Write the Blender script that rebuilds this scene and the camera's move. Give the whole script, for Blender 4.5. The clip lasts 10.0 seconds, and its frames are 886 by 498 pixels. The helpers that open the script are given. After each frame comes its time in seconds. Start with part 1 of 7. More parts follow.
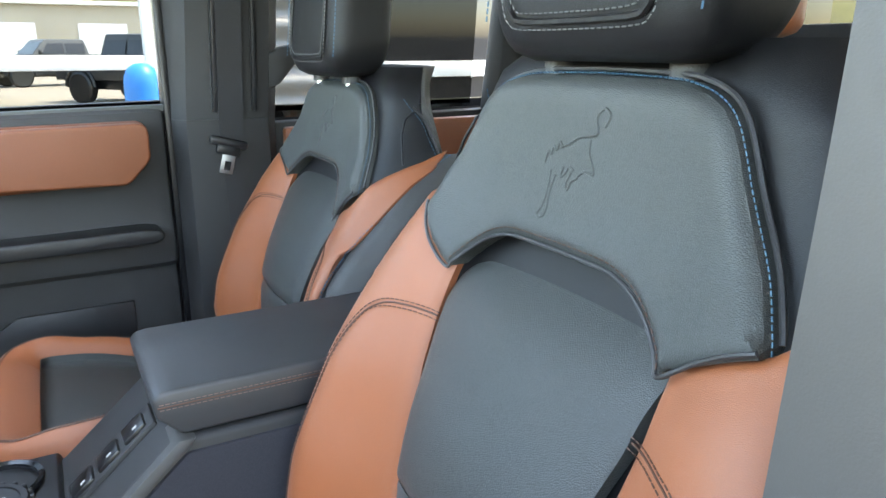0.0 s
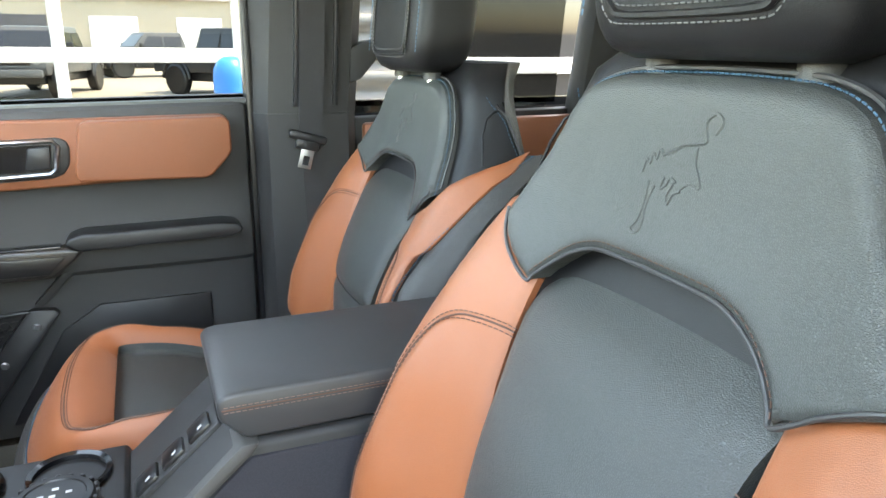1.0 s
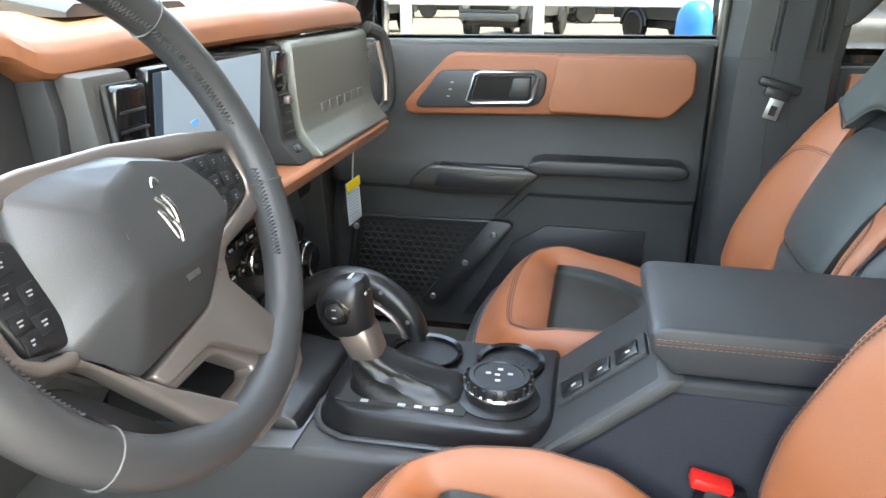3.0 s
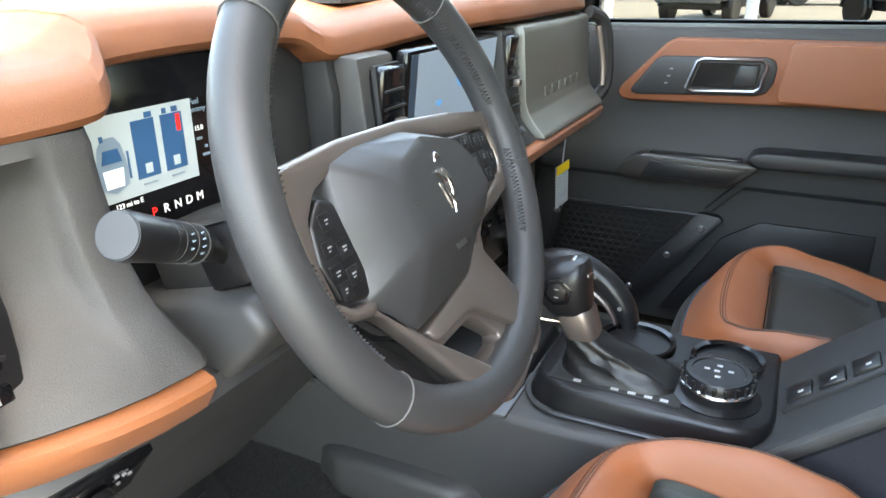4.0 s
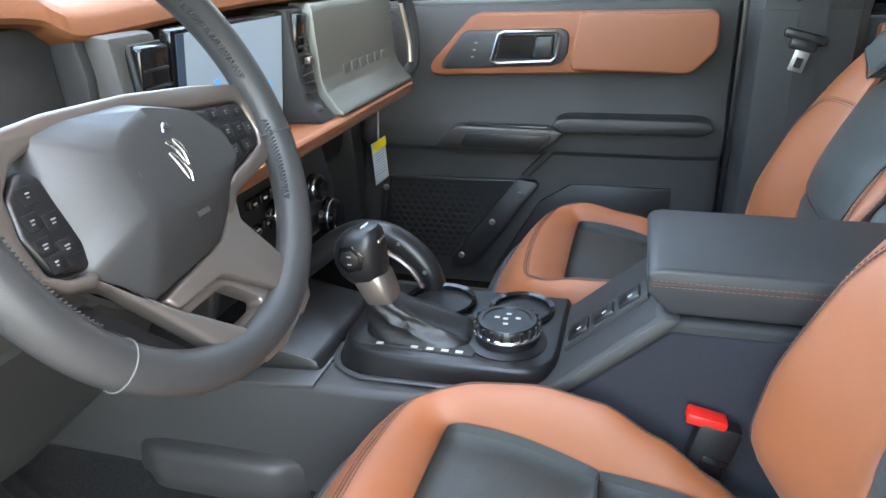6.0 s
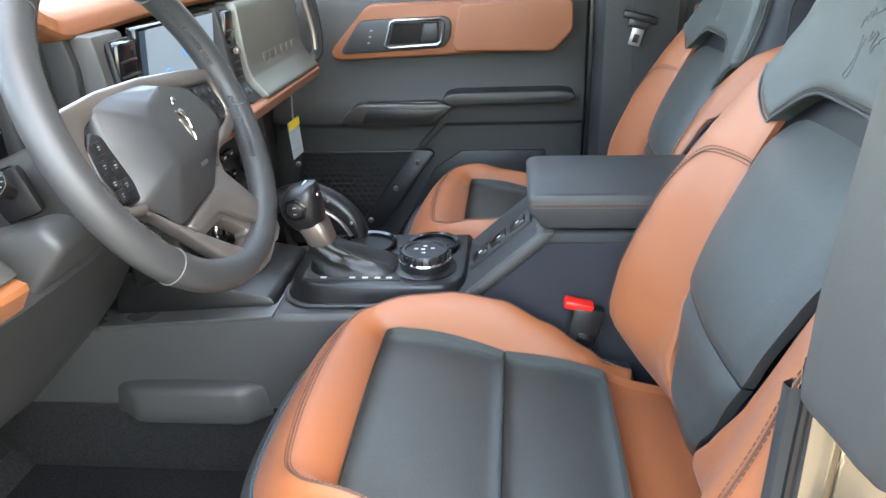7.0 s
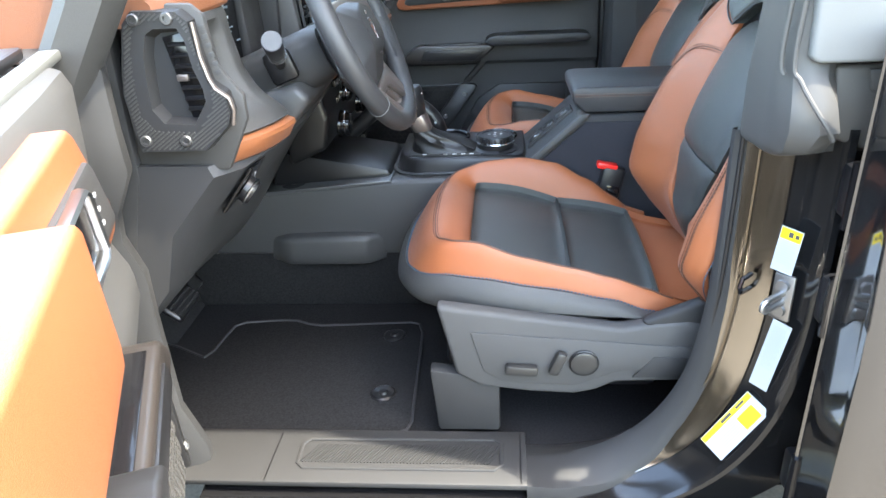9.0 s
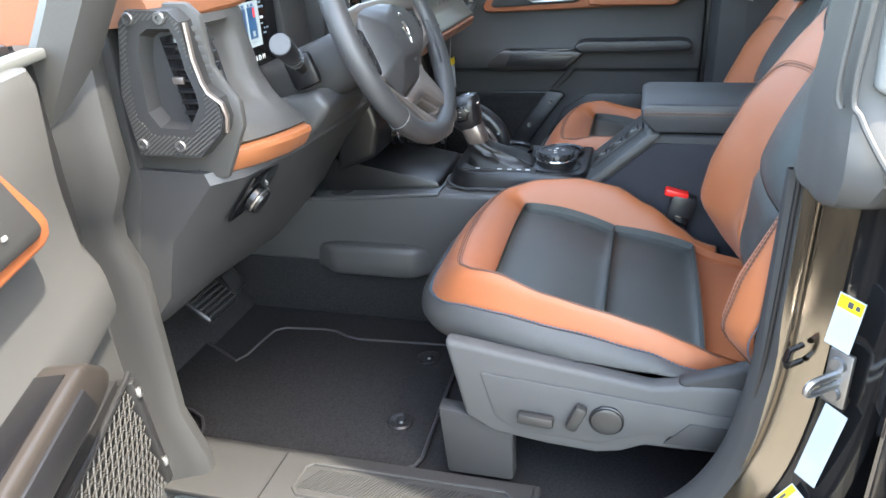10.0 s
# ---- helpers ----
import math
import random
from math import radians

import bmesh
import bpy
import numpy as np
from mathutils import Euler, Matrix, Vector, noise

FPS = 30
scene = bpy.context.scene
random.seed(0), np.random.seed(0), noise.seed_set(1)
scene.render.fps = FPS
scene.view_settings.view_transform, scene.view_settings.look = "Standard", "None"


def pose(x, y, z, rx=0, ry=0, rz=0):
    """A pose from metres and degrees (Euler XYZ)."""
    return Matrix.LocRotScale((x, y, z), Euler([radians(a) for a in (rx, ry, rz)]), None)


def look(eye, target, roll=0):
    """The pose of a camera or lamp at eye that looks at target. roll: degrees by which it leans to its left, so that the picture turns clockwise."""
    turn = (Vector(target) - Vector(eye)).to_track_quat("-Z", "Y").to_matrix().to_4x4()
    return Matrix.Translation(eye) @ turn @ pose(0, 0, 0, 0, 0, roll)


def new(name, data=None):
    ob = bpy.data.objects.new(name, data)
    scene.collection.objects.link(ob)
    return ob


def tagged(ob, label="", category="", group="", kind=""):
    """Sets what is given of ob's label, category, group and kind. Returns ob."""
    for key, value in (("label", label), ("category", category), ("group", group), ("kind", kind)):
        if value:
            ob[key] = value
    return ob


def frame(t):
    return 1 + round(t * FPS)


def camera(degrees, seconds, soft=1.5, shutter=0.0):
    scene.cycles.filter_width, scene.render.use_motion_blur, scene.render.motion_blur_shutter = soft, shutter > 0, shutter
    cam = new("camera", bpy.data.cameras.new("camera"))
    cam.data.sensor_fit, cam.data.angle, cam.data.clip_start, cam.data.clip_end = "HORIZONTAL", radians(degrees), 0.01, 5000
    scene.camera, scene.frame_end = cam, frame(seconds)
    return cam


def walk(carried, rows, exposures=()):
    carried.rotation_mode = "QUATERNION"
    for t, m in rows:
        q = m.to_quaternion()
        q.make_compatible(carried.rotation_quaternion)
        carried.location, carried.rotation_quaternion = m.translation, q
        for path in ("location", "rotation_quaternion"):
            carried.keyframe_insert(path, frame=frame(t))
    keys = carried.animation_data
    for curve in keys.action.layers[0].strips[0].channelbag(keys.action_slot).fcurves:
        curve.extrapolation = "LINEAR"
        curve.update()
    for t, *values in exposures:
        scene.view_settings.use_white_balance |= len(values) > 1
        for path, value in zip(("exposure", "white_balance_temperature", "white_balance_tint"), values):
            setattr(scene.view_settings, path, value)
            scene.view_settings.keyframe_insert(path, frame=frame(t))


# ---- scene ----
cam = camera(64.1, 10.0)
# seconds, x (to the rear), y (to the passenger side), z, and the turn in degrees
ROWS = [
    (0.0, 0.0738, -0.797, 1.43, 74.24, 0.01, -29.21),
    (0.5, 0.0911, -0.7613, 1.4313, 74.38, -0.33, -26.97),
    (1.0, 0.0928, -0.7536, 1.429, 73.92, -0.54, -22.73),
    (1.5, 0.0946, -0.7481, 1.4267, 73.11, -0.78, -16.13),
    (2.0, 0.0891, -0.7475, 1.4214, 71.93, -0.9, -7.86),
    (2.5, 0.0765, -0.7537, 1.4216, 70.58, -0.42, 2.05),
    (3.0, 0.0533, -0.7649, 1.4156, 69.73, -0.34, 11.64),
    (3.2, 0.0408, -0.7732, 1.4191, 69.31, -0.1, 15.09),
    (4.3, -0.0109, -0.8121, 1.4203, 68.34, 0.56, 29.19),
    (4.5, -0.0142, -0.8112, 1.4182, 68.33, 0.76, 30.5),
    (5.0, -0.0135, -0.8047, 1.4181, 68.12, 1.02, 29.08),
    (5.5, 0.0356, -0.7942, 1.4131, 67.88, 0.94, 22.29),
    (6.0, 0.1083, -0.7996, 1.4048, 67.42, 1.49, 15.09),
    (6.2, 0.1216, -0.8214, 1.4116, 67.2, 1.55, 12.8),
    (7.3, 0.0958, -1.1558, 1.4417, 65.91, 2.31, 3.48),
    (7.5, 0.0819, -1.2453, 1.4478, 65.83, 2.3, 2.79),
    (8.0, 0.0502, -1.4356, 1.444, 65.26, 2.55, 2.08),
    (8.5, 0.0051, -1.5143, 1.433, 64.6, 2.73, 2.41),
    (9.0, -0.0094, -1.5433, 1.4337, 64.47, 2.76, 4.2),
    (9.5, -0.0008, -1.5072, 1.4275, 64.47, 2.9, 7.16),
    (10.0, 0.1285, -1.4117, 1.4201, 64.96, 2.85, 15.0),
]
# seconds, stops, kelvin, tint: the exposure falls a little as the camera backs out into the open
LIGHT = [(0, 4.5, 7900, 6), (1.0, 4.85, 9000, 6), (2.5, 4.95, 8800, 6), (4.5, 4.3, 8100, 5), (6.0, 4.65, 7900, 6), (7.5, 4.75, 8300, 6), (8.0, 4.5, 8000, 7), (9.0, 4.35, 7400, 6), (9.5, 4.3, 7500, 6), (10.0, 4.45, 7500, 6)]
walk(cam, [(t, pose(*p)) for t, *p in ROWS], LIGHT)
# ---- end camera ----

# ---- light ----
world = bpy.data.worlds.new("world")
scene.world = world
world.use_nodes = True
_wn = world.node_tree.nodes
_sky = _wn.new("ShaderNodeTexSky")
_sky.sky_type, _sky.sun_disc = "NISHITA", False
SUN_EL, SUN_AZ = 62.0, 347.0     # height, and heading from +x towards +y, in degrees
_sky.sun_elevation, _sky.sun_rotation = radians(SUN_EL), radians(90 - SUN_AZ)
_sky.air_density, _sky.dust_density, _sky.ozone_density = 1.0, 1.8, 0.6
world.node_tree.links.new(_sky.outputs[0], _wn["Background"].inputs[0])
_wn["Background"].inputs[1].default_value = 0.15
_sun = new("sun", bpy.data.lights.new("sun", "SUN"))
_sun.data.energy, _sun.data.angle, _sun.data.color = 1.25, radians(0.7), (1.0, 0.98, 0.95)
_sd = Vector((math.cos(radians(SUN_AZ)) * math.cos(radians(SUN_EL)), math.sin(radians(SUN_AZ)) * math.cos(radians(SUN_EL)), math.sin(radians(SUN_EL))))
_sun.matrix_world = look(_sd * 20, (0, 0, 0))


# ---- materials ----
def material(name, color, rough=0.5, metal=0.0, grain=0.0, scale=400.0, bump=0.0, stain=0.0, stain_scale=6.0, coat=0.0, spec=0.5, grain_kind="noise", emit=0.0):
    """A surface with colour, fine grain, bump and large soft variation, in object metres."""
    m = bpy.data.materials.new(name)
    m.use_nodes = True
    nt = m.node_tree
    N, L = nt.nodes, nt.links
    b = N["Principled BSDF"]
    b.inputs["Base Color"].default_value = (*color, 1)
    b.inputs["Roughness"].default_value = rough
    b.inputs["Metallic"].default_value = metal
    b.inputs["Specular IOR Level"].default_value = spec
    b.inputs["Coat Weight"].default_value = coat
    if emit:
        b.inputs["Emission Color"].default_value = (*color, 1)
        b.inputs["Emission Strength"].default_value = emit
    geo = N.new("ShaderNodeNewGeometry")
    pos = geo.outputs["Position"]
    if grain_kind == "voronoi":
        tex = N.new("ShaderNodeTexVoronoi")
        tex.feature = "DISTANCE_TO_EDGE"
        tex.inputs["Scale"].default_value = scale
        fac = tex.outputs["Distance"]
    else:
        tex = N.new("ShaderNodeTexNoise")
        tex.inputs["Scale"].default_value = scale
        tex.inputs["Detail"].default_value = 3
        fac = tex.outputs[0]
    L.new(pos, tex.inputs["Vector"])
    if bump:
        bp = N.new("ShaderNodeBump")
        bp.inputs["Strength"].default_value = bump
        bp.inputs["Distance"].default_value = 0.0006
        if grain_kind == "voronoi":
            mr = N.new("ShaderNodeMapRange")
            mr.inputs["From Max"].default_value = 0.25
            L.new(fac, mr.inputs["Value"])
            L.new(mr.outputs[0], bp.inputs["Height"])
        else:
            L.new(fac, bp.inputs["Height"])
        L.new(bp.outputs[0], b.inputs["Normal"])
    if grain or stain:
        big = N.new("ShaderNodeTexNoise")
        big.inputs["Scale"].default_value = stain_scale
        big.inputs["Detail"].default_value = 4
        L.new(pos, big.inputs["Vector"])
        val = N.new("ShaderNodeMath")
        val.operation = "MULTIPLY_ADD"
        val.inputs[1].default_value = 2 * stain
        val.inputs[2].default_value = 1 - stain
        L.new(big.outputs[0], val.inputs[0])
        v2 = N.new("ShaderNodeMath")
        v2.operation = "MULTIPLY_ADD"
        v2.inputs[1].default_value = 2 * grain
        v2.inputs[2].default_value = -grain
        if grain_kind == "voronoi":
            v2.inputs[1].default_value = 6 * grain
        L.new(fac, v2.inputs[0])
        ad = N.new("ShaderNodeMath")
        ad.operation = "ADD"
        L.new(val.outputs[0], ad.inputs[0])
        L.new(v2.outputs[0], ad.inputs[1])
        hs = N.new("ShaderNodeHueSaturation")
        hs.inputs["Color"].default_value = (*color, 1)
        L.new(ad.outputs[0], hs.inputs["Value"])
        L.new(hs.outputs[0], b.inputs["Base Color"])
        rr = N.new("ShaderNodeMath")
        rr.operation = "MULTIPLY_ADD"
        rr.inputs[1].default_value = 0.16
        rr.inputs[2].default_value = rough - 0.08
        L.new(big.outputs[0], rr.inputs[0])
        L.new(rr.outputs[0], b.inputs["Roughness"])
    return m


TAN = material("tan_leather", (0.285, 0.083, 0.027), 0.44, grain=0.05, scale=900, bump=0.3, stain=0.06, stain_scale=9, grain_kind="voronoi", coat=0.28)
TAN.node_tree.nodes["Principled BSDF"].inputs["Coat Roughness"].default_value = 0.42
TAN.node_tree.nodes["Principled BSDF"].inputs["Sheen Weight"].default_value = 0.06
# Seat tan coloured darker to offset light reaching the doors through the open side.
DOORTAN = material("dimmed_door_tan", (0.205, 0.063, 0.024), 0.46, grain=0.06, scale=900, bump=0.3, stain=0.06, stain_scale=9, grain_kind="voronoi")
# Same vinyl as tan_grained_vinyl, coloured darker against the strong light through the windshield.
TOPTAN = material("dimmed_tan_vinyl", (0.165, 0.056, 0.021), 0.56, grain=0.10, scale=900, bump=0.35, stain=0.05, grain_kind="voronoi")
TAN_PAD = material("tan_grained_vinyl", (0.235, 0.078, 0.027), 0.50, grain=0.10, scale=900, bump=0.3, stain=0.04, grain_kind="voronoi")
TAN_PAD.node_tree.nodes["Principled BSDF"].inputs["Sheen Weight"].default_value = 0.04
TAN_PAD.node_tree.nodes["Principled BSDF"].inputs["Sheen Roughness"].default_value = 0.45
DARK = material("dark_slate_leather", (0.043, 0.0465, 0.044), 0.38, grain=0.12, scale=620, bump=0.42, stain=0.08, stain_scale=8, grain_kind="voronoi")
HEADL = material("soft_black_leather", (0.008, 0.008, 0.0088), 0.40, grain=0.1, scale=800, bump=0.2, stain=0.08, grain_kind="voronoi", spec=0.28)
BLACKL = material("black_leather", (0.035, 0.035, 0.036), 0.42, grain=0.07, scale=1000, bump=0.16, stain=0.08, grain_kind="voronoi")
PLAST = material("dark_grey_plastic", (0.027, 0.027, 0.0275), 0.56, grain=0.08, scale=1500, bump=0.35, stain=0.06, stain_scale=4, spec=0.28)
PLASTL = material("grey_grained_plastic", (0.042, 0.041, 0.039), 0.58, grain=0.30, scale=1000, bump=0.6, stain=0.05, stain_scale=5)
SHIELDP = material("shield_grained_plastic", (0.058, 0.058, 0.058), 0.58, grain=0.10, scale=1500, bump=0.4, stain=0.06, stain_scale=4, spec=0.35)
# Shield plastic again, coloured darker to offset light let in by the open door.
DOORP = material("dimmed_door_plastic", (0.043, 0.043, 0.043), 0.62, grain=0.10, scale=1500, bump=0.4, stain=0.06, stain_scale=4)
DOORP.node_tree.nodes["Principled BSDF"].inputs["Specular IOR Level"].default_value = 0.3
TUNP = material("console_plastic", (0.050, 0.050, 0.0505), 0.42, grain=0.06, scale=1400, bump=0.3, stain=0.08, stain_scale=5)
SILVERG = material("satin_grey_green_panel", (0.15, 0.155, 0.14), 0.38, metal=0.5, grain=0.05, scale=1600, stain=0.04)
BLACKP = material("black_plastic", (0.009, 0.009, 0.010), 0.35, grain=0.05, scale=900, bump=0.1, stain=0.05)
GLOSSB = material("gloss_black", (0.006, 0.006, 0.007), 0.12)
WARMG = material("warm_grey_satin_metal", (0.215, 0.182, 0.164), 0.33, metal=0.72, grain=0.03, scale=1500, stain=0.04)
CHROME = material("chrome", (0.75, 0.75, 0.76), 0.16, metal=1.0)
STEEL = material("zinc_steel", (0.36, 0.36, 0.36), 0.38, metal=1.0, grain=0.05, stain=0.1)
PAINT = material("black_car_paint", (0.008, 0.008, 0.009), 0.12, coat=1.0, spec=1.0)
PAINT.node_tree.nodes["Principled BSDF"].inputs["Coat IOR"].default_value = 2.0
PAINT.node_tree.nodes["Principled BSDF"].inputs["Coat Roughness"].default_value = 0.04
# Taupe mirror tone: sunlit ground reflected in the pillar's black paint, put into colour.
JAMB = material("jamb_reflection_taupe", (0.38, 0.345, 0.295), 0.14, metal=1.0, stain=0.05)
JAMBK = material("black_gloss_jamb", (0.007, 0.007, 0.0075), 0.10, stain=0.05, spec=0.6)
CARPET = material("black_carpet", (0.015, 0.015, 0.0158), 0.95, grain=0.95, scale=260, bump=1.0, stain=0.1, stain_scale=10, spec=0.1)
THREADB = material("blue_thread", (0.030, 0.085, 0.135), 0.7)
THREADK = material("dark_thread", (0.085, 0.040, 0.026), 0.7)
THREADT = material("tan_thread", (0.15, 0.095, 0.07), 0.7)
THREADW = material("grey_thread", (0.12, 0.12, 0.12), 0.7)
RED = material("red_plastic", (0.75, 0.02, 0.015), 0.35)
WEB = material("black_webbing", (0.018, 0.018, 0.02), 0.7, grain=0.2, scale=500, bump=0.6)
WHITE = material("white_paint", (0.8, 0.8, 0.8), 0.5, grain=0.03, stain=0.04)
LABELW = material("white_label", (0.38, 0.41, 0.43), 0.5)
YELLOW = material("yellow_label", (0.8, 0.58, 0.02), 0.4)
INK = material("ink", (0.05, 0.05, 0.06), 0.5)
INKW = material("white_print", (0.42, 0.42, 0.42), 0.6)
BLUE = material("blue_plastic", (0.02, 0.25, 0.75), 0.4, stain=0.05)
SATINC = material("satin_chrome", (0.42, 0.42, 0.425), 0.28, metal=1.0)
SATING = material("satin_grey", (0.13, 0.13, 0.132), 0.4, metal=0.8, stain=0.05)
SKIRTL = material("grey_skirt_leather", (0.046, 0.0465, 0.046), 0.46, grain=0.1, scale=560, bump=0.4, stain=0.06, grain_kind="voronoi")
KNEEP = material("black_knee_plastic", (0.036, 0.036, 0.037), 0.46, grain=0.05, scale=1500, bump=0.2, stain=0.06)
BOOTL = material("black_boot_leather", (0.009, 0.009, 0.0095), 0.36, grain=0.1, scale=900, bump=0.12, stain=0.1, grain_kind="voronoi")
SWITCH = material("satin_switch_grey", (0.040, 0.039, 0.038), 0.36, metal=0.4, grain=0.05, scale=1200, stain=0.05)
SATINP = material("satin_console_plastic", (0.075, 0.077, 0.080), 0.30, metal=0.35, grain=0.04, scale=1600, stain=0.05)


# ---- small mesh kit ----
def part(name, bm, mat, parent=None, label="", sharp=35):
    me = bpy.data.meshes.new(name)
    bm.normal_update()
    bm.to_mesh(me)
    bm.free()
    me.shade_smooth()
    me.set_sharp_from_angle(angle=radians(sharp))
    if isinstance(mat, (list, tuple)):
        for k in mat:
            me.materials.append(k)
    else:
        me.materials.append(mat)
    ob = new(name, me)
    if parent is not None:
        ob.parent = parent
    if label:
        tagged(ob, label)
    return ob


def thing(name, label, category, group="", kind=""):
    return tagged(new(name), label, category, group, kind)


def rbox(bm, c, s, bevel=0.004, rot=None, seg=2):
    """A rounded box: centre, full sizes, and an optional turn (Matrix)."""
    r = bmesh.ops.create_cube(bm, size=1.0)
    m = Matrix.Translation(c) @ (rot.to_4x4() if rot else Matrix.Identity(4)) @ Matrix.Diagonal((*s, 1))
    bmesh.ops.transform(bm, matrix=m, verts=r["verts"])
    if bevel:
        es = list({e for v in r["verts"] for e in v.link_edges})
        bmesh.ops.bevel(bm, geom=es, offset=bevel, segments=seg, affect="EDGES", profile=0.5)
    return bm


def box(c, s, bevel=0.004, rot=None, seg=2):
    return rbox(bmesh.new(), c, s, bevel, rot, seg)


AX = {"x": lambda u, v, w: (w, u, v), "y": lambda u, v, w: (u, w, v), "z": lambda u, v, w: (u, v, w)}


def prism(pts, axis, a, b, bevel=0.004, bm=None, seg=2):
    """A polygon (two coordinates of the other axes, in order) drawn out along axis from a to b, edges rounded."""
    bm = bm or bmesh.new()
    f = AX[axis]
    lo = [bm.verts.new(f(u, v, a)) for u, v in pts]
    hi = [bm.verts.new(f(u, v, b)) for u, v in pts]
    n = len(pts)
    fs = [bm.faces.new(lo), bm.faces.new(hi[::-1])]
    for i in range(n):
        fs.append(bm.faces.new((lo[i], hi[i], hi[(i + 1) % n], lo[(i + 1) % n])))
    bmesh.ops.recalc_face_normals(bm, faces=fs)
    if bevel:
        es = list({e for v in lo + hi for e in v.link_edges})
        bmesh.ops.bevel(bm, geom=es, offset=bevel, segments=seg, affect="EDGES", profile=0.5, clamp_overlap=True)
    return bm


def tube(path, r, n=10, closed=False, bm=None, flat=1.0, up=None):
    """A round (or flattened) rod along a path of points; r is a number or one per point."""
    bm = bm or bmesh.new()
    P = [Vector(p) for p in path]
    k = len(P)
    rs = r if isinstance(r, (list, tuple)) else [r] * k
    rings = []
    nor = None
    for i in range(k):
        a = P[(i - 1) % k] if closed or i > 0 else P[i]
        c = P[(i + 1) % k] if closed or i < k - 1 else P[i]
        t = (c - a).normalized()
        if nor is None:
            ref = Vector(up) if up else (Vector((0, 0, 1)) if abs(t.z) < 0.9 else Vector((1, 0, 0)))
            nor = (ref - t * ref.dot(t)).normalized()
        else:
            nor = (nor - t * nor.dot(t)).normalized()
        bi = t.cross(nor)
        rings.append([bm.verts.new(P[i] + nor * (rs[i] * flat * math.sin(2 * math.pi * j / n)) + bi * (rs[i] * math.cos(2 * math.pi * j / n))) for j in range(n)])
    for i in range(k if closed else k - 1):
        A, B = rings[i], rings[(i + 1) % k]
        for j in range(n):
            bm.faces.new((A[j], A[(j + 1) % n], B[(j + 1) % n], B[j]))
    if not closed:
        bm.faces.new(rings[0][::-1])
        bm.faces.new(rings[-1])
    bmesh.ops.recalc_face_normals(bm, faces=bm.faces[:])
    return bm


def loft(rings, bm=None, closed=True, cap=True):
    """Rings of equal point count joined in order."""
    bm = bm or bmesh.new()
    V = [[bm.verts.new(p) for p in r] for r in rings]
    n = len(rings[0])
    for A, B in zip(V, V[1:]):
        for j in range(n if closed else n - 1):
            bm.faces.new((A[j], A[(j + 1) % n], B[(j + 1) % n], B[j]))
    if cap and closed:
        bm.faces.new(V[0][::-1])
        bm.faces.new(V[-1])
    bmesh.ops.recalc_face_normals(bm, faces=bm.faces[:])
    return bm


def lathe(prof, c, axis, n=24, bm=None):
    """A turned shape: (radius, height) pairs about an axis vector through c."""
    z = Vector(axis).normalized()
    q = z.to_track_quat("Z", "Y")
    rings = [[Vector(c) + q @ Vector((r * math.cos(2 * math.pi * j / n), r * math.sin(2 * math.pi * j / n), h)) for j in range(n)] for r, h in prof]
    return loft(rings, bm)


def lerp(a, b, t):
    return a + (b - a) * t


def table(pairs, x):
    """Smooth reading of a table of (x, y) pairs."""
    if x <= pairs[0][0]:
        return pairs[0][1]
    for (x0, y0), (x1, y1) in zip(pairs, pairs[1:]):
        if x <= x1:
            t = (x - x0) / (x1 - x0)
            return lerp(y0, y1, t * t * (3 - 2 * t) * 0.5 + t * 0.5)
    return pairs[-1][1]


def smooth(a, b, x):
    t = min(1.0, max(0.0, (x - a) / (b - a)))
    return t * t * (3 - 2 * t)


def sheet(S, ua, ub, va, vb, nu, nv, puff=0.004, edge=0.012, skirt=0.012, swap=False, flip=False):
    """A padded panel on the surface S(u, v): v from va to vb, u from ua(v) to ub(v). It rolls off by puff along all of its edges
    and turns in behind by skirt."""
    bm = bmesh.new()

    def pos(u, v):
        return Vector(S(u, v))

    def normal(u, v, h=0.004):
        n = (pos(u + h, v) - pos(u - h, v)).cross(pos(u, v + h) - pos(u, v - h))
        return n.normalized() * (-1 if flip else 1)
    grid = []
    for j in range(nv + 1):
        tv = j / nv
        tv = 0.5 - 0.5 * math.cos(math.pi * tv) * (0.35 + 0.65 * abs(math.cos(math.pi * tv))) if nv > 3 else tv
        v = lerp(va, vb, tv)
        a, b = ua(v), ub(v)
        row = []
        for i in range(nu + 1):
            ti = i / nu
            ti = 0.5 - 0.5 * math.cos(math.pi * ti) * (0.35 + 0.65 * abs(math.cos(math.pi * ti))) if nu > 3 else ti
            u = lerp(a, b, ti)
            p = pos(u, v)
            n = normal(u, v)
            d = min((pos(a, v) - p).length, (pos(b, v) - p).length, (pos(u, va) - p).length, (pos(u, vb) - p).length)
            k = 1 - min(1.0, d / edge)
            p = p - n * (puff * k * k)
            row.append((p, n))
        grid.append(row)
    V = [[bm.verts.new(p) for p, n in r] for r in grid]
    for j in range(nv):
        for i in range(nu):
            bm.faces.new((V[j][i], V[j][i + 1], V[j + 1][i + 1], V[j + 1][i]))
    rim = [(0, i) for i in range(nu)] + [(j, nu) for j in range(nv)] + [(nv, i) for i in range(nu, 0, -1)] + [(j, 0) for j in range(nv, 0, -1)]
    low = [bm.verts.new(grid[j][i][0] - grid[j][i][1] * skirt) for j, i in rim]
    for k in range(len(rim)):
        j, i = rim[k]
        j2, i2 = rim[(k + 1) % len(rim)]
        bm.faces.new((V[j][i], low[k], low[(k + 1) % len(rim)], V[j2][i2]))
    bmesh.ops.recalc_face_normals(bm, faces=bm.faces[:])
    return bm


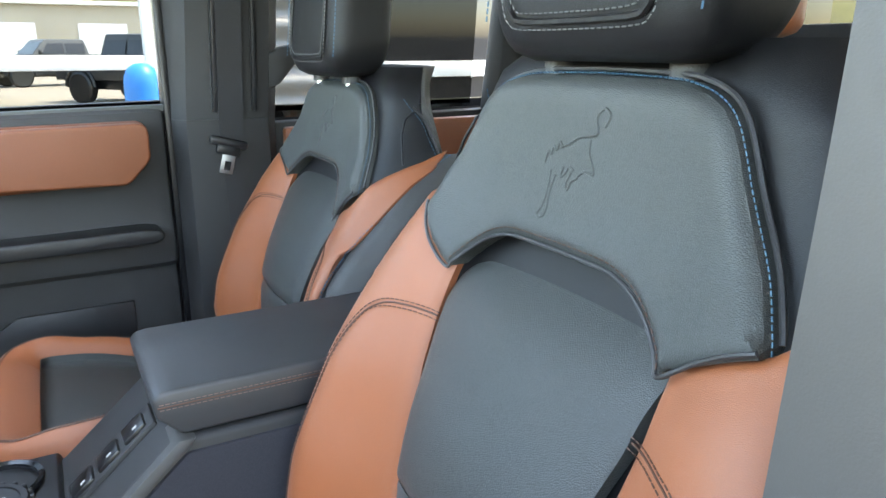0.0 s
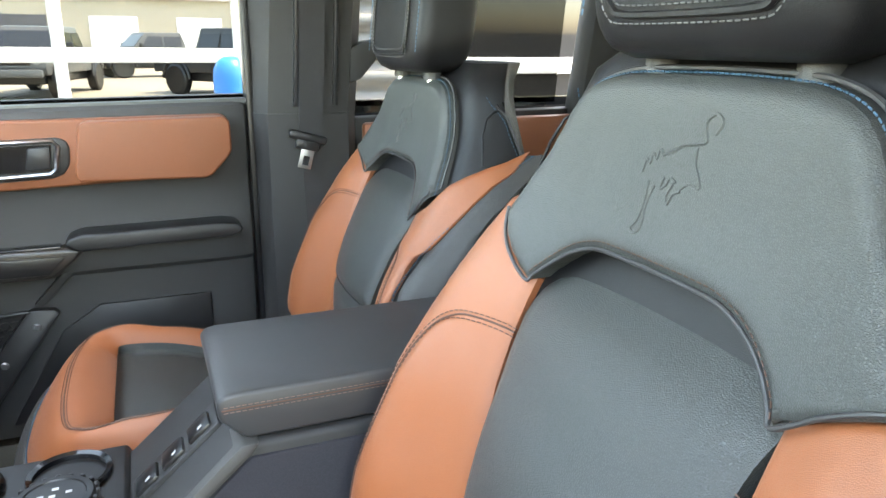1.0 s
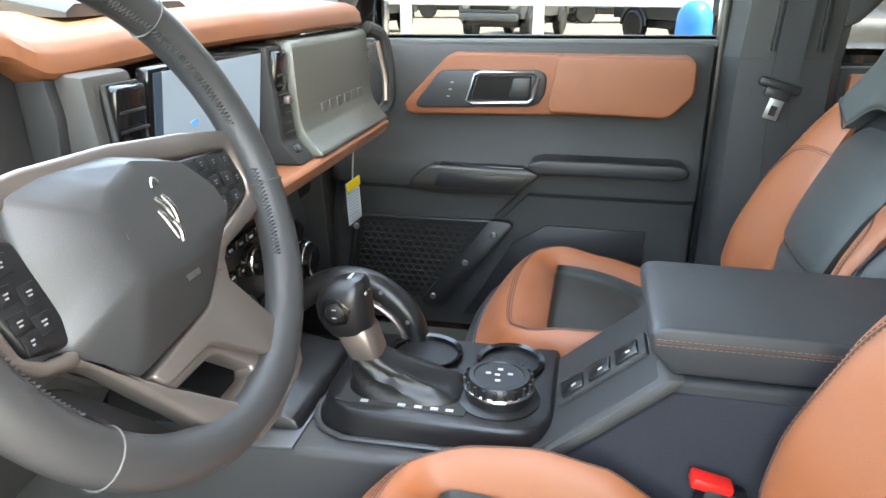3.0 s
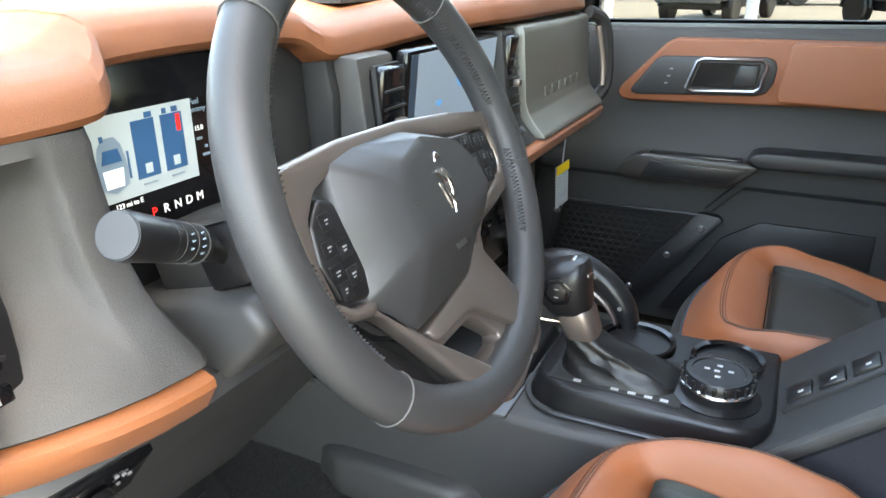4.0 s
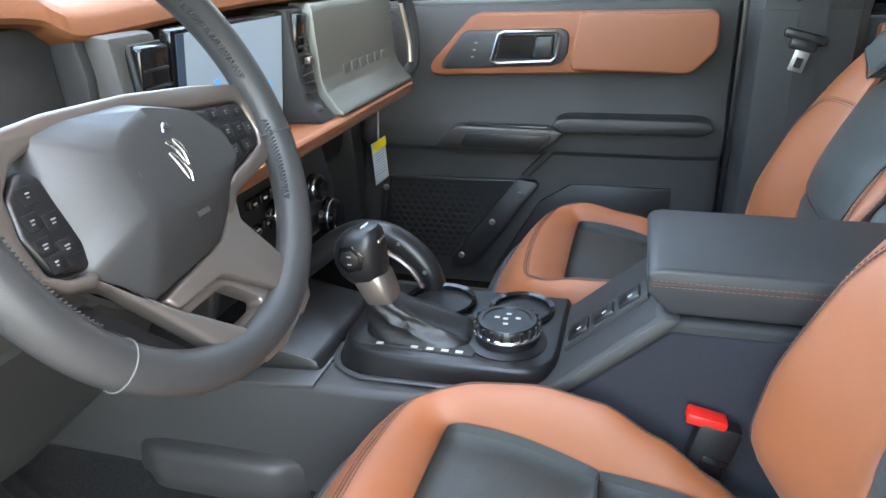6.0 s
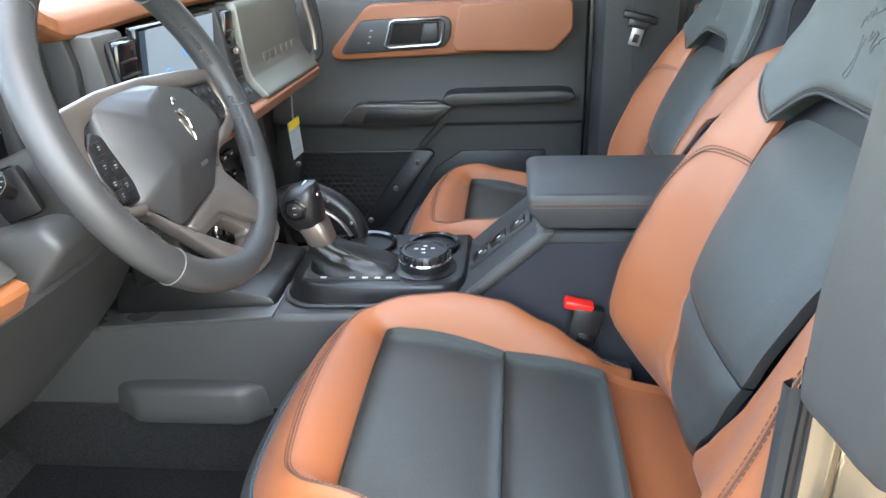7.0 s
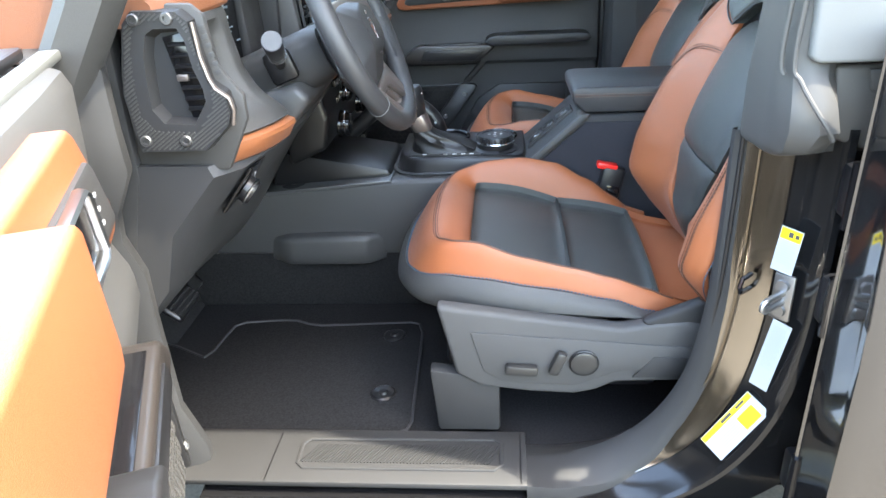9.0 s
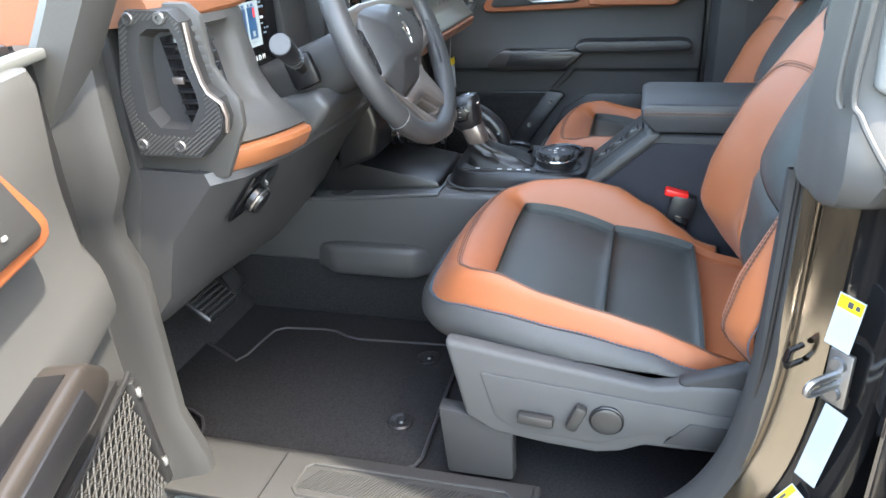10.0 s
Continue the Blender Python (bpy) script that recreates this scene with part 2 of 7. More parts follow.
def stitches(path, gap=0.007, length=0.0042, r=0.0006, bm=None):
    """A row of short threads along a path of points."""
    bm = bm or bmesh.new()
    P = [Vector(p) for p in path]
    d, at = 0.0, 0.0
    for a, b in zip(P, P[1:]):
        l = (b - a).length
        if l < 1e-9:
            continue
        t = (b - a) / l
        while at <= d + l:
            c = a + t * (at - d)
            ref = Vector((0, 0, 1)) if abs(t.z) < 0.9 else Vector((1, 0, 0))
            n = t.cross(ref).normalized()
            m = n.cross(t)
            q = [bm.verts.new(c + t * (s * length / 2) + n * (k * r) + m * (w * r)) for s in (-1, 1) for k, w in ((1, 0), (0, 1), (-1, 0), (0, -1))]
            for k in range(4):
                bm.faces.new((q[k], q[(k + 1) % 4], q[4 + (k + 1) % 4], q[4 + k]))
            bm.faces.new(q[3::-1])
            bm.faces.new(q[4:])
            at += gap
        d += l
    return bm


def mirror_y(bm):
    bmesh.ops.scale(bm, vec=(1, -1, 1), verts=bm.verts[:])
    bmesh.ops.reverse_faces(bm, faces=bm.faces[:])
    return bm


def curve_points(ctrl, n=40, closed=False):
    """A Catmull-Rom run through control points."""
    P = [Vector(p) for p in ctrl]
    k = len(P)
    out = []
    segs = k if closed else k - 1
    per = max(2, n // segs)
    for i in range(segs):
        if closed:
            p0, p1, p2, p3 = P[(i - 1) % k], P[i], P[(i + 1) % k], P[(i + 2) % k]
        else:
            p0, p1, p2, p3 = P[max(i - 1, 0)], P[i], P[i + 1], P[min(i + 2, k - 1)]
        for s in range(per):
            t = s / per
            out.append(0.5 * ((2 * p1) + (p2 - p0) * t + (2 * p0 - 5 * p1 + 4 * p2 - p3) * t * t + (3 * p1 - p0 - 3 * p2 + p3) * t ** 3))
    if not closed:
        out.append(P[-1])
    return out


# ---- seats ----
BACK_W = [(0.80, 0.21), (0.88, 0.250), (0.97, 0.282), (1.08, 0.289), (1.17, 0.281), (1.24, 0.263), (1.30, 0.240), (1.36, 0.216), (1.40, 0.200), (1.425, 0.186), (1.44, 0.160), (1.45, 0.13)]
BACK_B = [(0.80, 0.0), (0.90, 0.036), (0.95, 0.054), (1.02, 0.062), (1.12, 0.055), (1.20, 0.036), (1.28, 0.016), (1.36, 0.004), (1.45, 0.0)]


def seat_x(z):
    """The front of the seat back on its middle line."""
    return 0.385 + 0.36 * (z - 1.195) - 0.02 * smooth(1.30, 1.44, z) + 0.03 * smooth(1.40, 1.47, z) - 0.012 * math.sin(math.pi * min(1, max(0, (z - 0.85) / 0.4))) + 0.10 * (1 - smooth(0.79, 0.965, z))


def back_point(y, z, lift=0.0):
    """A place on the seat back's front; y from its middle line."""
    w = table(BACK_W, z)
    a = min(1.0, abs(y) / w)
    bol = table(BACK_B, z)
    x = seat_x(z) - bol * smooth(0.38, 0.85, a) + (0.060 + bol) * a ** 14
    return Vector((x - lift, y, z))


INS_W = [(0.84, 0.004), (0.90, 0.030), (0.95, 0.060), (1.0, 0.086), (1.064, 0.108), (1.14, 0.118), (1.19, 0.127), (1.235, 0.131)]
YOKE_LOW = [(0.0, 1.281), (0.04, 1.2805), (0.06, 1.2795), (0.075, 1.276), (0.088, 1.271), (0.100, 1.264), (0.112, 1.255), (0.122, 1.246), (0.128, 1.240), (0.131, 1.235)]
YOKE_W = [(1.273, 0.196), (1.285, 0.191), (1.311, 0.181), (1.349, 0.161), (1.372, 0.149), (1.386, 0.140), (1.396, 0.129), (1.403, 0.114), (1.407, 0.098), (1.4095, 0.08), (1.411, 0.04), (1.4115, 0.0)]


def arch_half(z):
    """Half the width of the arch under the yoke at height z."""
    if z <= 1.235:
        return table(INS_W, z)
    for (y0, z0), (y1, z1) in zip(YOKE_LOW, YOKE_LOW[1:]):
        if z1 <= z <= z0:
            return lerp(y1, y0, (z - z1) / (z0 - z1))
    return 0.0


FOOT_IN = [(0.131, 1.235), (0.145, 1.241), (0.16, 1.250), (0.172, 1.260), (0.182, 1.272), (0.1895, 1.287)]


def yoke_foot(y, inner=False):
    """Height of the yoke's lower edge, outside the arch."""
    if inner:
        return table(FOOT_IN, abs(y))
    return 1.235 + 0.038 * smooth(-0.3, 1.3, (abs(y) - 0.131) / 0.065) if abs(y) > 0.131 else 1.235


CUSH_IN = [(-0.069, 0), (-0.069, 0.065), (-0.069, 0.124), (-0.067, 0.148), (-0.050, 0.159), (0.0, 0.161), (0.10, 0.157), (0.19, 0.153), (0.275, 0.148)]
CUSH_OUT = [(-0.187, 0), (-0.184, 0.07), (-0.172, 0.125), (-0.148, 0.166), (-0.106, 0.194), (-0.02, 0.212), (0.10, 0.217), (0.19, 0.216), (0.285, 0.206)]
CREST = [(-0.16, 0.922), (-0.10, 0.952), (-0.04, 0.966), (0.03, 0.970), (0.095, 0.958), (0.16, 0.922), (0.215, 0.884), (0.25, 0.856), (0.29, 0.835)]
RIM = [(-0.19, 0.874), (-0.165, 0.888), (-0.10, 0.904), (-0.04, 0.903), (0.057, 0.889), (0.16, 0.868), (0.216, 0.846), (0.29, 0.826)]


def cush_z(x, y):
    """The cushion's flat middle."""
    return 0.9045 - 0.222 * x + 0.008 * math.sin(math.pi * min(1, max(0, (x + 0.07) / 0.165))) + 0.008 * math.sin(math.pi * min(1, max(0, (x - 0.095) / 0.175))) - 0.008 * (y / 0.15) ** 2


def door_side(x):
    """How much further the insert reaches on the side of the door."""
    return 1.04 + 0.20 * smooth(-0.07, 0.06, x)


def cush_rim(s, t, outer, lift=0.0):
    """The padded rim round the cushion: s from -1 to 1 round its U, t from the insert out to the edge."""
    k = abs(s) * (len(CUSH_IN) - 1)
    i = min(int(k), len(CUSH_IN) - 2)
    f = k - i

    def cr(P, i, f):
        q = [P[max(0, i - 1)] if i > 0 else (P[1][0], -P[1][1]), P[i], P[i + 1], P[min(len(P) - 1, i + 2)]]
        return [0.5 * (2 * q[1][c] + (q[2][c] - q[0][c]) * f + (2 * q[0][c] - 5 * q[1][c] + 4 * q[2][c] - q[3][c]) * f * f + (3 * q[1][c] - q[0][c] - 3 * q[2][c] + q[3][c]) * f ** 3) for c in (0, 1)]
    a, b = cr(CUSH_IN, i, f), cr(CUSH_OUT, i, f)
    if s < 0 and outer < 0:
        a[1] *= door_side(a[0])
    tt = t
    x, y = lerp(a[0], b[0], tt), lerp(a[1], b[1], tt)
    sg = -1 if s < 0 else 1
    zi = cush_z(a[0], a[1]) - 0.001
    xc = lerp(a[0], b[0], 0.5)
    zc = table(CREST, xc)
    zc = lerp(0.945, zc, smooth(0.04, 0.16, abs(y)))
    if sg == outer:
        zc = lerp(zc, zi + 0.022, 0.6 * smooth(-0.10, 0.02, xc))
    zc = max(zc, zi + 0.016)
    zo = min(table(RIM, b[0]), zc - 0.012)
    z = zi + (zc - zi) * math.sin(math.pi / 2 * tt / 0.52) if tt < 0.52 else zc + (zo - zc) * (1 - math.cos(math.pi / 2 * (tt - 0.52) / 0.48)) ** 0.9
    return Vector((x, sg * y, z + lift))


def bol_lift(y, z):
    """How far the tan bolster stands proud of the seat back."""
    top = 1.243 + 0.42 * max(0.0, abs(y) - 0.13)
    return 0.008 * smooth(0.5, 0.9, (z - 0.835) / (top - 0.835)) * (0.2 + 0.8 * smooth(0.0, 0.045, abs(y) - arch_half(min(z, 1.235))))


SIDE_D = [(0.80, 0.12), (1.20, 0.122), (1.28, 0.108), (1.349, 0.078), (1.393, 0.045), (1.42, 0.040), (1.455, 0.035)]
TAN_EDGE = [(0.83, 0.86), (1.0, 0.90), (1.20, 0.935), (1.30, 0.96)]
WRAP_D = [(1.14, -0.018), (1.19, -0.006), (1.225, 0.010), (1.26, 0.045), (1.29, 0.080), (1.315, 0.104), (1.34, 0.112)]


TAN_NARROW = [(0.83, 0.80), (1.0, 0.83), (1.20, 0.87), (1.26, 0.92), (1.30, 0.96)]
WRAP_NARROW = [(1.14, -0.040), (1.19, -0.028), (1.225, -0.012), (1.26, 0.018), (1.29, 0.055), (1.315, 0.092), (1.34, 0.110)]


def tan_depth(z, edges):
    """How far behind the middle line's front the tan leather ends at height z."""
    bol = table(BACK_B, z)
    return -bol + (0.060 + bol) * table(edges, z) ** 14


def side_point(sg, z, d, out):
    """A place on the rounded side of the seat back, d behind the front of its middle line."""
    w, bol = table(BACK_W, z), table(BACK_B, z)
    a = min(1.0, (max(0.0, d + bol) / (0.060 + bol)) ** (1 / 14))
    k = smooth(0.90, 1.0, a)
    return Vector((seat_x(z) + d - out * (1 - k), sg * (w * a + out * (0.4 + 0.6 * k)), z))


def build_seat(outer, drop=0.0, head=(0.0, 0.0)):
    """outer: -1 where the door is on the -y side, 1 where it is on the +y side; drop: how far the back sits lower; head: the headrest's shift to the rear and outwards."""
    s = thing("bucket_seat", "tan and slate-grey leather bucket seat with embossed shoulder panel", "car seat", "front seats")

    # the core of the back, dark, closed all round
    rings = []
    for k in range(25):
        z = lerp(0.80, 1.437, k / 24)
        w = table(BACK_W, z) - 0.004
        D = 0.14 - 0.012 * smooth(1.2, 1.44, z)
        ring = []
        for i in range(21):
            a = -1 + 2 * i / 20
            a = math.copysign(abs(a) ** 0.8, a)
            p = back_point(a * w, z)
            ring.append(p + Vector((0.013, 0, 0)))
        xb = seat_x(z) + D
        xs = seat_x(z) + table(SIDE_D, z)
        m = (xs + xb) / 2
        ring += [Vector((max(p.x + 0.010, xs - 0.012), w, z)), Vector((xs, w - 0.007, z)), Vector((lerp(xs, xb, 0.35), w * 0.86, z)), Vector((lerp(xs, xb, 0.8), w * 0.62, z)), Vector((xb, 0, z)), Vector((lerp(xs, xb, 0.8), -w * 0.62, z)), Vector((lerp(xs, xb, 0.35), -w * 0.86, z)), Vector((xs, 0.007 - w, z)), Vector((max(p.x + 0.010, xs - 0.012), -w, z))]
        rings.append(ring)
    part("back_shell", loft(rings), HEADL, s, "black leather side and back of the seat back")

    S = lambda y, z: back_point(y, z)
    # insert under the arch, a little sunk
    S_in = lambda y, z: back_point(y, z) + Vector((0.030 * smooth(1.205, 1.275, z) - 0.028 * math.sin(math.pi * min(1, max(0, (z - 0.98) / 0.29))) * (1 - (y / 0.16) ** 2), 0, 0))
    part("back_insert", sheet(S_in, lambda z: -arch_half(z) + 0.002, lambda z: arch_half(z) - 0.002, 1.052, 1.284, 22, 34, 0.006, 0.02, flip=True), DARK, s, "slate-grey perforated leather insert")
    part("back_insert", sheet(S_in, lambda z: -arch_half(z) + 0.002, lambda z: arch_half(z) - 0.002, 0.87, 1.049, 22, 14, 0.007, 0.022, flip=True), DARK, s, "slate-grey leather lumbar insert")
    # yoke, built in three runs that meet: the middle over the arch, and a leg each side
    def yoke_top(y):
        """Height of the yoke's upper edge."""
        y = abs(y)
        for (z0, w0), (z1, w1) in zip(YOKE_W, YOKE_W[1:]):
            if w1 <= y <= w0:
                return lerp(z0, z1, (w0 - y) / (w0 - w1))
        return YOKE_W[0][0]

    def slim(y, z):
        return y * (1 - 0.075 * smooth(1.275, 1.36, z)) if y * outer > 0 else y

    def yoke(lowf):
        cols = []
        for i in range(121):
            y = math.sin(math.pi * (i / 120 - 0.5))
            y *= 0.1895 if y * outer < 0 and not drop else 0.1955
            lo, hi = lowf(y), max(yoke_top(y), lowf(y) + 0.002)
            col = []
            for j in range(23):
                t = 0.5 - 0.5 * math.cos(math.pi * j / 22)
                z = lerp(lo, hi, t)
                d = min(z - lo, hi - z, (table(YOKE_W, z) - abs(y)) * 0.9 if z > 1.28 else 1)
                k = 1 - min(1.0, max(0.0, d) / 0.013)
                col.append(back_point(slim(y, z), z, 0.013 - 0.007 * k * k))
            cols.append([col[0] + Vector((0.03, 0, 0.0))] + col + [col[-1] + Vector((0.025, 0, 0))])
        back = Vector((0.03, 0, 0))
        return loft([[p + back for p in cols[0]]] + cols + [[p + back for p in cols[-1]]], None, closed=False)
    def low(y):
        inner = y * outer < 0 and not drop
        y = abs(y)
        if y >= 0.131:
            return yoke_foot(y, inner)
        return table(YOKE_LOW, y)
    part("shoulder_panel", yoke(low), DARK, s, "slate-grey leather shoulder panel with an embossed mark")
    # an embossed plain mark: a curl, a back line and four short strokes
    marks = [[(-0.026, 1.376), (-0.030, 1.384), (-0.023, 1.389), (-0.016, 1.382), (-0.020, 1.371), (-0.012, 1.368), (0.0, 1.366), (0.008, 1.361), (0.018, 1.357)],
             [(0.018, 1.357), (0.022, 1.361), (0.024, 1.354), (0.028, 1.357), (0.030, 1.350), (0.034, 1.352), (0.036, 1.343)],
             [(0.027, 1.338), (0.026, 1.322), (0.028, 1.310), (0.032, 1.303), (0.027, 1.301), (0.022, 1.306), (0.0235, 1.322), (0.020, 1.336)],
             [(-0.013, 1.366), (-0.014, 1.356), (-0.019, 1.348), (-0.022, 1.341), (-0.012, 1.342), (-0.006, 1.338)],
             [(0.012, 1.343), (0.014, 1.335), (0.009, 1.338), (0.006, 1.343), (0.0, 1.341)],
             [(0.002, 1.340), (0.006, 1.331), (0.003, 1.326), (0.0, 1.333), (-0.006, 1.336)]]
    for m_ in marks:
        pts = curve_points([(0, y, z) for y, z in m_], 30)
        part("embossed_line", tube([back_point(p.y, p.z, 0.0126) for p in pts], 0.0015, 6), DARK, s)
    # bolsters
    for sg in (-1, 1):
        narrow = drop > 0 and sg * outer < 0
        EDGES, WRAP = (TAN_NARROW, WRAP_NARROW) if narrow else (TAN_EDGE, WRAP_D)
        rise = (-0.005 if narrow else 0.018 if sg * outer < 0 else 0.0)

        def b_in(z):
            return arch_half(min(z, 1.235)) + 0.001
        def b_out(z):
            return table(BACK_W, z) * table(EDGES, z) + max(0.0, table(WRAP, z) - tan_depth(z, EDGES))
        f = (lambda v: b_in(0.835 + 0.46 * v), lambda v: b_out(0.835 + 0.50 * v)) if sg > 0 else (lambda v: -b_out(0.835 + 0.50 * v), lambda v: -b_in(0.835 + 0.46 * v))

        def S_b(u, v):
            """The bolster's front, then round its side."""
            z = lerp(0.835, min(1.338, 1.243 + 0.42 * max(0.0, abs(u) - 0.13) + 0.006 * smooth(0.192, 0.216, abs(u)) + rise * smooth(0.14, 0.18, abs(u)) * (1 - smooth(0.195, 0.235, abs(u)))), v)
            lift = (0.008 * smooth(0.5, 0.9, v) - 0.004 * smooth(0.92, 1.0, v)) * (0.2 + 0.8 * smooth(0.0, 0.045, abs(u) - arch_half(min(z, 1.235))))
            y0 = table(BACK_W, z) * table(EDGES, z)
            if abs(u) <= y0:
                return back_point(u, z, lift)
            d = abs(u) - y0
            p0, p1 = side_point(sg, z, tan_depth(z, EDGES) + d, 0.0), side_point(sg, z, tan_depth(z, EDGES) + d, lift)
            q = smooth(0.0, 0.03, d)
            return (p0 + Vector((-lift, 0, 0))).lerp(p1, q)
        part("bolster", sheet(S_b, f[0], f[1], 0.0, 1.0, 30, 44, 0.004, 0.010, flip=True), TAN, s, "tan leather side bolster")
        # double row of thread: across, then down the rim
        for off in (0.0, 0.007):
            ctl = [(0.128, 1.193 - off), (0.165, 1.196 - off), (0.193, 1.191 - off), (0.214 - off * 0.6, 1.172 - off * 0.5), (0.229 - off, 1.13), (0.238 - off, 1.06), (0.236 - off, 0.97), (0.215 - off, 0.88)]
            pts = curve_points([(0, a, b) for a, b in ctl], 60)
            part("stitching", stitches([back_point(sg * p.y, p.z, 0.0012 + bol_lift(p.y, p.z)) for p in pts], 0.0062), THREADK, s)
        part("seam", tube([back_point(sg * p.y, p.z, 0.0002 + bol_lift(p.y, p.z)) for p in curve_points([(0, 0.128, 1.1895), (0, 0.165, 1.1925), (0, 0.191, 1.1875), (0, 0.212, 1.169), (0, 0.2255, 1.13), (0, 0.2345, 1.06), (0, 0.2325, 0.97), (0, 0.2115, 0.88)], 60)], 0.0009, 6), THREADK, s)
        # edge thread on the side of the bolster
        col = THREADB
        strip = []
        for k in range(36):
            z = 0.862 + 0.0128 * k
            d1 = max(tan_depth(z, EDGES), table(WRAP, z))
            strip.append([side_point(sg, z, min(0.118, d1 + 0.002 + 0.012 * q), 0.004 if 0 < q < 6 else -0.006) for q in range(7)])
        part("side_strip", loft(strip, None, closed=False), SKIRTL, s, "slate-grey leather strip along the side", 60)

        def edge(z):
            return side_point(sg, z, max(tan_depth(z, EDGES), table(WRAP, z)) + 0.003 + (0.012 * smooth(1.24, 1.29, z) if narrow else 0.0), 0.0050)
        part("side_stitching", stitches([edge(0.85 + 0.01 * k) for k in range(47)], 0.0062, 0.004, 0.0009), col, s, "blue edge stitching")
        part("side_seam", tube([Vector((seat_x(z) + d, sg * (table(BACK_W, z) - 0.0035), z)) for d, z in ((0.055, 1.372), (0.040, 1.371), (0.028, 1.362), (0.022, 1.34), (0.026, 1.30))], 0.0016, 6), HEADL, s)
    # thread round the yoke
    rim_ = [(w, z) for z, w in YOKE_W]
    rim_ = curve_points([(0, -w, z) for w, z in rim_] + [(0, w, z) for w, z in rim_[-2::-1]], 120)
    top = [back_point(slim(p.y, p.z) * 1.012, p.z + 0.0015 * smooth(1.37, 1.41, p.z), 0.006) + Vector((0.004, 0, 0)) for p in rim_ if p.z > 1.288 or p.y * outer > 0 or drop]
    part("top_stitching", stitches(top, 0.0048, 0.0032, 0.0007), THREADB, s, "blue edge stitching")
    part("top_piping", tube([p + Vector((0.008, 0, 0.003)) for p in top], 0.002, 6), BLACKL, s)
    half = [(y, z) for y, z in YOKE_LOW]
    run = [(0.195, 1.2735), (0.178, 1.266), (0.160, 1.255), (0.146, 1.244), (0.136, 1.2365), (0.1305, 1.2355)] + half[-2:0:-1]
    run_in = run if drop else FOOT_IN[:0:-1] + run[5:]
    arch = [back_point(-outer * p.y, p.z, 0.0100) for p in curve_points([(0, -y, z) for y, z in run] + [(0, 0, half[0][1])] + [(0, y, z) for y, z in run_in[::-1]], 130)]
    part("arch_piping", tube(arch, 0.0017, 8), BLACKL, s, "black piping along the arch")
    part("arch_stitching", stitches([back_point(p.y, p.z + 0.0065, 0.0125) for p in curve_points([(0, -y, z) for y, z in half[:0:-1]] + [(0, y, z) for y, z in half], 90)], 0.006, 0.0038, 0.0005), THREADK, s)
    # seams on the rolled black side
    for sg in (-1, 1):
        part("side_piping", tube([Vector((seat_x(z) + table(SIDE_D, z) - 0.010, sg * (table(BACK_W, z) - 0.003), z)) for z in [0.86 + 0.02 * k for k in range(27)]], 0.0024, 6), HEADL, s)
        part("side_stitching", stitches([Vector((seat_x(z) + table(SIDE_D, z) - 0.017, sg * (table(BACK_W, z) - 0.0030), z)) for z in [1.30 + 0.01 * k for k in range(10)]], 0.0062, 0.004, 0.0006), THREADB, s, "blue edge stitching")

    for ob in list(s.children):
        ob.location = (0, outer * 0.046, -drop)
        for v in ob.data.vertices if drop else ():
            dz = -0.034 * math.exp(-((v.co.z - 1.232) / 0.05) ** 2) * smooth(0.07, 0.145, -outer * v.co.y) * (1 - smooth(-0.02, 0.05, v.co.x - seat_x(v.co.z)))
            v.co.z += dz
            v.co.x += 0.36 * dz

    # cushion: a flat insert inside one padded U, on a soft skirt
    SS = [-1 + 2 * k / 96 for k in range(97)]
    TT = [0, 0.04, 0.1, 0.18, 0.28, 0.4, 0.52, 0.64, 0.75, 0.84, 0.91, 0.96, 1.0]
    part("cushion_rim", loft([[cush_rim(q, 0, outer) + Vector((0, 0, -0.02))] + [cush_rim(q, t, outer) for t in TT] + [cush_rim(q, 0.985, outer) + Vector((0, 0, -0.012))] for q in SS], closed=False), TAN, s, "tan leather rim of the cushion")
    rings = []
    for q in SS:
        e, i_ = cush_rim(q, 0.985, outer), cush_rim(q, 0.5, outer)
        n = Vector((e.x - i_.x, e.y - i_.y, 0)).normalized()
        if abs(q) > 0.75:
            n = lerp(n, Vector((0, math.copysign(1, q), 0)), (abs(q) - 0.75) * 4)
        zb = 0.836
        rings.append([e + n * 0.000 + Vector((0, 0, -0.004))] + [e + n * d + Vector((0, 0, (zb - e.z) * f)) for d, f in ((0.006, 0.06), (0.014, 0.22), (0.020, 0.45), (0.021, 0.68), (0.014, 0.88), (0.0, 1.0), (-0.03, 1.04))])
    part("cushion_skirt", loft(rings, closed=False), SKIRTL, s, "dark grey leather side of the cushion")
    F = lambda y, x: Vector((x, y, cush_z(x, y)))
    iw = lambda x: (table([(b, a) for b, a in ((-0.0695, 0.124), (-0.0690, 0.135), (-0.067, 0.148), (-0.060, 0.156), (-0.050, 0.159), (0.0, 0.161), (0.10, 0.157), (0.19, 0.153), (0.275, 0.148))], x)) + 0.001
    wl = lambda x: -iw(x) * (door_side(x) if outer < 0 else 1)
    wr = iw
    part("cushion_insert", sheet(F, wl, wr, -0.068, 0.0935, 24, 22, 0.006, 0.014, flip=False), DARK, s, "slate-grey leather cushion insert")
    part("cushion_insert", sheet(F, wl, wr, 0.0965, 0.232, 24, 18, 0.006, 0.014, flip=False), DARK, s, "slate-grey leather cushion insert")
    part("rear_strip", sheet(lambda y, x: Vector((x, y, cush_z(x, y) + 0.001)), wl, wr, 0.235, 0.345, 20, 10, 0.004, 0.01), TAN, s, "tan leather strip behind the insert")
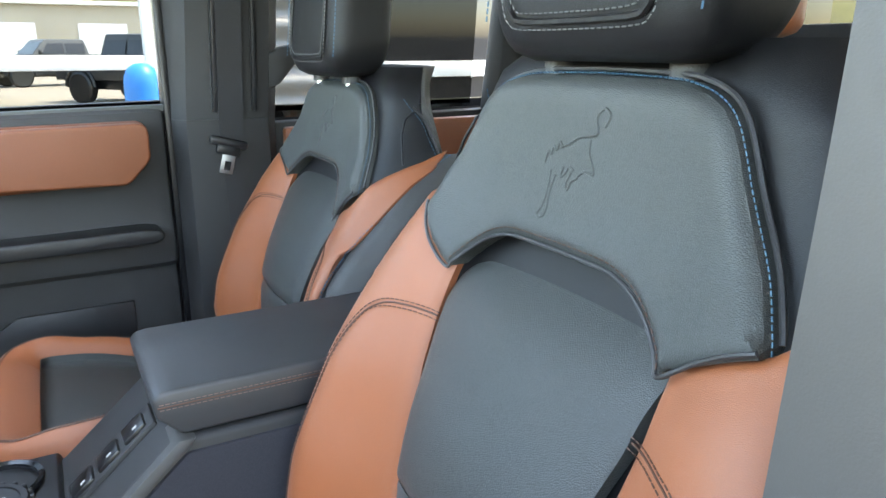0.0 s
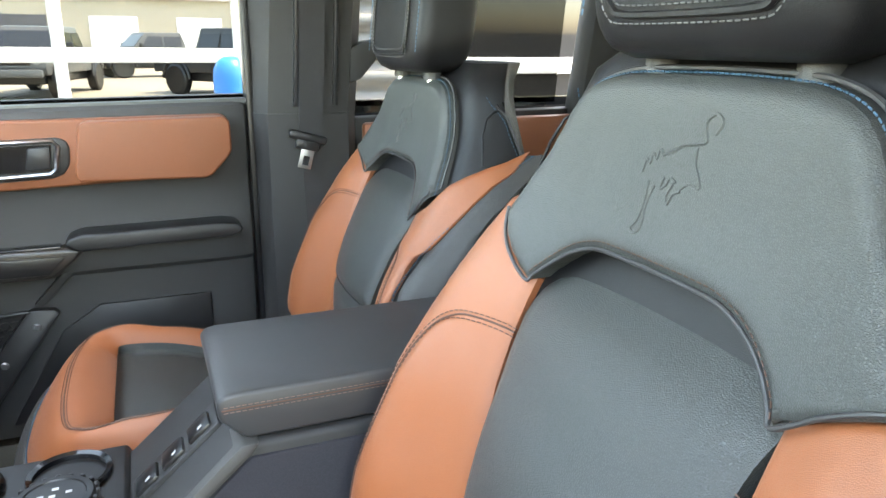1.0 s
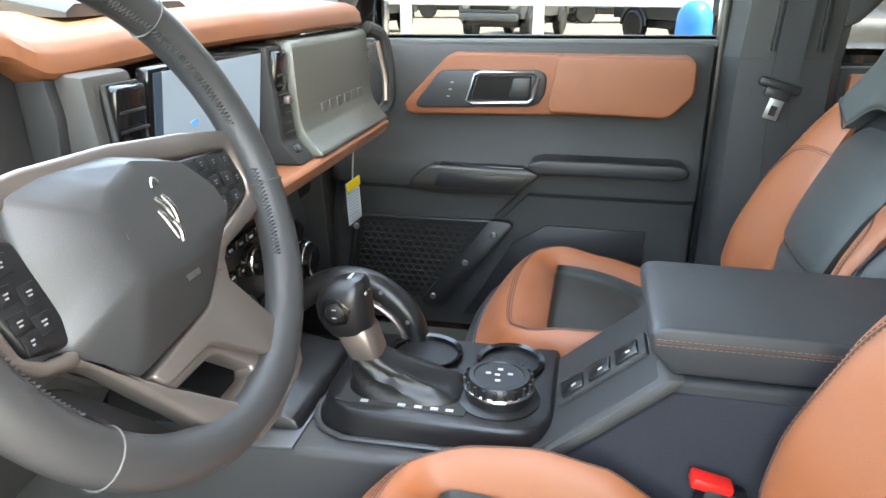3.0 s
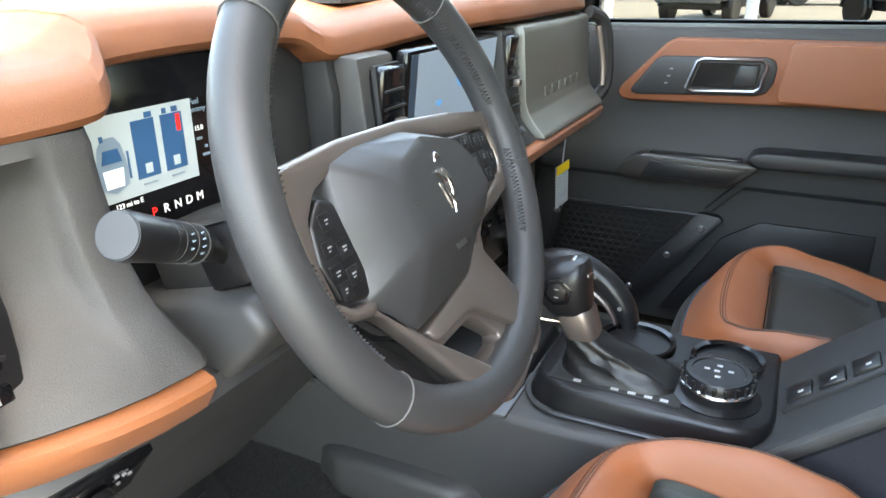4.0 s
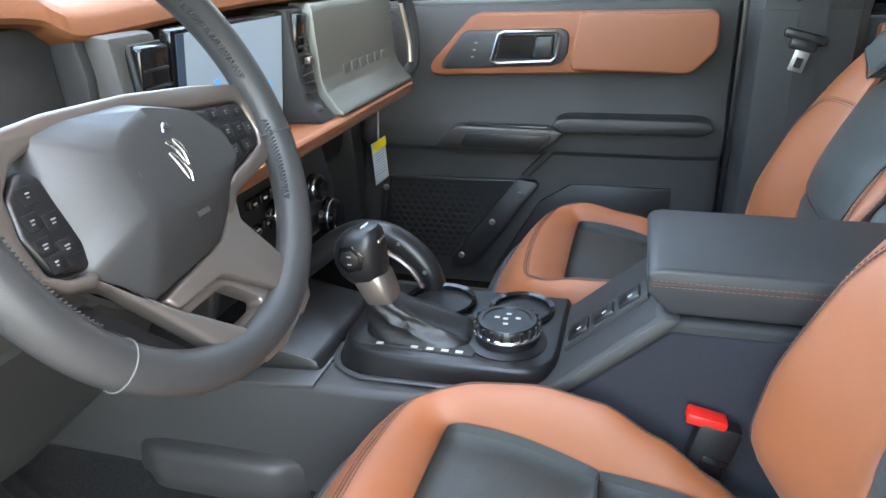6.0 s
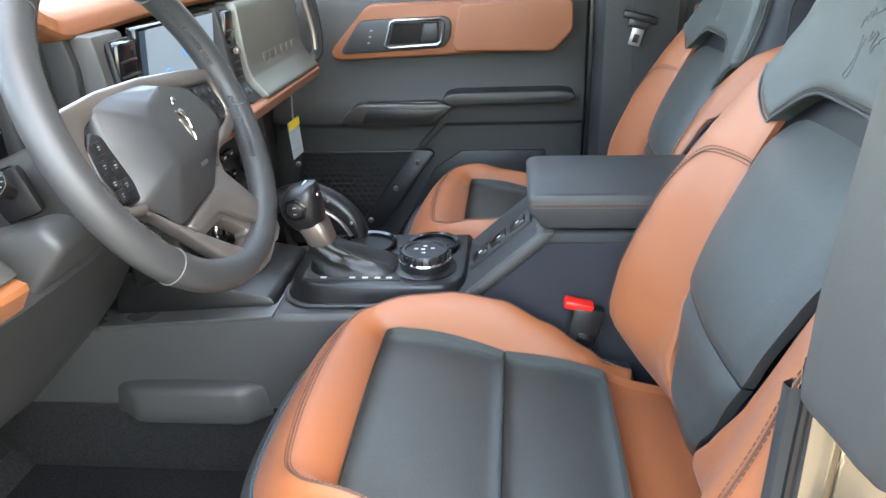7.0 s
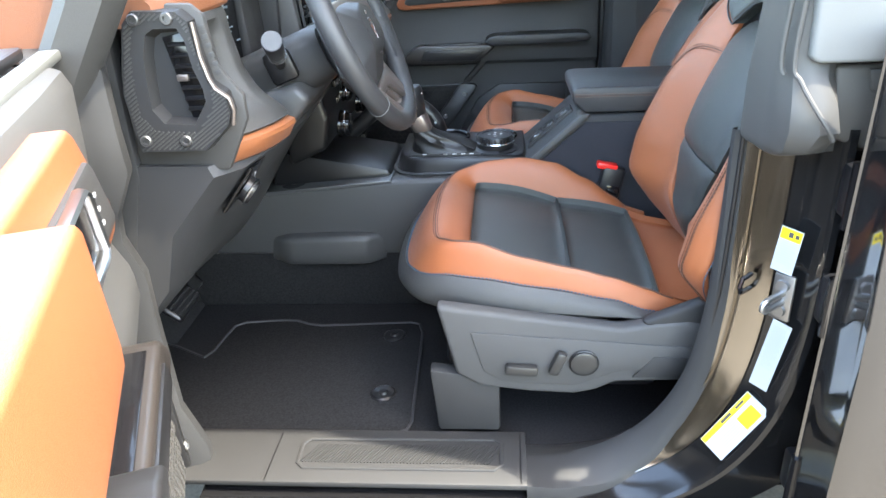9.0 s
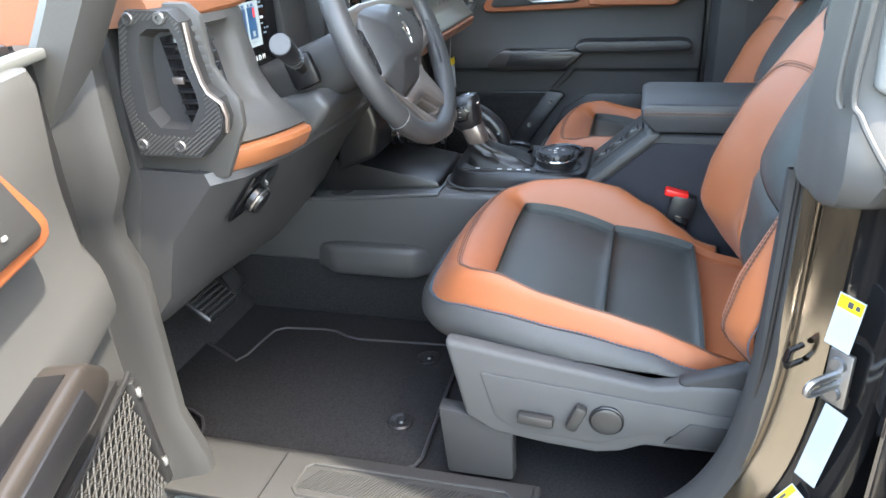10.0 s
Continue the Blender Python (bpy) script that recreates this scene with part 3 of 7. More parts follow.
    for off in (0.50, 0.565):
        part("stitching", stitches([cush_rim(q, off, outer, 0.0008) for q in [-0.95 + 1.9 * k / 160 for k in range(161)]], 0.0062), THREADK, s)
    part("seam", tube([cush_rim(-0.96 + 1.92 * k / 120, 0.532, outer, -0.0004) for k in range(121)], 0.0013, 6), THREADK, s)
    part("edge_stitching", stitches([cush_rim(q, 0.99, outer, 0.0) + Vector((-0.002 if abs(q) < 0.3 else 0, math.copysign(0.003, q) if abs(q) > 0.2 else 0, -0.001)) for q in [-1 + 2 * k / 160 for k in range(161)]], 0.0062, 0.004, 0.0010), THREADB, s, "blue edge stitching")

    # headrest on two posts, a soft block with a framed front
    hx = 0.450
    rings = []
    for k in range(21):
        t = k / 20
        t = t * t * 0.45 + t * 0.55
        z = lerp(1.421, 1.66, t)
        e = math.sqrt(1 - (1 - min(1.0, t / 0.24)) ** 2)
        w = 0.124 * (0.70 + 0.30 * e) * (1 - 0.22 * smooth(0.72, 1.0, t))
        d = 0.056 * (0.50 + 0.50 * e) * (1 - 0.25 * smooth(0.6, 1.0, t))
        if k in (20,):
            w, d = w * 0.80, d * 0.55
        if k in (19,):
            w, d = w * 0.95, d * 0.88
        cx = hx + 0.02 + 0.10 * (z - 1.46)
        rings.append([Vector((cx - d * math.copysign(abs(math.cos(q)) ** 0.45, math.cos(q)), w * math.copysign(abs(math.sin(q)) ** 0.42, math.sin(q)), z)) for q in [2 * math.pi * j / 48 for j in range(48)]])
    hr = part("headrest", loft(rings), HEADL, s, "black leather headrest")

    def fx(z):
        """The front of the headrest at height z."""
        e = math.sqrt(1 - (1 - min(1.0, max(0.0, z - 1.421) / 0.239 / 0.24)) ** 2)
        return hx + 0.02 + 0.10 * (z - 1.46) - 0.056 * (0.50 + 0.50 * e) - 0.0005
    frame_ = [(fx(z) + 0.001, y, z) for y, z in ((-0.080, 1.62), (-0.083, 1.50), (-0.080, 1.468), (-0.074, 1.456), (-0.060, 1.451), (0.0, 1.450), (0.060, 1.451), (0.074, 1.456), (0.080, 1.468), (0.083, 1.50), (0.080, 1.62))]
    part("headrest_seam", tube(curve_points(frame_, 60), 0.0030, 6), HEADL, hr)
    part("headrest_stitching", stitches([Vector((fx(p.z + 0.006) - 0.001, p.y * 0.95, p.z + 0.006)) for p in curve_points(frame_, 60)], 0.0062, 0.0040, 0.0006), THREADW, hr)
    part("headrest_stitching", stitches([Vector((fx(p.z - 0.006) - 0.001, p.y * 1.06, p.z - 0.006)) for p in curve_points(frame_, 60)], 0.0062, 0.0040, 0.0006), THREADW, hr)
    for sg in (-1, 1):
        part("headrest_side_stitching", stitches([(hx - 0.031 + 0.1 * (z - 1.46), sg * 0.1165 * (0.97 if z < 1.45 else 1.0), z) for z in [1.455 + 0.005 * k for k in range(34)]], 0.0062, 0.0045, 0.0009), THREADB, hr, "blue stitching")
        part("headrest_post", tube([(hx + 0.012, sg * 0.070, 1.40), (hx + 0.02, sg * 0.070, 1.47)], 0.0068, 14), CHROME, s, "chrome post")
        part("post_guide", loft([[Vector((hx + 0.016 + 0.014 * k * math.cos(q), sg * 0.070 + 0.013 * k * math.sin(q), z)) for q in [2 * math.pi * j / 20 for j in range(20)]] for z, k in ((1.410, 1.1), (1.426, 1.1), (1.431, 1.0), (1.4335, 0.8), (1.434, 0.5))]), PLASTL, s, "satin grey post guide")
    for ob in s.children:
        if ob.name.split(".")[0] in ("headrest", "headrest_post", "post_guide"):
            ob.location = (head[0], outer * (0.040 + head[1]), -drop)
    # low frame
    part("seat_base", box((0.07, 0, 0.735), (0.36, 0.40, 0.11), 0.02), BLACKP, s, "black seat frame and rails")
    # side shield with the power switches
    o = outer
    pts = [(-0.118, 0.880), (-0.09, 0.752), (-0.05, 0.728), (0.03, 0.718), (0.10, 0.714), (0.135, 0.722), (0.165, 0.738), (0.31, 0.742), (0.31, 0.845), (0.27, 0.852), (0.22, 0.848), (0.17, 0.838), (0.0, 0.862)]
    sh = part("side_shield", prism(pts, "y", o * 0.232, o * 0.262, 0.008, seg=3), SHIELDP, s, "dark grey plastic side shield")
    pts2 = [(-0.065, 0.835), (-0.045, 0.762), (-0.015, 0.742), (0.10, 0.736), (0.14, 0.752), (0.17, 0.764), (0.29, 0.766), (0.29, 0.805), (0.17, 0.815)]
    part("shield_panel", prism(pts2, "y", o * 0.261, o * 0.2655, 0.003), SHIELDP, sh, "raised grey switch panel")
    part("seat_switch", box((0.015, o * 0.272, 0.770), (0.052, 0.016, 0.018), 0.005, Matrix.Rotation(radians(4), 3, "Y")), SWITCH, sh)
    part("seat_switch", box((0.072, o * 0.273, 0.783), (0.018, 0.016, 0.044), 0.006, Matrix.Rotation(radians(22), 3, "Y")), SWITCH, sh)
    part("lumbar_button", lathe([(0.0, 0), (0.021, 0), (0.021, 0.008), (0.017, 0.010), (0.0, 0.009)], (0.113, o * 0.264, 0.780), (0, o, 0), 28), SWITCH, sh)
    part("button_ring", tube([(0.113 + 0.022 * math.cos(a), o * 0.268, 0.780 + 0.022 * math.sin(a)) for a in [2 * math.pi * k / 28 for k in range(28)]], 0.0020, 6, True), BLACKP, sh, "black ring")
    # Thin darker plate set proud; its tone gives the recess its shade.
    part("shield_recess", prism([(0.190, 0.752), (0.222, 0.790), (0.286, 0.788), (0.286, 0.752)], "y", o * 0.264, o * 0.2672, 0.001), PLAST, sh, "darker plate for the shade in the recessed corner")
    part("recliner_cover", prism([(0.200, 0.848), (0.271, 0.878), (0.304, 0.893), (0.335, 0.902), (0.335, 0.80), (0.30, 0.798), (0.232, 0.813)], "y", o * 0.236, o * 0.259, 0.007, seg=3), PLAST, s, "dark grey recliner cover")
    part("front_leg_cover", prism([(-0.135, 0.755), (-0.125, 0.632), (-0.02, 0.632), (-0.02, 0.74)], "y", o * 0.225, o * 0.255, 0.006), PLAST, s)
    return s


SEAT_Y = 0.334
driver = build_seat(-1)
driver.matrix_world = pose(0, -SEAT_Y, 0)
passenger = build_seat(1, 0.034, (-0.022, 0.02))
passenger.matrix_world = pose(0.083, SEAT_Y, 0)


# ---- floor, sill, tunnel ----
floor = tagged(part("floor", prism([(-0.95, -0.66), (1.6, -0.66), (1.6, 0.70), (-0.95, 0.70)], "z", 0.59, 0.615, 0), CARPET), "black carpet floor of the cabin", "car floor", kind="structure")
toe = tagged(part("toe_board", prism([(-0.715, 0.612), (-0.84, 0.74), (-0.88, 0.95), (-0.88, 1.2), (-0.97, 1.2), (-0.97, 0.58), (-0.75, 0.58)], "y", -0.70, 0.72, 0.01), CARPET), "black carpeted toe board", "car floor", kind="structure")

mat_pts = [(-0.76, -0.303), (-0.70, -0.325), (-0.655, -0.350), (-0.630, -0.363), (-0.618, -0.340), (-0.612, -0.28), (-0.606, -0.242), (-0.585, -0.226), (-0.50, -0.217), (-0.47, -0.219), (-0.44, -0.234), (-0.41, -0.240), (-0.215, -0.228), (-0.195, -0.236), (-0.185, -0.27), (-0.176, -0.56), (-0.182, -0.582), (-0.20, -0.592), (-0.54, -0.598), (-0.570, -0.588), (-0.580, -0.562), (-0.597, -0.540), (-0.625, -0.526), (-0.76, -0.505)]
mat_ob = tagged(part("floor_mat", prism(mat_pts, "z", 0.6155, 0.626, 0.003), CARPET), "black carpet floor mat with bound edge", "floor mat")
part("binding", tube([(x, y, 0.6262) for x, y in mat_pts], 0.0032, 6, True), WEB, mat_ob)
for c in ((-0.238, -0.480, 0.626), (-0.244, -0.281, 0.626)):
    part("clip", lathe([(0.0, 0), (0.024, 0), (0.024, 0.002), (0.020, 0.0045), (0.009, 0.003), (0.007, 0.007), (0, 0.007)], c, (0, 0, 1), 24), BLACKP, mat_ob, "round plastic fixing")

# ---- the driver's door opening: sill and pillar as one run ----
APERTURE = [(-0.50, 0.632, 0.0, -1, 0.25), (-0.2, 0.632, 0.0, -1, 0.25), (0.02, 0.632, 0.05, -1, 0.28), (0.10, 0.644, 0.3, -0.95, 0.42), (0.165, 0.675, 0.55, -0.84, 0.62), (0.218, 0.728, 0.8, -0.6, 0.82), (0.252, 0.80, 0.93, -0.36, 0.95), (0.268, 0.89, 0.99, -0.12, 1.0), (0.274, 1.0, 1, 0, 1), (0.276, 1.19, 1, 0, 1)]


def aperture(profile):
    rings = []
    pts = curve_points([(a[0], a[4], a[1]) for a in APERTURE], 45)
    nrm = curve_points([(a[2], 0, a[3]) for a in APERTURE], 45)
    for p, n in zip(pts, nrm):
        n = n.normalized()
        rings.append([Vector((p.x + n.x * d * p.y, y, p.z + n.z * d * p.y)) for d, y in profile])
    return loft(rings, None, closed=False)


opening = tagged(new("door_opening"), "door opening with grey sill and gloss black pillar", "car body", kind="structure")
part("sill_trim", aperture([(0.10, -0.590), (0.06, -0.602), (0.038, -0.616), (0.020, -0.638), (0.016, -0.646), (0.016, -0.652), (0.020, -0.656)]), PLAST, opening, "dark grey grained plastic trim")
PILLAR = [(0.012, -0.650), (0.028, -0.656), (0.034, -0.664), (0.037, -0.663), (0.041, -0.670), (0.062, -0.684), (0.068, -0.690), (0.071, -0.688), (0.092, -0.712), (0.100, -0.730), (0.106, -0.738), (0.114, -0.739), (0.118, -0.730), (0.122, -0.715), (0.17, -0.705), (0.24, -0.70)]
# Inner band carries the coloured-in reflection; the flank keeps plain black.
part("pillar_face", aperture(PILLAR[:7]), JAMB, opening, "black inner band of the pillar with the reflected ground put into its colour")
part("pillar_flank", aperture(PILLAR[6:]), JAMBK, opening, "gloss black painted pillar and sill flange")
SWEEP = [(0.60, -0.716), (0.634, -0.716), (0.645, -0.706), (0.675, -0.688), (0.728, -0.671), (0.80, -0.662), (0.89, -0.656), (1.0, -0.653), (1.2, -0.652)]
rings = []
for p, n in list(zip(curve_points([(a[0], a[4], a[1]) for a in APERTURE], 60), curve_points([(a[2], 0, a[3]) for a in APERTURE], 60)))[12:54]:
    n = n.normalized()
    yo = table(SWEEP, p.z)
    do = table([(-0.738, 0.104), (-0.712, 0.088), (-0.684, 0.058), (-0.670, 0.036), (-0.664, 0.029), (-0.656, 0.021), (-0.652, 0.012)], yo) - 0.006
    do = lerp(-0.003, do, smooth(0.0, 0.17, p.x))
    row = [(0.012, -0.640), (0.004, -0.645)] + [(lerp(0.004, do, (k / 8) ** 1.8), lerp(-0.645, yo, k / 8)) for k in range(1, 9)] + [(do + 0.02, yo - 0.002), (do + 0.10, yo - 0.001)]
    rings.append([Vector((p.x + n.x * d * p.y, y, p.z + n.z * d * p.y)) for d, y in row])
part("sill_sweep", loft(rings, None, closed=False), PLAST, opening, "dark grey trim sweeping up to the pillar")
part("door_seal", aperture([(0.0165 + 0.0035 * math.cos(q), -0.653 + 0.0035 * math.sin(q)) for q in [2 * math.pi * k / 8 for k in range(9)]]), BLACKP, opening, "black rubber seal")
part("rocker", prism([(-0.70, 0.30), (-0.735, 0.60), (-0.76, 0.585), (-0.84, 0.56), (-0.86, 0.45), (-0.80, 0.30)], "x", -0.75, 1.6, 0.01), PAINT, opening)
part("sill_cover", prism([(-0.56, -0.590), (0.022, -0.590), (0.022, -0.716), (-0.56, -0.716)], "z", 0.622, 0.6328, 0.003), PLAST, opening, "dark grey grained sill cover")
sillp = new("sill_plate")
sillp.parent = opening
tagged(sillp, "ribbed dark grey scuff plate")
plate = [(-0.352, -0.628), (-0.340, -0.616), (-0.030, -0.613), (-0.018, -0.624), (-0.018, -0.672), (-0.030, -0.684), (-0.340, -0.684), (-0.350, -0.674)]
part("frame", tube([(x, y, 0.634) for x, y in plate], 0.004, 8, True, flat=0.6), PLAST, sillp)
bm = bmesh.new()
for k in range(58):
    rbox(bm, (-0.336 + 0.0054 * k, -0.650, 0.6335), (0.0022, 0.050, 0.003), 0, Matrix.Rotation(radians(-30), 3, "Z"))
part("ribs", bm, PLAST, sillp)
for x in (-0.395, 0.012):
    part("sill_joint", box((x, -0.655, 0.6315), (0.0022, 0.115, 0.004), 0), BLACKP, opening)

# upper pillar: soft grey seal with a glossy outer plate
pil = tagged(new("pillar_upper"), "grey rubber-sealed upper door pillar", "car pillar", kind="structure")
RUBBER = material("grey_rubber", (0.048, 0.046, 0.043), 0.5, grain=0.06, scale=900, bump=0.2, stain=0.12)
rings = []
for z, ex, dx in ((1.160, -0.010, 0.004), (1.164, 0.0, 0.001), (1.172, 0.012, 0.0), (1.195, 0.022, 0.0), (1.225, 0.016, 0.0), (1.25, 0.004, 0.001), (1.275, 0.0, 0.003), (1.40, 0.0, 0.012), (1.88, -0.03, 0.040)):
    b = 0.286 + dx
    rings.append([Vector(p) for p in ((b, -0.656, z), (b, -0.668, z), (b + 0.004, -0.690, z), (b + 0.006, -0.712, z), (b + 0.010, -0.732 - ex * 0.3, z), (b + 0.018, -0.742 - ex * 0.8, z), (b + 0.032 + ex * 0.6, -0.746 - ex * 1.3, z), (b + 0.050 + ex * 0.9, -0.744 - ex, z), (b + 0.066 + ex * 0.6, -0.730, z), (b + 0.076, -0.722, z), (0.46, -0.718, z), (0.48, -0.66, z), (0.42, -0.640, z), (b + 0.05, -0.645, z))])
part("seal_body", loft(rings), RUBBER, pil, "soft grey rubber seal")
part("seal_lip", tube(curve_points([(0.318, -0.748, 1.85), (0.306, -0.748, 1.40), (0.302, -0.748, 1.275), (0.309, -0.757, 1.25), (0.322, -0.772, 1.225), (0.335, -0.780, 1.205), (0.344, -0.778, 1.190)], 40), 0.0028, 8), RUBBER, pil)
part("seal_rib", tube(curve_points([(0.310, -0.742, 1.85), (0.297, -0.738, 1.40), (0.292, -0.738, 1.28), (0.296, -0.742, 1.255)], 30), 0.003, 8), RUBBER, pil)
# Pale grey stands in for the sky mirrored in the rear window.
part("outer_plate", prism([(0.316, 1.274), (0.312, 1.40), (0.330, 1.86), (0.52, 1.86), (0.52, 1.268), (0.325, 1.268)], "y", -0.756, -0.738, 0.005, seg=3), material("pane_sky_reflection", (0.155, 0.158, 0.154), 0.45, grain=0.03, scale=700, bump=0.1, stain=0.06), pil, "pale grey upper panel with mirrored sky put into its colour")
part("under_plate", prism([(0.352, 1.262), (0.52, 1.262), (0.52, 1.170), (0.40, 1.165), (0.360, 1.180)], "y", -0.736, -0.715, 0.006, seg=3), RUBBER, pil, "moulded grey trim under the panel")
part("under_rib", prism([(0.385, 1.258), (0.52, 1.258), (0.52, 1.235), (0.392, 1.232)], "y", -0.741, -0.733, 0.004), RUBBER, pil)

# things on the pillar
st = thing("door_striker", "zinc door striker loop on the pillar", "door striker")
sq = Matrix.Rotation(radians(45), 3, "Z")
part("plate", box((0.349, -0.713, 0.961), (0.006, 0.027, 0.066), 0.0022, sq), STEEL, st)
for z in (0.943, 0.979):
    part("bolt", lathe([(0, 0), (0.009, 0), (0.008, 0.004), (0, 0.004)], (0.346, -0.7155, z), (-0.7, -0.7, 0), 12), STEEL, st)
part("loop", tube(curve_points([(0.350, -0.714, 0.968), (0.334, -0.728, 0.970), (0.318, -0.742, 0.970), (0.313, -0.746, 0.964), (0.318, -0.742, 0.957), (0.350, -0.714, 0.955)], 24), 0.0042, 8), STEEL, st, "bright steel loop")
hk = thing("belt_hook", "small black wire hook on the pillar", "hook")
part("hook_wire", tube([(0.318, -0.680, 0.978), (0.303, -0.692, 0.976), (0.300, -0.695, 0.966), (0.303, -0.692, 0.956), (0.320, -0.678, 0.956)], 0.0035, 8), GLOSSB, hk)


def sticker(name, label, c, w, h, A, B, bars, top=None, block=False):
    """A printed sticker on the pillar: its middle, size, the way its lines run, the way up, and its rows of print."""
    s = thing(name, label, "label")
    A = Vector(A).normalized()
    B = Vector(B)
    B = (B - A * B.dot(A)).normalized()
    N = A.cross(B)
    if N.y > 0:
        N = -N
    c = Vector(c) + N * 0.004

    def quad(bm, x0, x1, y0, y1, d):
        vs = [bm.verts.new(c + A * x + B * y + N * d) for x, y in ((x0, y0), (x1, y0), (x1, y1), (x0, y1))]
        bm.faces.new(vs)
        return bm
    bm = bmesh.new()
    quad(bm, -w / 2, w / 2, -h / 2, h / 2, 0)
    r_ = bmesh.ops.extrude_face_region(bm, geom=bm.faces[:])
    bmesh.ops.translate(bm, vec=N * 0.0008, verts=[v for v in r_["geom"] if isinstance(v, bmesh.types.BMVert)])
    bmesh.ops.recalc_face_normals(bm, faces=bm.faces[:])
    part("paper", bm, LABELW, s)
    if top:
        part("yellow_band", quad(bmesh.new(), -w / 2 + 0.001, w / 2 - 0.001, h / 2 - top, h / 2 - 0.001, 0.0012), YELLOW, s, "yellow warning band")
        bm = bmesh.new()
        quad(bm, -w * 0.1, w * 0.1, h / 2 - top * 0.75, h / 2 - top * 0.3, 0.0014)
        quad(bm, w * 0.2, w * 0.36, h / 2 - top * 0.7, h / 2 - top * 0.35, 0.0014)
        part("print", bm, INK, s)
    if block:
        part("yellow_block", quad(bmesh.new(), w * 0.10, w * 0.40, -h * 0.38, h * 0.12, 0.0016), YELLOW, s)
    bm = bmesh.new()
    random.seed(7)
    y = h / 2 - (top or 0.004) - 0.004
    k = 0
    while y > -h / 2 + 0.004 and k < bars:
        e = w / 2 - 0.003 - random.random() * w * 0.3
        quad(bm, -w / 2 + 0.003, e, y - 0.0009, y, 0.0013)
        y -= 0.0032
        k += 1
    part("print", bm, material("faded_ink", (0.35, 0.37, 0.4), 0.6), s)
    return s


sticker("warning_sticker", "white and yellow warning sticker on the pillar", (0.347, -0.711, 1.028), 0.028, 0.062, (0.69, -0.69, -0.10), (0.05, -0.05, 1), 10, 0.016)
sticker("service_sticker", "pale blank-looking sticker on the pillar", (0.3485, -0.7125, 0.871), 0.026, 0.112, (0.69, -0.69, -0.16), (0.0, 0.0, 1), 22)
sticker("tyre_sticker", "white tyre information sticker with yellow band", (0.316, -0.714, 0.751), 0.103, 0.040, (0.536, -0.010, 0.844), (-0.443, 0.685, 0.578), 9, 0.009, True)

# ---- centre console ----
tun = thing("center_console", "dark grey plastic centre console with armrest and shifter", "center console")
tpts = [(-0.80, 0.747), (-0.80, 0.87), (-0.54, 0.893), (-0.25, 0.918), (0.03, 0.925), (0.05, 0.928), (0.05, 0.742), (-0.30, 0.745)]
part("tunnel_carpet", prism([(-0.86, 0.60), (-0.86, 0.76), (0.05, 0.76), (0.05, 0.60)], "y", -0.128, 0.128, 0.02, seg=3), CARPET, tun, "black carpet over the tunnel")
part("tunnel_side", prism(tpts, "y", -0.130, 0.130, 0.010, seg=3), TUNP, tun)
part("top_rail", prism([(-0.80, 0.874), (-0.54, 0.898), (-0.25, 0.922), (-0.25, 0.916), (-0.54, 0.890), (-0.80, 0.866)], "y", -0.133, 0.133, 0.002), SATINP, tun, "satin console top edge")
part("foot_bulge", loft([[Vector(p) for p in ((x, -0.12, z1), (x, -0.128 - d * 0.75, z1 - 0.002), (x, -0.131 - d * 0.95, z1 - 0.007), (x, -0.132 - d, z1 - 0.016), (x, -0.133 - d, lerp(z1, 0.735, 0.6)), (x, -0.132 - d, 0.737), (x, -0.128 - d, 0.733), (x, -0.11, 0.733))] for x, d, z1 in ((-0.535, -0.004, 0.790), (-0.522, 0.001, 0.793), (-0.506, 0.012, 0.797), (-0.492, 0.021, 0.800), (-0.478, 0.024, 0.801), (-0.40, 0.024, 0.803), (-0.322, 0.024, 0.803), (-0.308, 0.021, 0.802), (-0.294, 0.010, 0.799), (-0.282, 0.0, 0.794), (-0.274, -0.004, 0.790))]), TUNP, tun, "", 60)
rear = [(0.012, 0.62), (0.012, 0.932), (0.04, 0.948), (0.148, 1.043), (0.50, 1.043), (0.52, 0.62)]
part("console_box", prism(rear, "y", -0.100, 0.10, 0.008, seg=3), PLAST, tun)
part("side_carpet", prism([(0.03, 0.65), (0.045, 0.925), (0.16, 1.028), (0.47, 1.028), (0.48, 0.65)], "y", -0.104, -0.09, 0.003), material("console_felt", (0.03, 0.03, 0.035), 0.9, grain=0.35, scale=900, bump=0.6, spec=0.15), tun, "dark felt side panel")
part("front_flange", prism([(-0.01, 0.918), (0.02, 0.928), (0.045, 0.950), (0.152, 1.046), (0.17, 1.046), (0.162, 1.034), (0.05, 0.935), (0.03, 0.915)], "y", -0.108, -0.055, 0.004), PLASTL, tun)
lid = part("armrest_lid", prism([(0.131, 1.090), (0.133, 1.070), (0.158, 1.046), (0.48, 1.046), (0.49, 1.09), (0.47, 1.0975), (0.15, 1.0985), (0.138, 1.0965)], "y", -0.097, 0.097, 0.009, seg=3), BLACKL, tun, "black leather armrest lid")
for z in (1.0845, 1.0785):
    part("lid_stitching", stitches([(0.140, -0.0973, z), (0.48, -0.0973, z)], 0.006, 0.0042, 0.0005), THREADT, lid)
part("lid_seam", tube([(0.136, -0.0972, 1.0815), (0.48, -0.0972, 1.0815)], 0.0009, 6), THREADK, lid)
SW = Matrix.Rotation(-math.atan2(0.095, 0.108), 3, "Y")
sp = part("switch_panel", box((0.092, -0.012, 0.9945), (0.125, 0.052, 0.010), 0.003, SW), PLAST, tun, "dark grey switch panel")
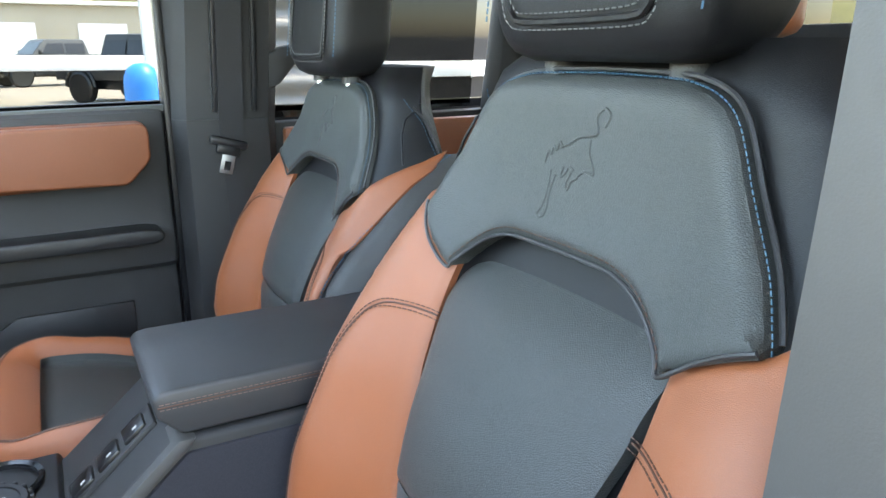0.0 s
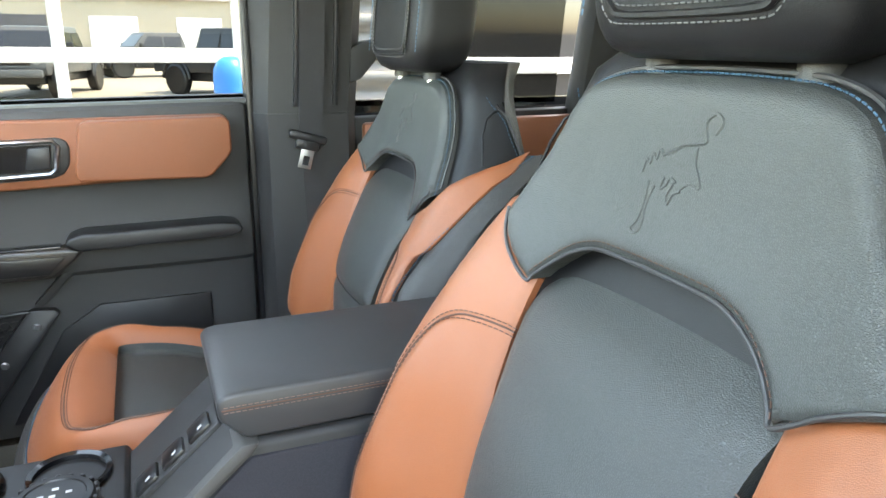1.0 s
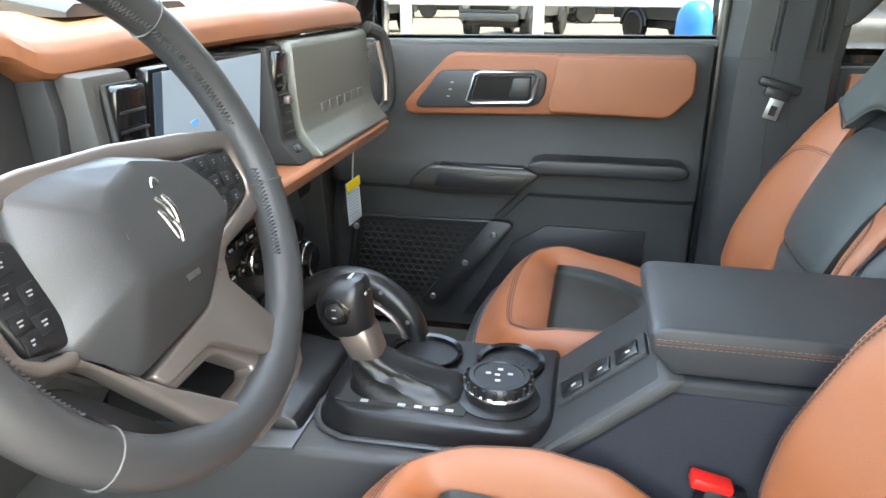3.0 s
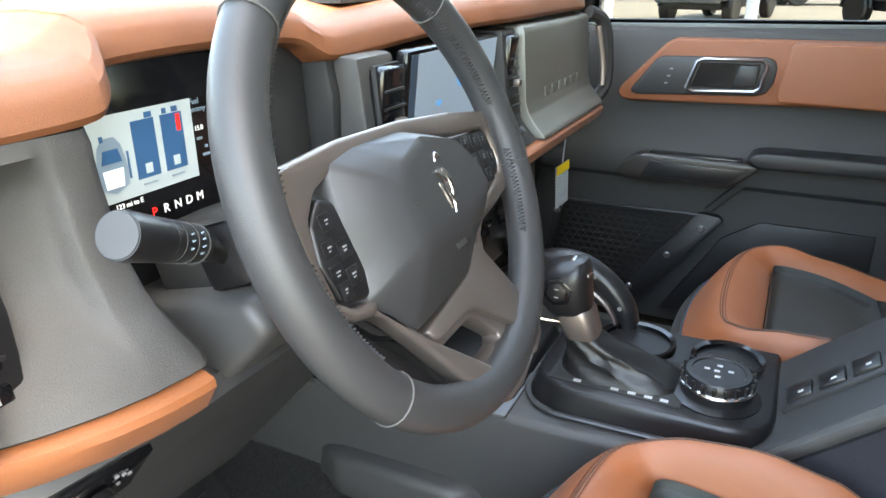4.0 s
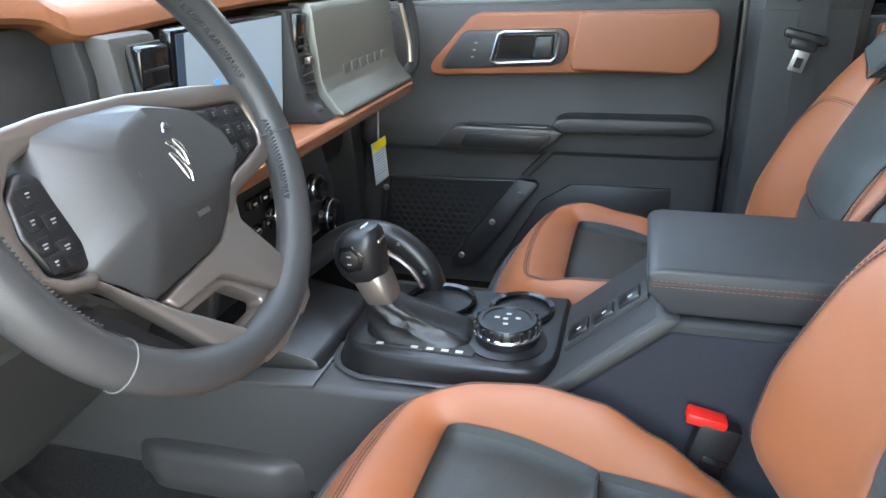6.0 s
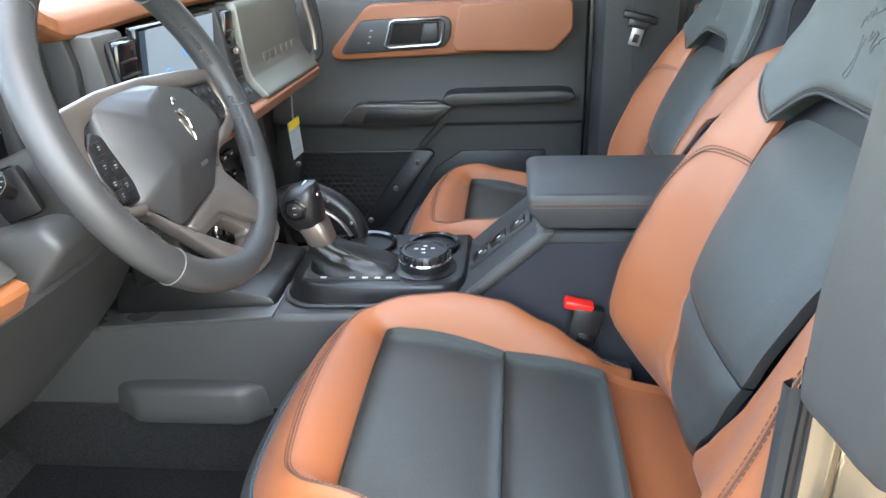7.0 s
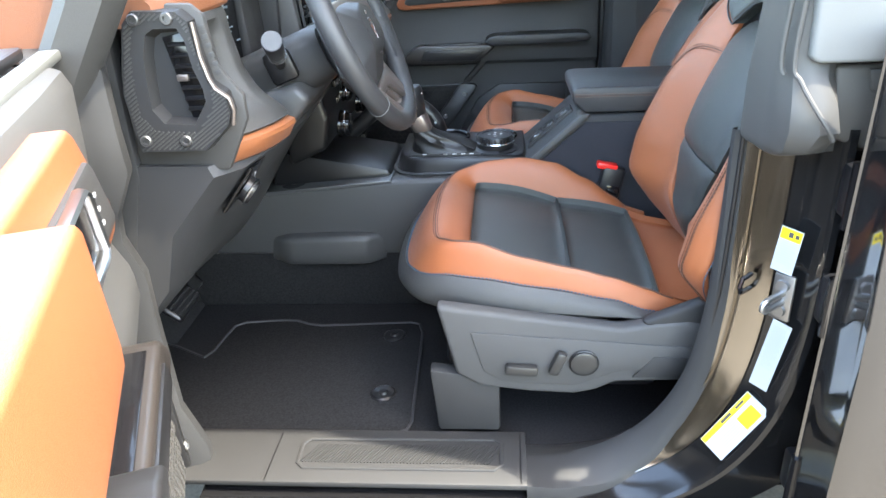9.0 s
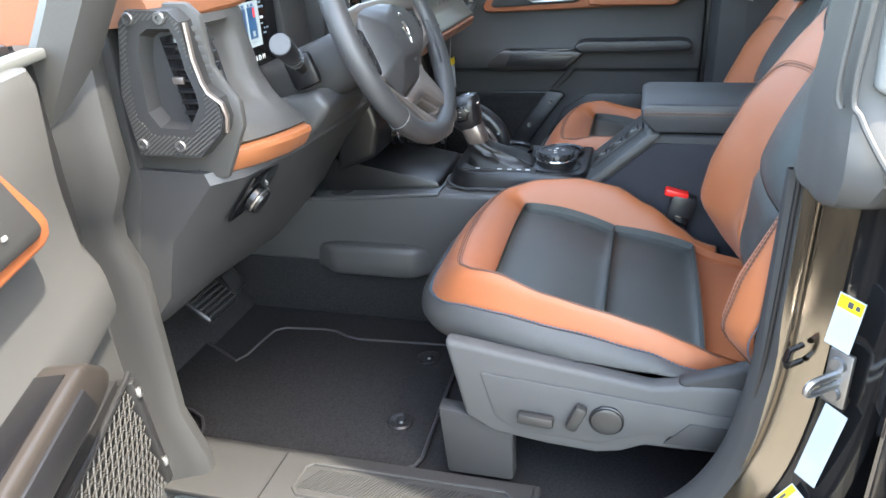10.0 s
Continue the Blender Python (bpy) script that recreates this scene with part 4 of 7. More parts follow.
for k in range(3):
    c = Vector((0.092, -0.012, 0.9945)) + SW @ Vector((-0.038 + 0.038 * k, -0.004, 0.006))
    part("switch", box(c, (0.030, 0.030, 0.006), 0.002, SW), BLACKP, sp)
    part("switch_mark", box(c + SW @ Vector((0.003, -0.006, 0.0032)), (0.006, 0.004, 0.0006), 0, SW), INKW, sp)
pl = [(-0.240, -0.030), (-0.238, -0.052), (-0.230, -0.072), (-0.216, -0.087), (-0.197, -0.096), (-0.175, -0.099), (-0.01, -0.100), (0.012, -0.096), (0.029, -0.085), (0.038, -0.068), (0.041, -0.045), (0.041, 0.105), (-0.240, 0.105)]
plinth = part("shifter_plinth", loft([[Vector((-0.10 + (x + 0.10) * k, y * k, z)) for x, y in pl] for z, k in ((0.905, 1.08), (0.914, 1.055), (0.925, 1.03), (0.940, 1.005), (0.950, 0.985), (0.9545, 0.965), (0.956, 0.945))]), BLACKP, tun, "black shifter surround")
part("console_trim", tube(curve_points([Vector((-0.10 + (x + 0.10) * 1.075, y * 1.075, 0.927 + 0.06 * (x + 0.1) * 0.4)) for x, y in pl[:11]], 40), 0.004, 8, flat=0.6), SATINP, tun, "satin trim round the plinth")
part("surround_tray", prism([(-0.215, -0.080), (-0.06, -0.083), (-0.055, 0.02), (-0.215, 0.02)], "z", 0.9555, 0.9585, 0.001), PLAST, plinth)
for k, x in enumerate((-0.180, -0.135, -0.115, -0.096, -0.078)):
    part("gear_mark", box((x, -0.0775, 0.9590), (0.009, 0.005, 0.0008), 0), INKW, plinth)
boot = [[Vector((cx + rx * math.copysign(abs(math.cos(q)) ** 0.7, math.cos(q)) * (1 + f * math.sin(5 * q + 90 * z)), cy + ry * math.copysign(abs(math.sin(q)) ** 0.7, math.sin(q)) * (1 + f * math.sin(7 * q + 160 * z)), z + 0.03 * f * math.sin(6 * q))) for q in [2 * math.pi * j / 48 for j in range(48)]] for z, cx, cy, rx, ry, f in ((0.957, -0.138, -0.030, 0.072, 0.046, 0.0), (0.963, -0.139, -0.030, 0.070, 0.044, 0.03), (0.969, -0.145, -0.031, 0.062, 0.040, 0.07), (0.975, -0.151, -0.033, 0.054, 0.036, 0.09), (0.981, -0.158, -0.035, 0.046, 0.033, 0.10), (0.988, -0.166, -0.037, 0.038, 0.029, 0.10), (0.995, -0.173, -0.040, 0.031, 0.026, 0.08), (1.002, -0.180, -0.042, 0.026, 0.023, 0.06), (1.009, -0.186, -0.043, 0.023, 0.021, 0.03), (1.014, -0.190, -0.044, 0.022, 0.020, 0.0))]
part("shifter_boot", loft(boot), BOOTL, tun, "creased black leather boot")
knob = part("shift_knob", loft([[Vector((cx + rx * math.copysign(abs(math.cos(q)) ** 0.75, math.cos(q)), -0.047 + ry * math.copysign(abs(math.sin(q)) ** 0.75, math.sin(q)), z + 0.25 * rx * math.cos(q))) for q in [2 * math.pi * j / 28 for j in range(28)]] for z, cx, rx, ry in ((1.030, -0.196, 0.018, 0.019), (1.038, -0.200, 0.024, 0.024), (1.048, -0.205, 0.0285, 0.0275), (1.062, -0.209, 0.031, 0.029), (1.078, -0.211, 0.031, 0.029), (1.090, -0.210, 0.028, 0.026), (1.098, -0.208, 0.022, 0.020), (1.102, -0.206, 0.012, 0.011))]), BLACKP, tun, "black shift knob")
part("knob_collar", loft([[Vector((cx + rx * math.copysign(abs(math.cos(q)) ** 0.55, math.cos(q)), -0.046 + ry * math.copysign(abs(math.sin(q)) ** 0.55, math.sin(q)), z + 0.2 * rx * math.cos(q))) for q in [2 * math.pi * j / 24 for j in range(24)]] for z, cx, rx, ry in ((1.006, -0.182, 0.018, 0.021), (1.010, -0.184, 0.0195, 0.0225), (1.036, -0.195, 0.0215, 0.0245), (1.042, -0.198, 0.020, 0.023))]), WARMG, knob, "satin metal collar")
hexa = lambda r: [(-0.212 + r * math.cos(q), 1.068 + r * math.sin(q)) for q in [math.pi * k / 3 + 0.3 for k in range(6)]]
part("knob_button", prism(hexa(0.0195), "y", -0.0765, -0.066, 0.003), GLOSSB, knob, "black six-sided button plate")
part("knob_button", prism(hexa(0.0130), "y", -0.0785, -0.070, 0.002), BLACKP, knob)
for dz in (0.005, -0.005):
    part("button_mark", box((-0.212, -0.0787, 1.068 + dz), (0.005, 0.0005, 0.0014), 0), INKW, knob)
part("knob_top_plate", box((-0.192, -0.047, 1.094), (0.030, 0.024, 0.006), 0.003, Matrix.Rotation(radians(38), 3, "Y")), CHROME, knob, "chrome release button")
dial = part("mode_dial", lathe([(0.0, 0), (0.050, 0), (0.050, 0.004), (0.040, 0.008), (0.040, 0.018), (0.0385, 0.020), (0.0385, 0.030), (0.036, 0.034), (0.030, 0.0345), (0.029, 0.033), (0, 0.033)], (-0.027, -0.034, 0.954), (0, 0, 1), 40), BLACKP, tun, "round drive mode dial")
part("dial_ring", tube([(-0.027 + 0.0395 * math.cos(q), -0.034 + 0.0395 * math.sin(q), 0.974) for q in [2 * math.pi * k / 40 for k in range(40)]], 0.003, 8, True), CHROME, dial, "bright knurled ring")
for k in range(20):
    q = 2 * math.pi * k / 20
    part("dial_rib", box((-0.027 + 0.0400 * math.cos(q), -0.034 + 0.0400 * math.sin(q), 0.982), (0.004, 0.005, 0.010), 0.001, Matrix.Rotation(q, 3, "Z")), BLACKP, dial)
for a, b in ((0, 0.013), (-0.013, 0.002), (0.013, 0.004), (0, -0.013), (-0.002, 0.0)):
    part("dial_mark", box((-0.027 + a, -0.034 + b, 0.9875), (0.006, 0.004, 0.0006), 0), INKW, dial)
for x, r in ((-0.135, 0.043), (-0.022, 0.038)):
    part("cup_holder", lathe([(r - 0.006, -0.06), (r, -0.055), (r, 0.0), (r + 0.006, 0.002), (r + 0.007, -0.002), (r + 0.002, -0.006), (r + 0.002, -0.058)], (x, 0.050, 0.962), (0, 0, 1), 28), GLOSSB, tun, "gloss black cup holder")
# grab handle on the passenger side of the console
gh = part("grab_handle", tube(curve_points([(-0.385, 0.100, 0.955), (-0.343, 0.100, 0.988), (-0.305, 0.100, 1.017), (-0.268, 0.100, 1.033), (-0.229, 0.100, 1.032), (-0.194, 0.100, 1.013), (-0.170, 0.100, 0.986), (-0.160, 0.100, 0.955), (-0.158, 0.100, 0.935)], 48), 0.0185, 14), BLACKP, tun, "black grab handle")
part("handle_inlay", tube(curve_points([(-0.255, 0.083, 1.020), (-0.222, 0.082, 1.012), (-0.194, 0.082, 0.995), (-0.176, 0.082, 0.972), (-0.168, 0.082, 0.948)], 30), 0.0065, 8, flat=0.6), WARMG, gh, "satin rose-grey inlay")
for p in ((-0.205, 0.083, 1.026), (-0.168, 0.083, 0.985)):
    part("handle_bolt", lathe([(0, 0), (0.003, 0), (0.003, 0.002), (0, 0.002)], p, (0, -1, 0.2), 10), STEEL, gh)
# trays and modules under the dash, ahead of the plinth
part("front_tray", prism([(-0.52, 0.90), (-0.50, 0.98), (-0.26, 0.935), (-0.25, 0.915)], "y", -0.10, 0.10, 0.008), BLACKP, tun)
buckle = thing("seat_belt_buckle", "black seat belt buckle with a red release button", "seat belt")
BQ = Matrix.Rotation(radians(12), 3, "Y")
part("buckle_body", box((0.212, -0.124, 0.900), (0.046, 0.024, 0.080), 0.006, BQ), BLACKP, buckle)
part("buckle_face", box((0.214, -0.1365, 0.885), (0.026, 0.002, 0.030), 0.0008, BQ), GLOSSB, buckle)
part("release_button", box((0.2045, -0.124, 0.941), (0.042, 0.022, 0.013), 0.003, BQ), RED, buckle, "red push button")

# ---- dashboard ----
SCRG0 = material("grey_print", (0.20, 0.20, 0.205), 0.6)
dash = thing("dashboard", "dashboard with tan padded top, grey panels and screens", "dashboard")
PAD = [(-0.655, -0.440, 1.322), (-0.62, -0.420, 1.321), (-0.55, -0.408, 1.323), (-0.50, -0.402, 1.326), (-0.484, -0.404, 1.331), (-0.472, -0.414, 1.340), (-0.462, -0.428, 1.350), (-0.445, -0.436, 1.356), (-0.33, -0.438, 1.358), (-0.24, -0.434, 1.352), (-0.215, -0.426, 1.340), (-0.198, -0.420, 1.333), (-0.15, -0.416, 1.334), (0.0, -0.402, 1.343), (0.12, -0.386, 1.347), (0.20, -0.374, 1.348), (0.45, -0.366, 1.350), (0.53, -0.368, 1.349), (0.57, -0.380, 1.347), (0.60, -0.41, 1.345)]
pp = curve_points([Vector(p) for p in PAD], 100)
rings = []
for p in pp:
    y, xl, zl = p.x, p.y, p.z
    top = 1.392 if y > -0.2 else lerp(1.372, 1.392, smooth(-0.66, -0.46, y))
    rings.append([Vector(q) for q in ((xl - 0.10, y, zl - 0.006), (xl - 0.012, y, zl), (xl - 0.003, y, zl + 0.003), (xl, y, zl + 0.008), (xl - 0.003, y, zl + 0.024), (xl - 0.012, y, zl + 0.034), (xl - 0.03, y, zl + 0.040), (xl - 0.07, y, zl + 0.0425), (min(xl - 0.12, -0.53), y, lerp(zl + 0.043, top, 0.8)), (-0.70, y, top), (-0.95, y, top - 0.005), (-0.95, y, 1.28), (-0.6, y, 1.28))])
part("top_pad", loft(rings), TOPTAN, dash, "tan grained padded dash top")
part("speaker_tray", loft([[Vector(q) for q in ((x, -0.10, 1.385), (x, -0.10, z), (x, -0.085, z + 0.008), (x, 0.115, z + 0.008), (x, 0.13, z), (x, 0.13, 1.385))] for x, z in ((-0.66, 1.412), (-0.56, 1.404), (-0.475, 1.390))]), BLACKP, dash, "black tray on the dash top")
core = [(-0.90, 1.33), (-0.50, 1.33), (-0.50, 1.20), (-0.48, 1.15), (-0.52, 1.0), (-0.70, 0.95), (-0.90, 0.95)]
part("dash_core", prism(core, "y", -0.60, 0.62, 0.01), BLACKP, dash)
# driver's pod: a scooped grained panel from the end vent to the cluster
POD = [(-0.634, -0.430, -0.386, 0.0), (-0.625, -0.425, -0.378, 0.2), (-0.60, -0.422, -0.362, 0.85), (-0.57, -0.420, -0.348, 0.62), (-0.546, -0.420, -0.3405, 0.42), (-0.540, -0.419, -0.339, 0.36), (-0.536, -0.419, -0.338, 0.24), (-0.532, -0.4185, -0.3375, 0.06), (-0.528, -0.418, -0.337, 0.0), (-0.516, -0.418, -0.335, 0.0), (-0.508, -0.417, -0.334, 0.0), (-0.500, -0.421, -0.334, 0.0), (-0.492, -0.440, -0.340, 0.0)]
rings = []
for y, xt, xb, k in POD:
    rings.append([Vector(q) for q in ((-0.50, y, 1.33), (xt + 0.010, y, 1.326), (xt + 0.014, y, 1.316), (xt + 0.014 - 0.024 * k, y, 1.306), (xt + 0.016 - 0.038 * k, y, 1.290), (lerp(xt, xb, 0.22) + 0.008 - 0.040 * k, y, 1.24), (lerp(xt, xb, 0.42) + 0.006 - 0.036 * k, y, 1.212), (lerp(xt, xb, 0.55) + 0.005 - 0.014 * k, y, 1.200), (lerp(xt, xb, 0.85), y, 1.183), (xb - 0.004, y, 1.174), (xb, y, 1.168), (xb - 0.008, y, 1.162), (-0.50, y, 1.16))])
part("driver_pod", loft(rings), PLASTL, dash, "scooped grained grey plastic pod", 60)
part("lower_rail", loft([[Vector(q) for q in ((xb - 0.10, y, 1.1625), (xb - 0.002, y, 1.164), (xb + 0.007, y, 1.160), (xb + 0.008, y, 1.154), (xb - 0.004, y, 1.134), (xb - 0.012, y, 1.129), (xb - 0.10, y, 1.126))] for y, xt, xb, k in POD[:-1]]), TAN_PAD, dash, "tan padded lower rail")
# end cap facing the door, with its ribbed plate, vent and grab recess
cap = [(-0.515, 1.24), (-0.492, 1.335), (-0.470, 1.347), (-0.400, 1.345), (-0.384, 1.330), (-0.378, 1.27), (-0.366, 1.250), (-0.349, 1.228), (-0.349, 1.196), (-0.385, 1.126), (-0.512, 1.126)]
part("end_filler", prism([(-0.575, 0.90), (-0.545, 1.0), (-0.512, 1.12), (-0.508, 1.335), (-0.58, 1.335)], "y", -0.652, -0.60, 0.004), PLAST, dash, "dark grey filler beside the pillar")
ec = part("end_cap", prism(cap, "y", -0.640, -0.628, 0.004), PLASTL, dash, "grey grained end cap")
RIM_O = [(-0.500, 1.24), (-0.480, 1.327), (-0.466, 1.342), (-0.409, 1.340), (-0.395, 1.327), (-0.390, 1.284), (-0.383, 1.250), (-0.365, 1.236), (-0.360, 1.211), (-0.366, 1.194), (-0.402, 1.160), (-0.493, 1.160)]
HOLE = [(-0.464, 1.250), (-0.461, 1.286), (-0.453, 1.312), (-0.441, 1.319), (-0.411, 1.319), (-0.404, 1.305), (-0.400, 1.270), (-0.392, 1.243), (-0.391, 1.226), (-0.411, 1.197), (-0.452, 1.199), (-0.465, 1.218)]
bm = bmesh.new()
for lo, hi, y0, y1 in ((RIM_O, HOLE, -0.638, -0.664),):
    A = [bm.verts.new((x, y0, z)) for x, z in lo]
    B = [bm.verts.new((x * 0.985 - 0.0065, y1, z * 0.985 + 0.0188)) for x, z in lo]
    C = [bm.verts.new((x, y1, z)) for x, z in hi]
    D = [bm.verts.new((lerp(x, -0.435, 0.12), -0.6415, lerp(z, 1.25, 0.10))) for x, z in hi]
    n = len(lo)
    for P, Q in ((A, B), (B, C), (C, D)):
        for i in range(n):
            bm.faces.new((P[i], P[(i + 1) % n], Q[(i + 1) % n], Q[i]))
    bm.faces.new(D)
    bmesh.ops.recalc_face_normals(bm, faces=bm.faces[:])
part("grab_ring", bm, PLAST, ec, "grab recess plate")


def inside(p, poly):
    c = False
    for (x0, z0), (x1, z1) in zip(poly, poly[1:] + poly[:1]):
        if (z0 > p[1]) != (z1 > p[1]) and p[0] < (x1 - x0) * (p[1] - z0) / (z1 - z0) + x0:
            c = not c
    return c


def ribs(outer, hole, y, step, shrink, w, mat, parent):
    """Slanted fine ribs on a plate between two outlines."""
    cx = sum(p[0] for p in outer) / len(outer)
    cz = sum(p[1] for p in outer) / len(outer)
    out = [(lerp(cx, a, shrink), lerp(cz, b, shrink)) for a, b in outer]
    hol = [(lerp(cx, a, 1.36), lerp(cz, b, 1.16)) for a, b in hole] if hole else None
    d = Vector((0.82, 0.57))
    n = Vector((-0.57, 0.82))
    for k in range(-56, 57):
        run = []
        for s in range(-70, 71):
            p = Vector((cx, cz)) + n * (k * step) + d * (s * 0.002)
            ok = inside(p, out) and not (hol and inside(p, hol))
            if ok:
                run.append(p)
            if (not ok or s == 70) and run:
                if len(run) > 2:
                    a, b = run[0], run[-1]
                    m = (a + b) / 2
                    part("rib", box((m.x, y, m.y), ((b - a).length, 0.003, 2 * w), 0, Matrix.Rotation(-math.atan2(d.y, d.x), 3, "Y")), mat, parent)
                run = []


ribs(RIM_O, HOLE, -0.6638, 0.0042, 0.965, 0.0011, PLASTL, ec)
for x, z in ((-0.463, 1.331), (-0.420, 1.331), (-0.482, 1.177), (-0.427, 1.176)):
    part("cap_bolt", lathe([(0, 0), (0.0078, 0), (0.0078, 0.003), (0.0066, 0.0045), (0.0036, 0.0045), (0.0034, 0.0015), (0, 0.0015)], (x, -0.664, z), (0, -1, 0), 16), SATING, ec, "round steel bolt")
for k in range(7):
    z = 1.215 + 0.0138 * k
    x = lerp(-0.414, -0.424, k / 6)
    part("vent_slat", box((x + 0.004, -0.646, z), (0.026, 0.010, 0.003), 0.001, Matrix.Rotation(radians(18), 3, "X")), BLACKP, ec)
part("vent_back", box((-0.416, -0.6425, 1.256), (0.030, 0.004, 0.108), 0.001, Matrix.Rotation(radians(-11), 3, "Y")), GLOSSB, ec)
part("vent_tab", box((-0.420, -0.652, 1.256), (0.016, 0.006, 0.009), 0.002), WARMG, ec)
part("satin_strip", tube([(-0.391, -0.660, 1.325), (-0.388, -0.662, 1.284), (-0.382, -0.662, 1.256), (-0.376, -0.662, 1.243), (-0.361, -0.660, 1.230), (-0.358, -0.658, 1.214), (-0.363, -0.656, 1.194)], 0.0042, 8, flat=0.7), WARMG, ec, "satin rose-grey strip")
for k in range(6):
    part("badge_bar", box((lerp(-0.381, -0.370, k / 5), -0.6565, lerp(1.318, 1.262, k / 5)), (0.008, 0.0016, 0.0062), 0.0005, Matrix.Rotation(radians(-12), 3, "Y")), PLASTL, ec)
# side vent on the pod
for k in range(8):
    part("vent_slat", box((-0.404 + 0.0023 * k, -0.616, 1.308 - 0.0135 * k), (0.016, 0.032, 0.003), 0.001, Matrix.Rotation(radians(-20), 3, "Y")), BLACKP, dash)
    part("vent_vane", box((-0.408 + 0.0023 * k, -0.612, 1.302 - 0.0135 * k), (0.010, 0.003, 0.013), 0, Matrix.Rotation(radians(-10), 3, "Y")), BLACKP, dash)


def pod_slope(bm):
    """Lets an upright plate lean out with the face of the pod."""
    for v in bm.verts:
        v.co.x += (1.318 - v.co.z) * 0.17
    return bm


part("vent_bezel", pod_slope(prism([(-0.634, 1.320), (-0.598, 1.320), (-0.594, 1.314), (-0.592, 1.290), (-0.588, 1.283), (-0.586, 1.236), (-0.588, 1.210), (-0.592, 1.186), (-0.600, 1.178), (-0.634, 1.176)], "x", -0.450, -0.4055, 0.003, seg=2)), BLACKP, dash, "black vent bezel")
part("vent_frame", pod_slope(prism([(-0.632, 1.316), (-0.604, 1.314), (-0.602, 1.288), (-0.598, 1.280), (-0.596, 1.234), (-0.600, 1.206), (-0.632, 1.206)], "x", -0.42, -0.4045, 0.002)), GLOSSB, dash)
part("vent_tab", box((-0.391, -0.614, 1.256), (0.010, 0.016, 0.008), 0.002), WARMG, dash)
part("vent_switch", box((-0.384, -0.609, 1.193), (0.008, 0.016, 0.012), 0.002, Matrix.Rotation(radians(-12), 3, "Y")), GLOSSB, dash)
part("switch_mark", box((-0.3795, -0.612, 1.193), (0.001, 0.003, 0.006), 0, Matrix.Rotation(radians(-12), 3, "Y")), SCRG0, dash)
# knee panel, lamp switch
part("knee_panel", loft([[Vector(q) for q in ((-0.53, y, 1.137), (a + 0.012, y, 1.134), (a + 0.018, y, 1.118), (a - 0.06, y, 1.03), (-0.50 + b, y, 0.94), (-0.548 + b, y, 0.885), (-0.560 + b, y, 0.876), (-0.575, y, 0.888))] for y, a, b in ((-0.650, -0.425, -0.01), (-0.61, -0.395, 0.0), (-0.48, -0.375, 0.0), (-0.30, -0.37, 0.02), (-0.12, -0.38, 0.0))]), KNEEP, dash, "black knee panel")
part("knee_joint", tube([(-0.425, -0.640, 1.137), (-0.44, -0.632, 1.09), (-0.545, -0.632, 0.985), (-0.567, -0.632, 0.89)], 0.0015, 6), BLACKP, dash)
part("lamp_switch_plate", box((-0.400, -0.553, 1.078), (0.006, 0.088, 0.088), 0.003, Matrix.Rotation(radians(38), 3, "Y")), GLOSSB, dash)
part("lamp_switch", lathe([(0, 0), (0.021, 0), (0.021, 0.010), (0.018, 0.016), (0, 0.015)], (-0.397, -0.568, 1.073), (0.79, 0, -0.61), 24), BLACKP, dash, "black lamp switch knob")
part("lamp_switch_ring", tube([Vector((-0.3895, -0.568, 1.067)) + Vector((0.61, 0, 0.79)) * (0.0205 * math.sin(q)) + Vector((0, 1, 0)) * (0.0205 * math.cos(q)) for q in [2 * math.pi * k / 24 for k in range(24)]], 0.0022, 6, True), SATINC, dash)
for a, b in ((0.03, 0.014), (0.03, 0.0), (0.022, 0.02), (0.038, 0.006)):
    part("switch_mark", box((-0.398 + b * 0.6, -0.568 + a, 1.073 + b * 0.8), (0.002, 0.003, 0.002), 0, Matrix.Rotation(radians(38), 3, "Y")), SCRG0, dash)
part("hood_lever", box((-0.53, -0.53, 0.93), (0.008, 0.03, 0.014), 0.002, Matrix.Rotation(radians(38), 3, "Y")), PLASTL, dash)
# instrument cluster
clu = part("instrument_panel", box((-0.472, -0.347, 1.283), (0.014, 0.320, 0.150), 0.003), GLOSSB, dash, "glossy black instrument display")
SCR = material("display_pale", (0.30, 0.36, 0.39), 0.25, emit=0.05)
SCRB = material("display_blue", (0.02, 0.07, 0.16), 0.3, emit=0.05)
SCRT = material("display_text", (0.6, 0.66, 0.72), 0.3, emit=0.07)
SCRR = material("display_red", (0.8, 0.02, 0.02), 0.3, emit=0.09)
SCRG = material("display_grey", (0.16, 0.22, 0.28), 0.3, emit=0.03)
CX = -0.4645
part("display_page", box((CX, -0.411, 1.285), (0.001, 0.112, 0.068), 0), SCR, clu)
for y, w, h in ((-0.4085, 0.023, 0.047), (-0.3785, 0.023, 0.047)):
    part("display_bar", box((CX + 0.0008, y, 1.287), (0.001, w, h), 0), SCRB, clu)
    part("display_mark", box((CX + 0.0012, y, 1.271), (0.0012, w * 0.3, 0.008), 0), SCR, clu)
    part("display_mark", box((CX + 0.0008, y, 1.2585), (0.001, w * 0.6, 0.0016), 0), SCRG, clu)
part("display_bar", box((CX + 0.0014, -0.3720, 1.302), (0.001, 0.004, 0.014), 0), SCRR, clu)
def car_shape(pts, d0, d1, mat, nm):
    part(nm, prism([(-0.443 + (y + 0.431) * 1.35, 1.280 + (z - 1.281) * 1.3) for y, z in pts], "x", CX + d0, CX + d1, 0), mat, clu)


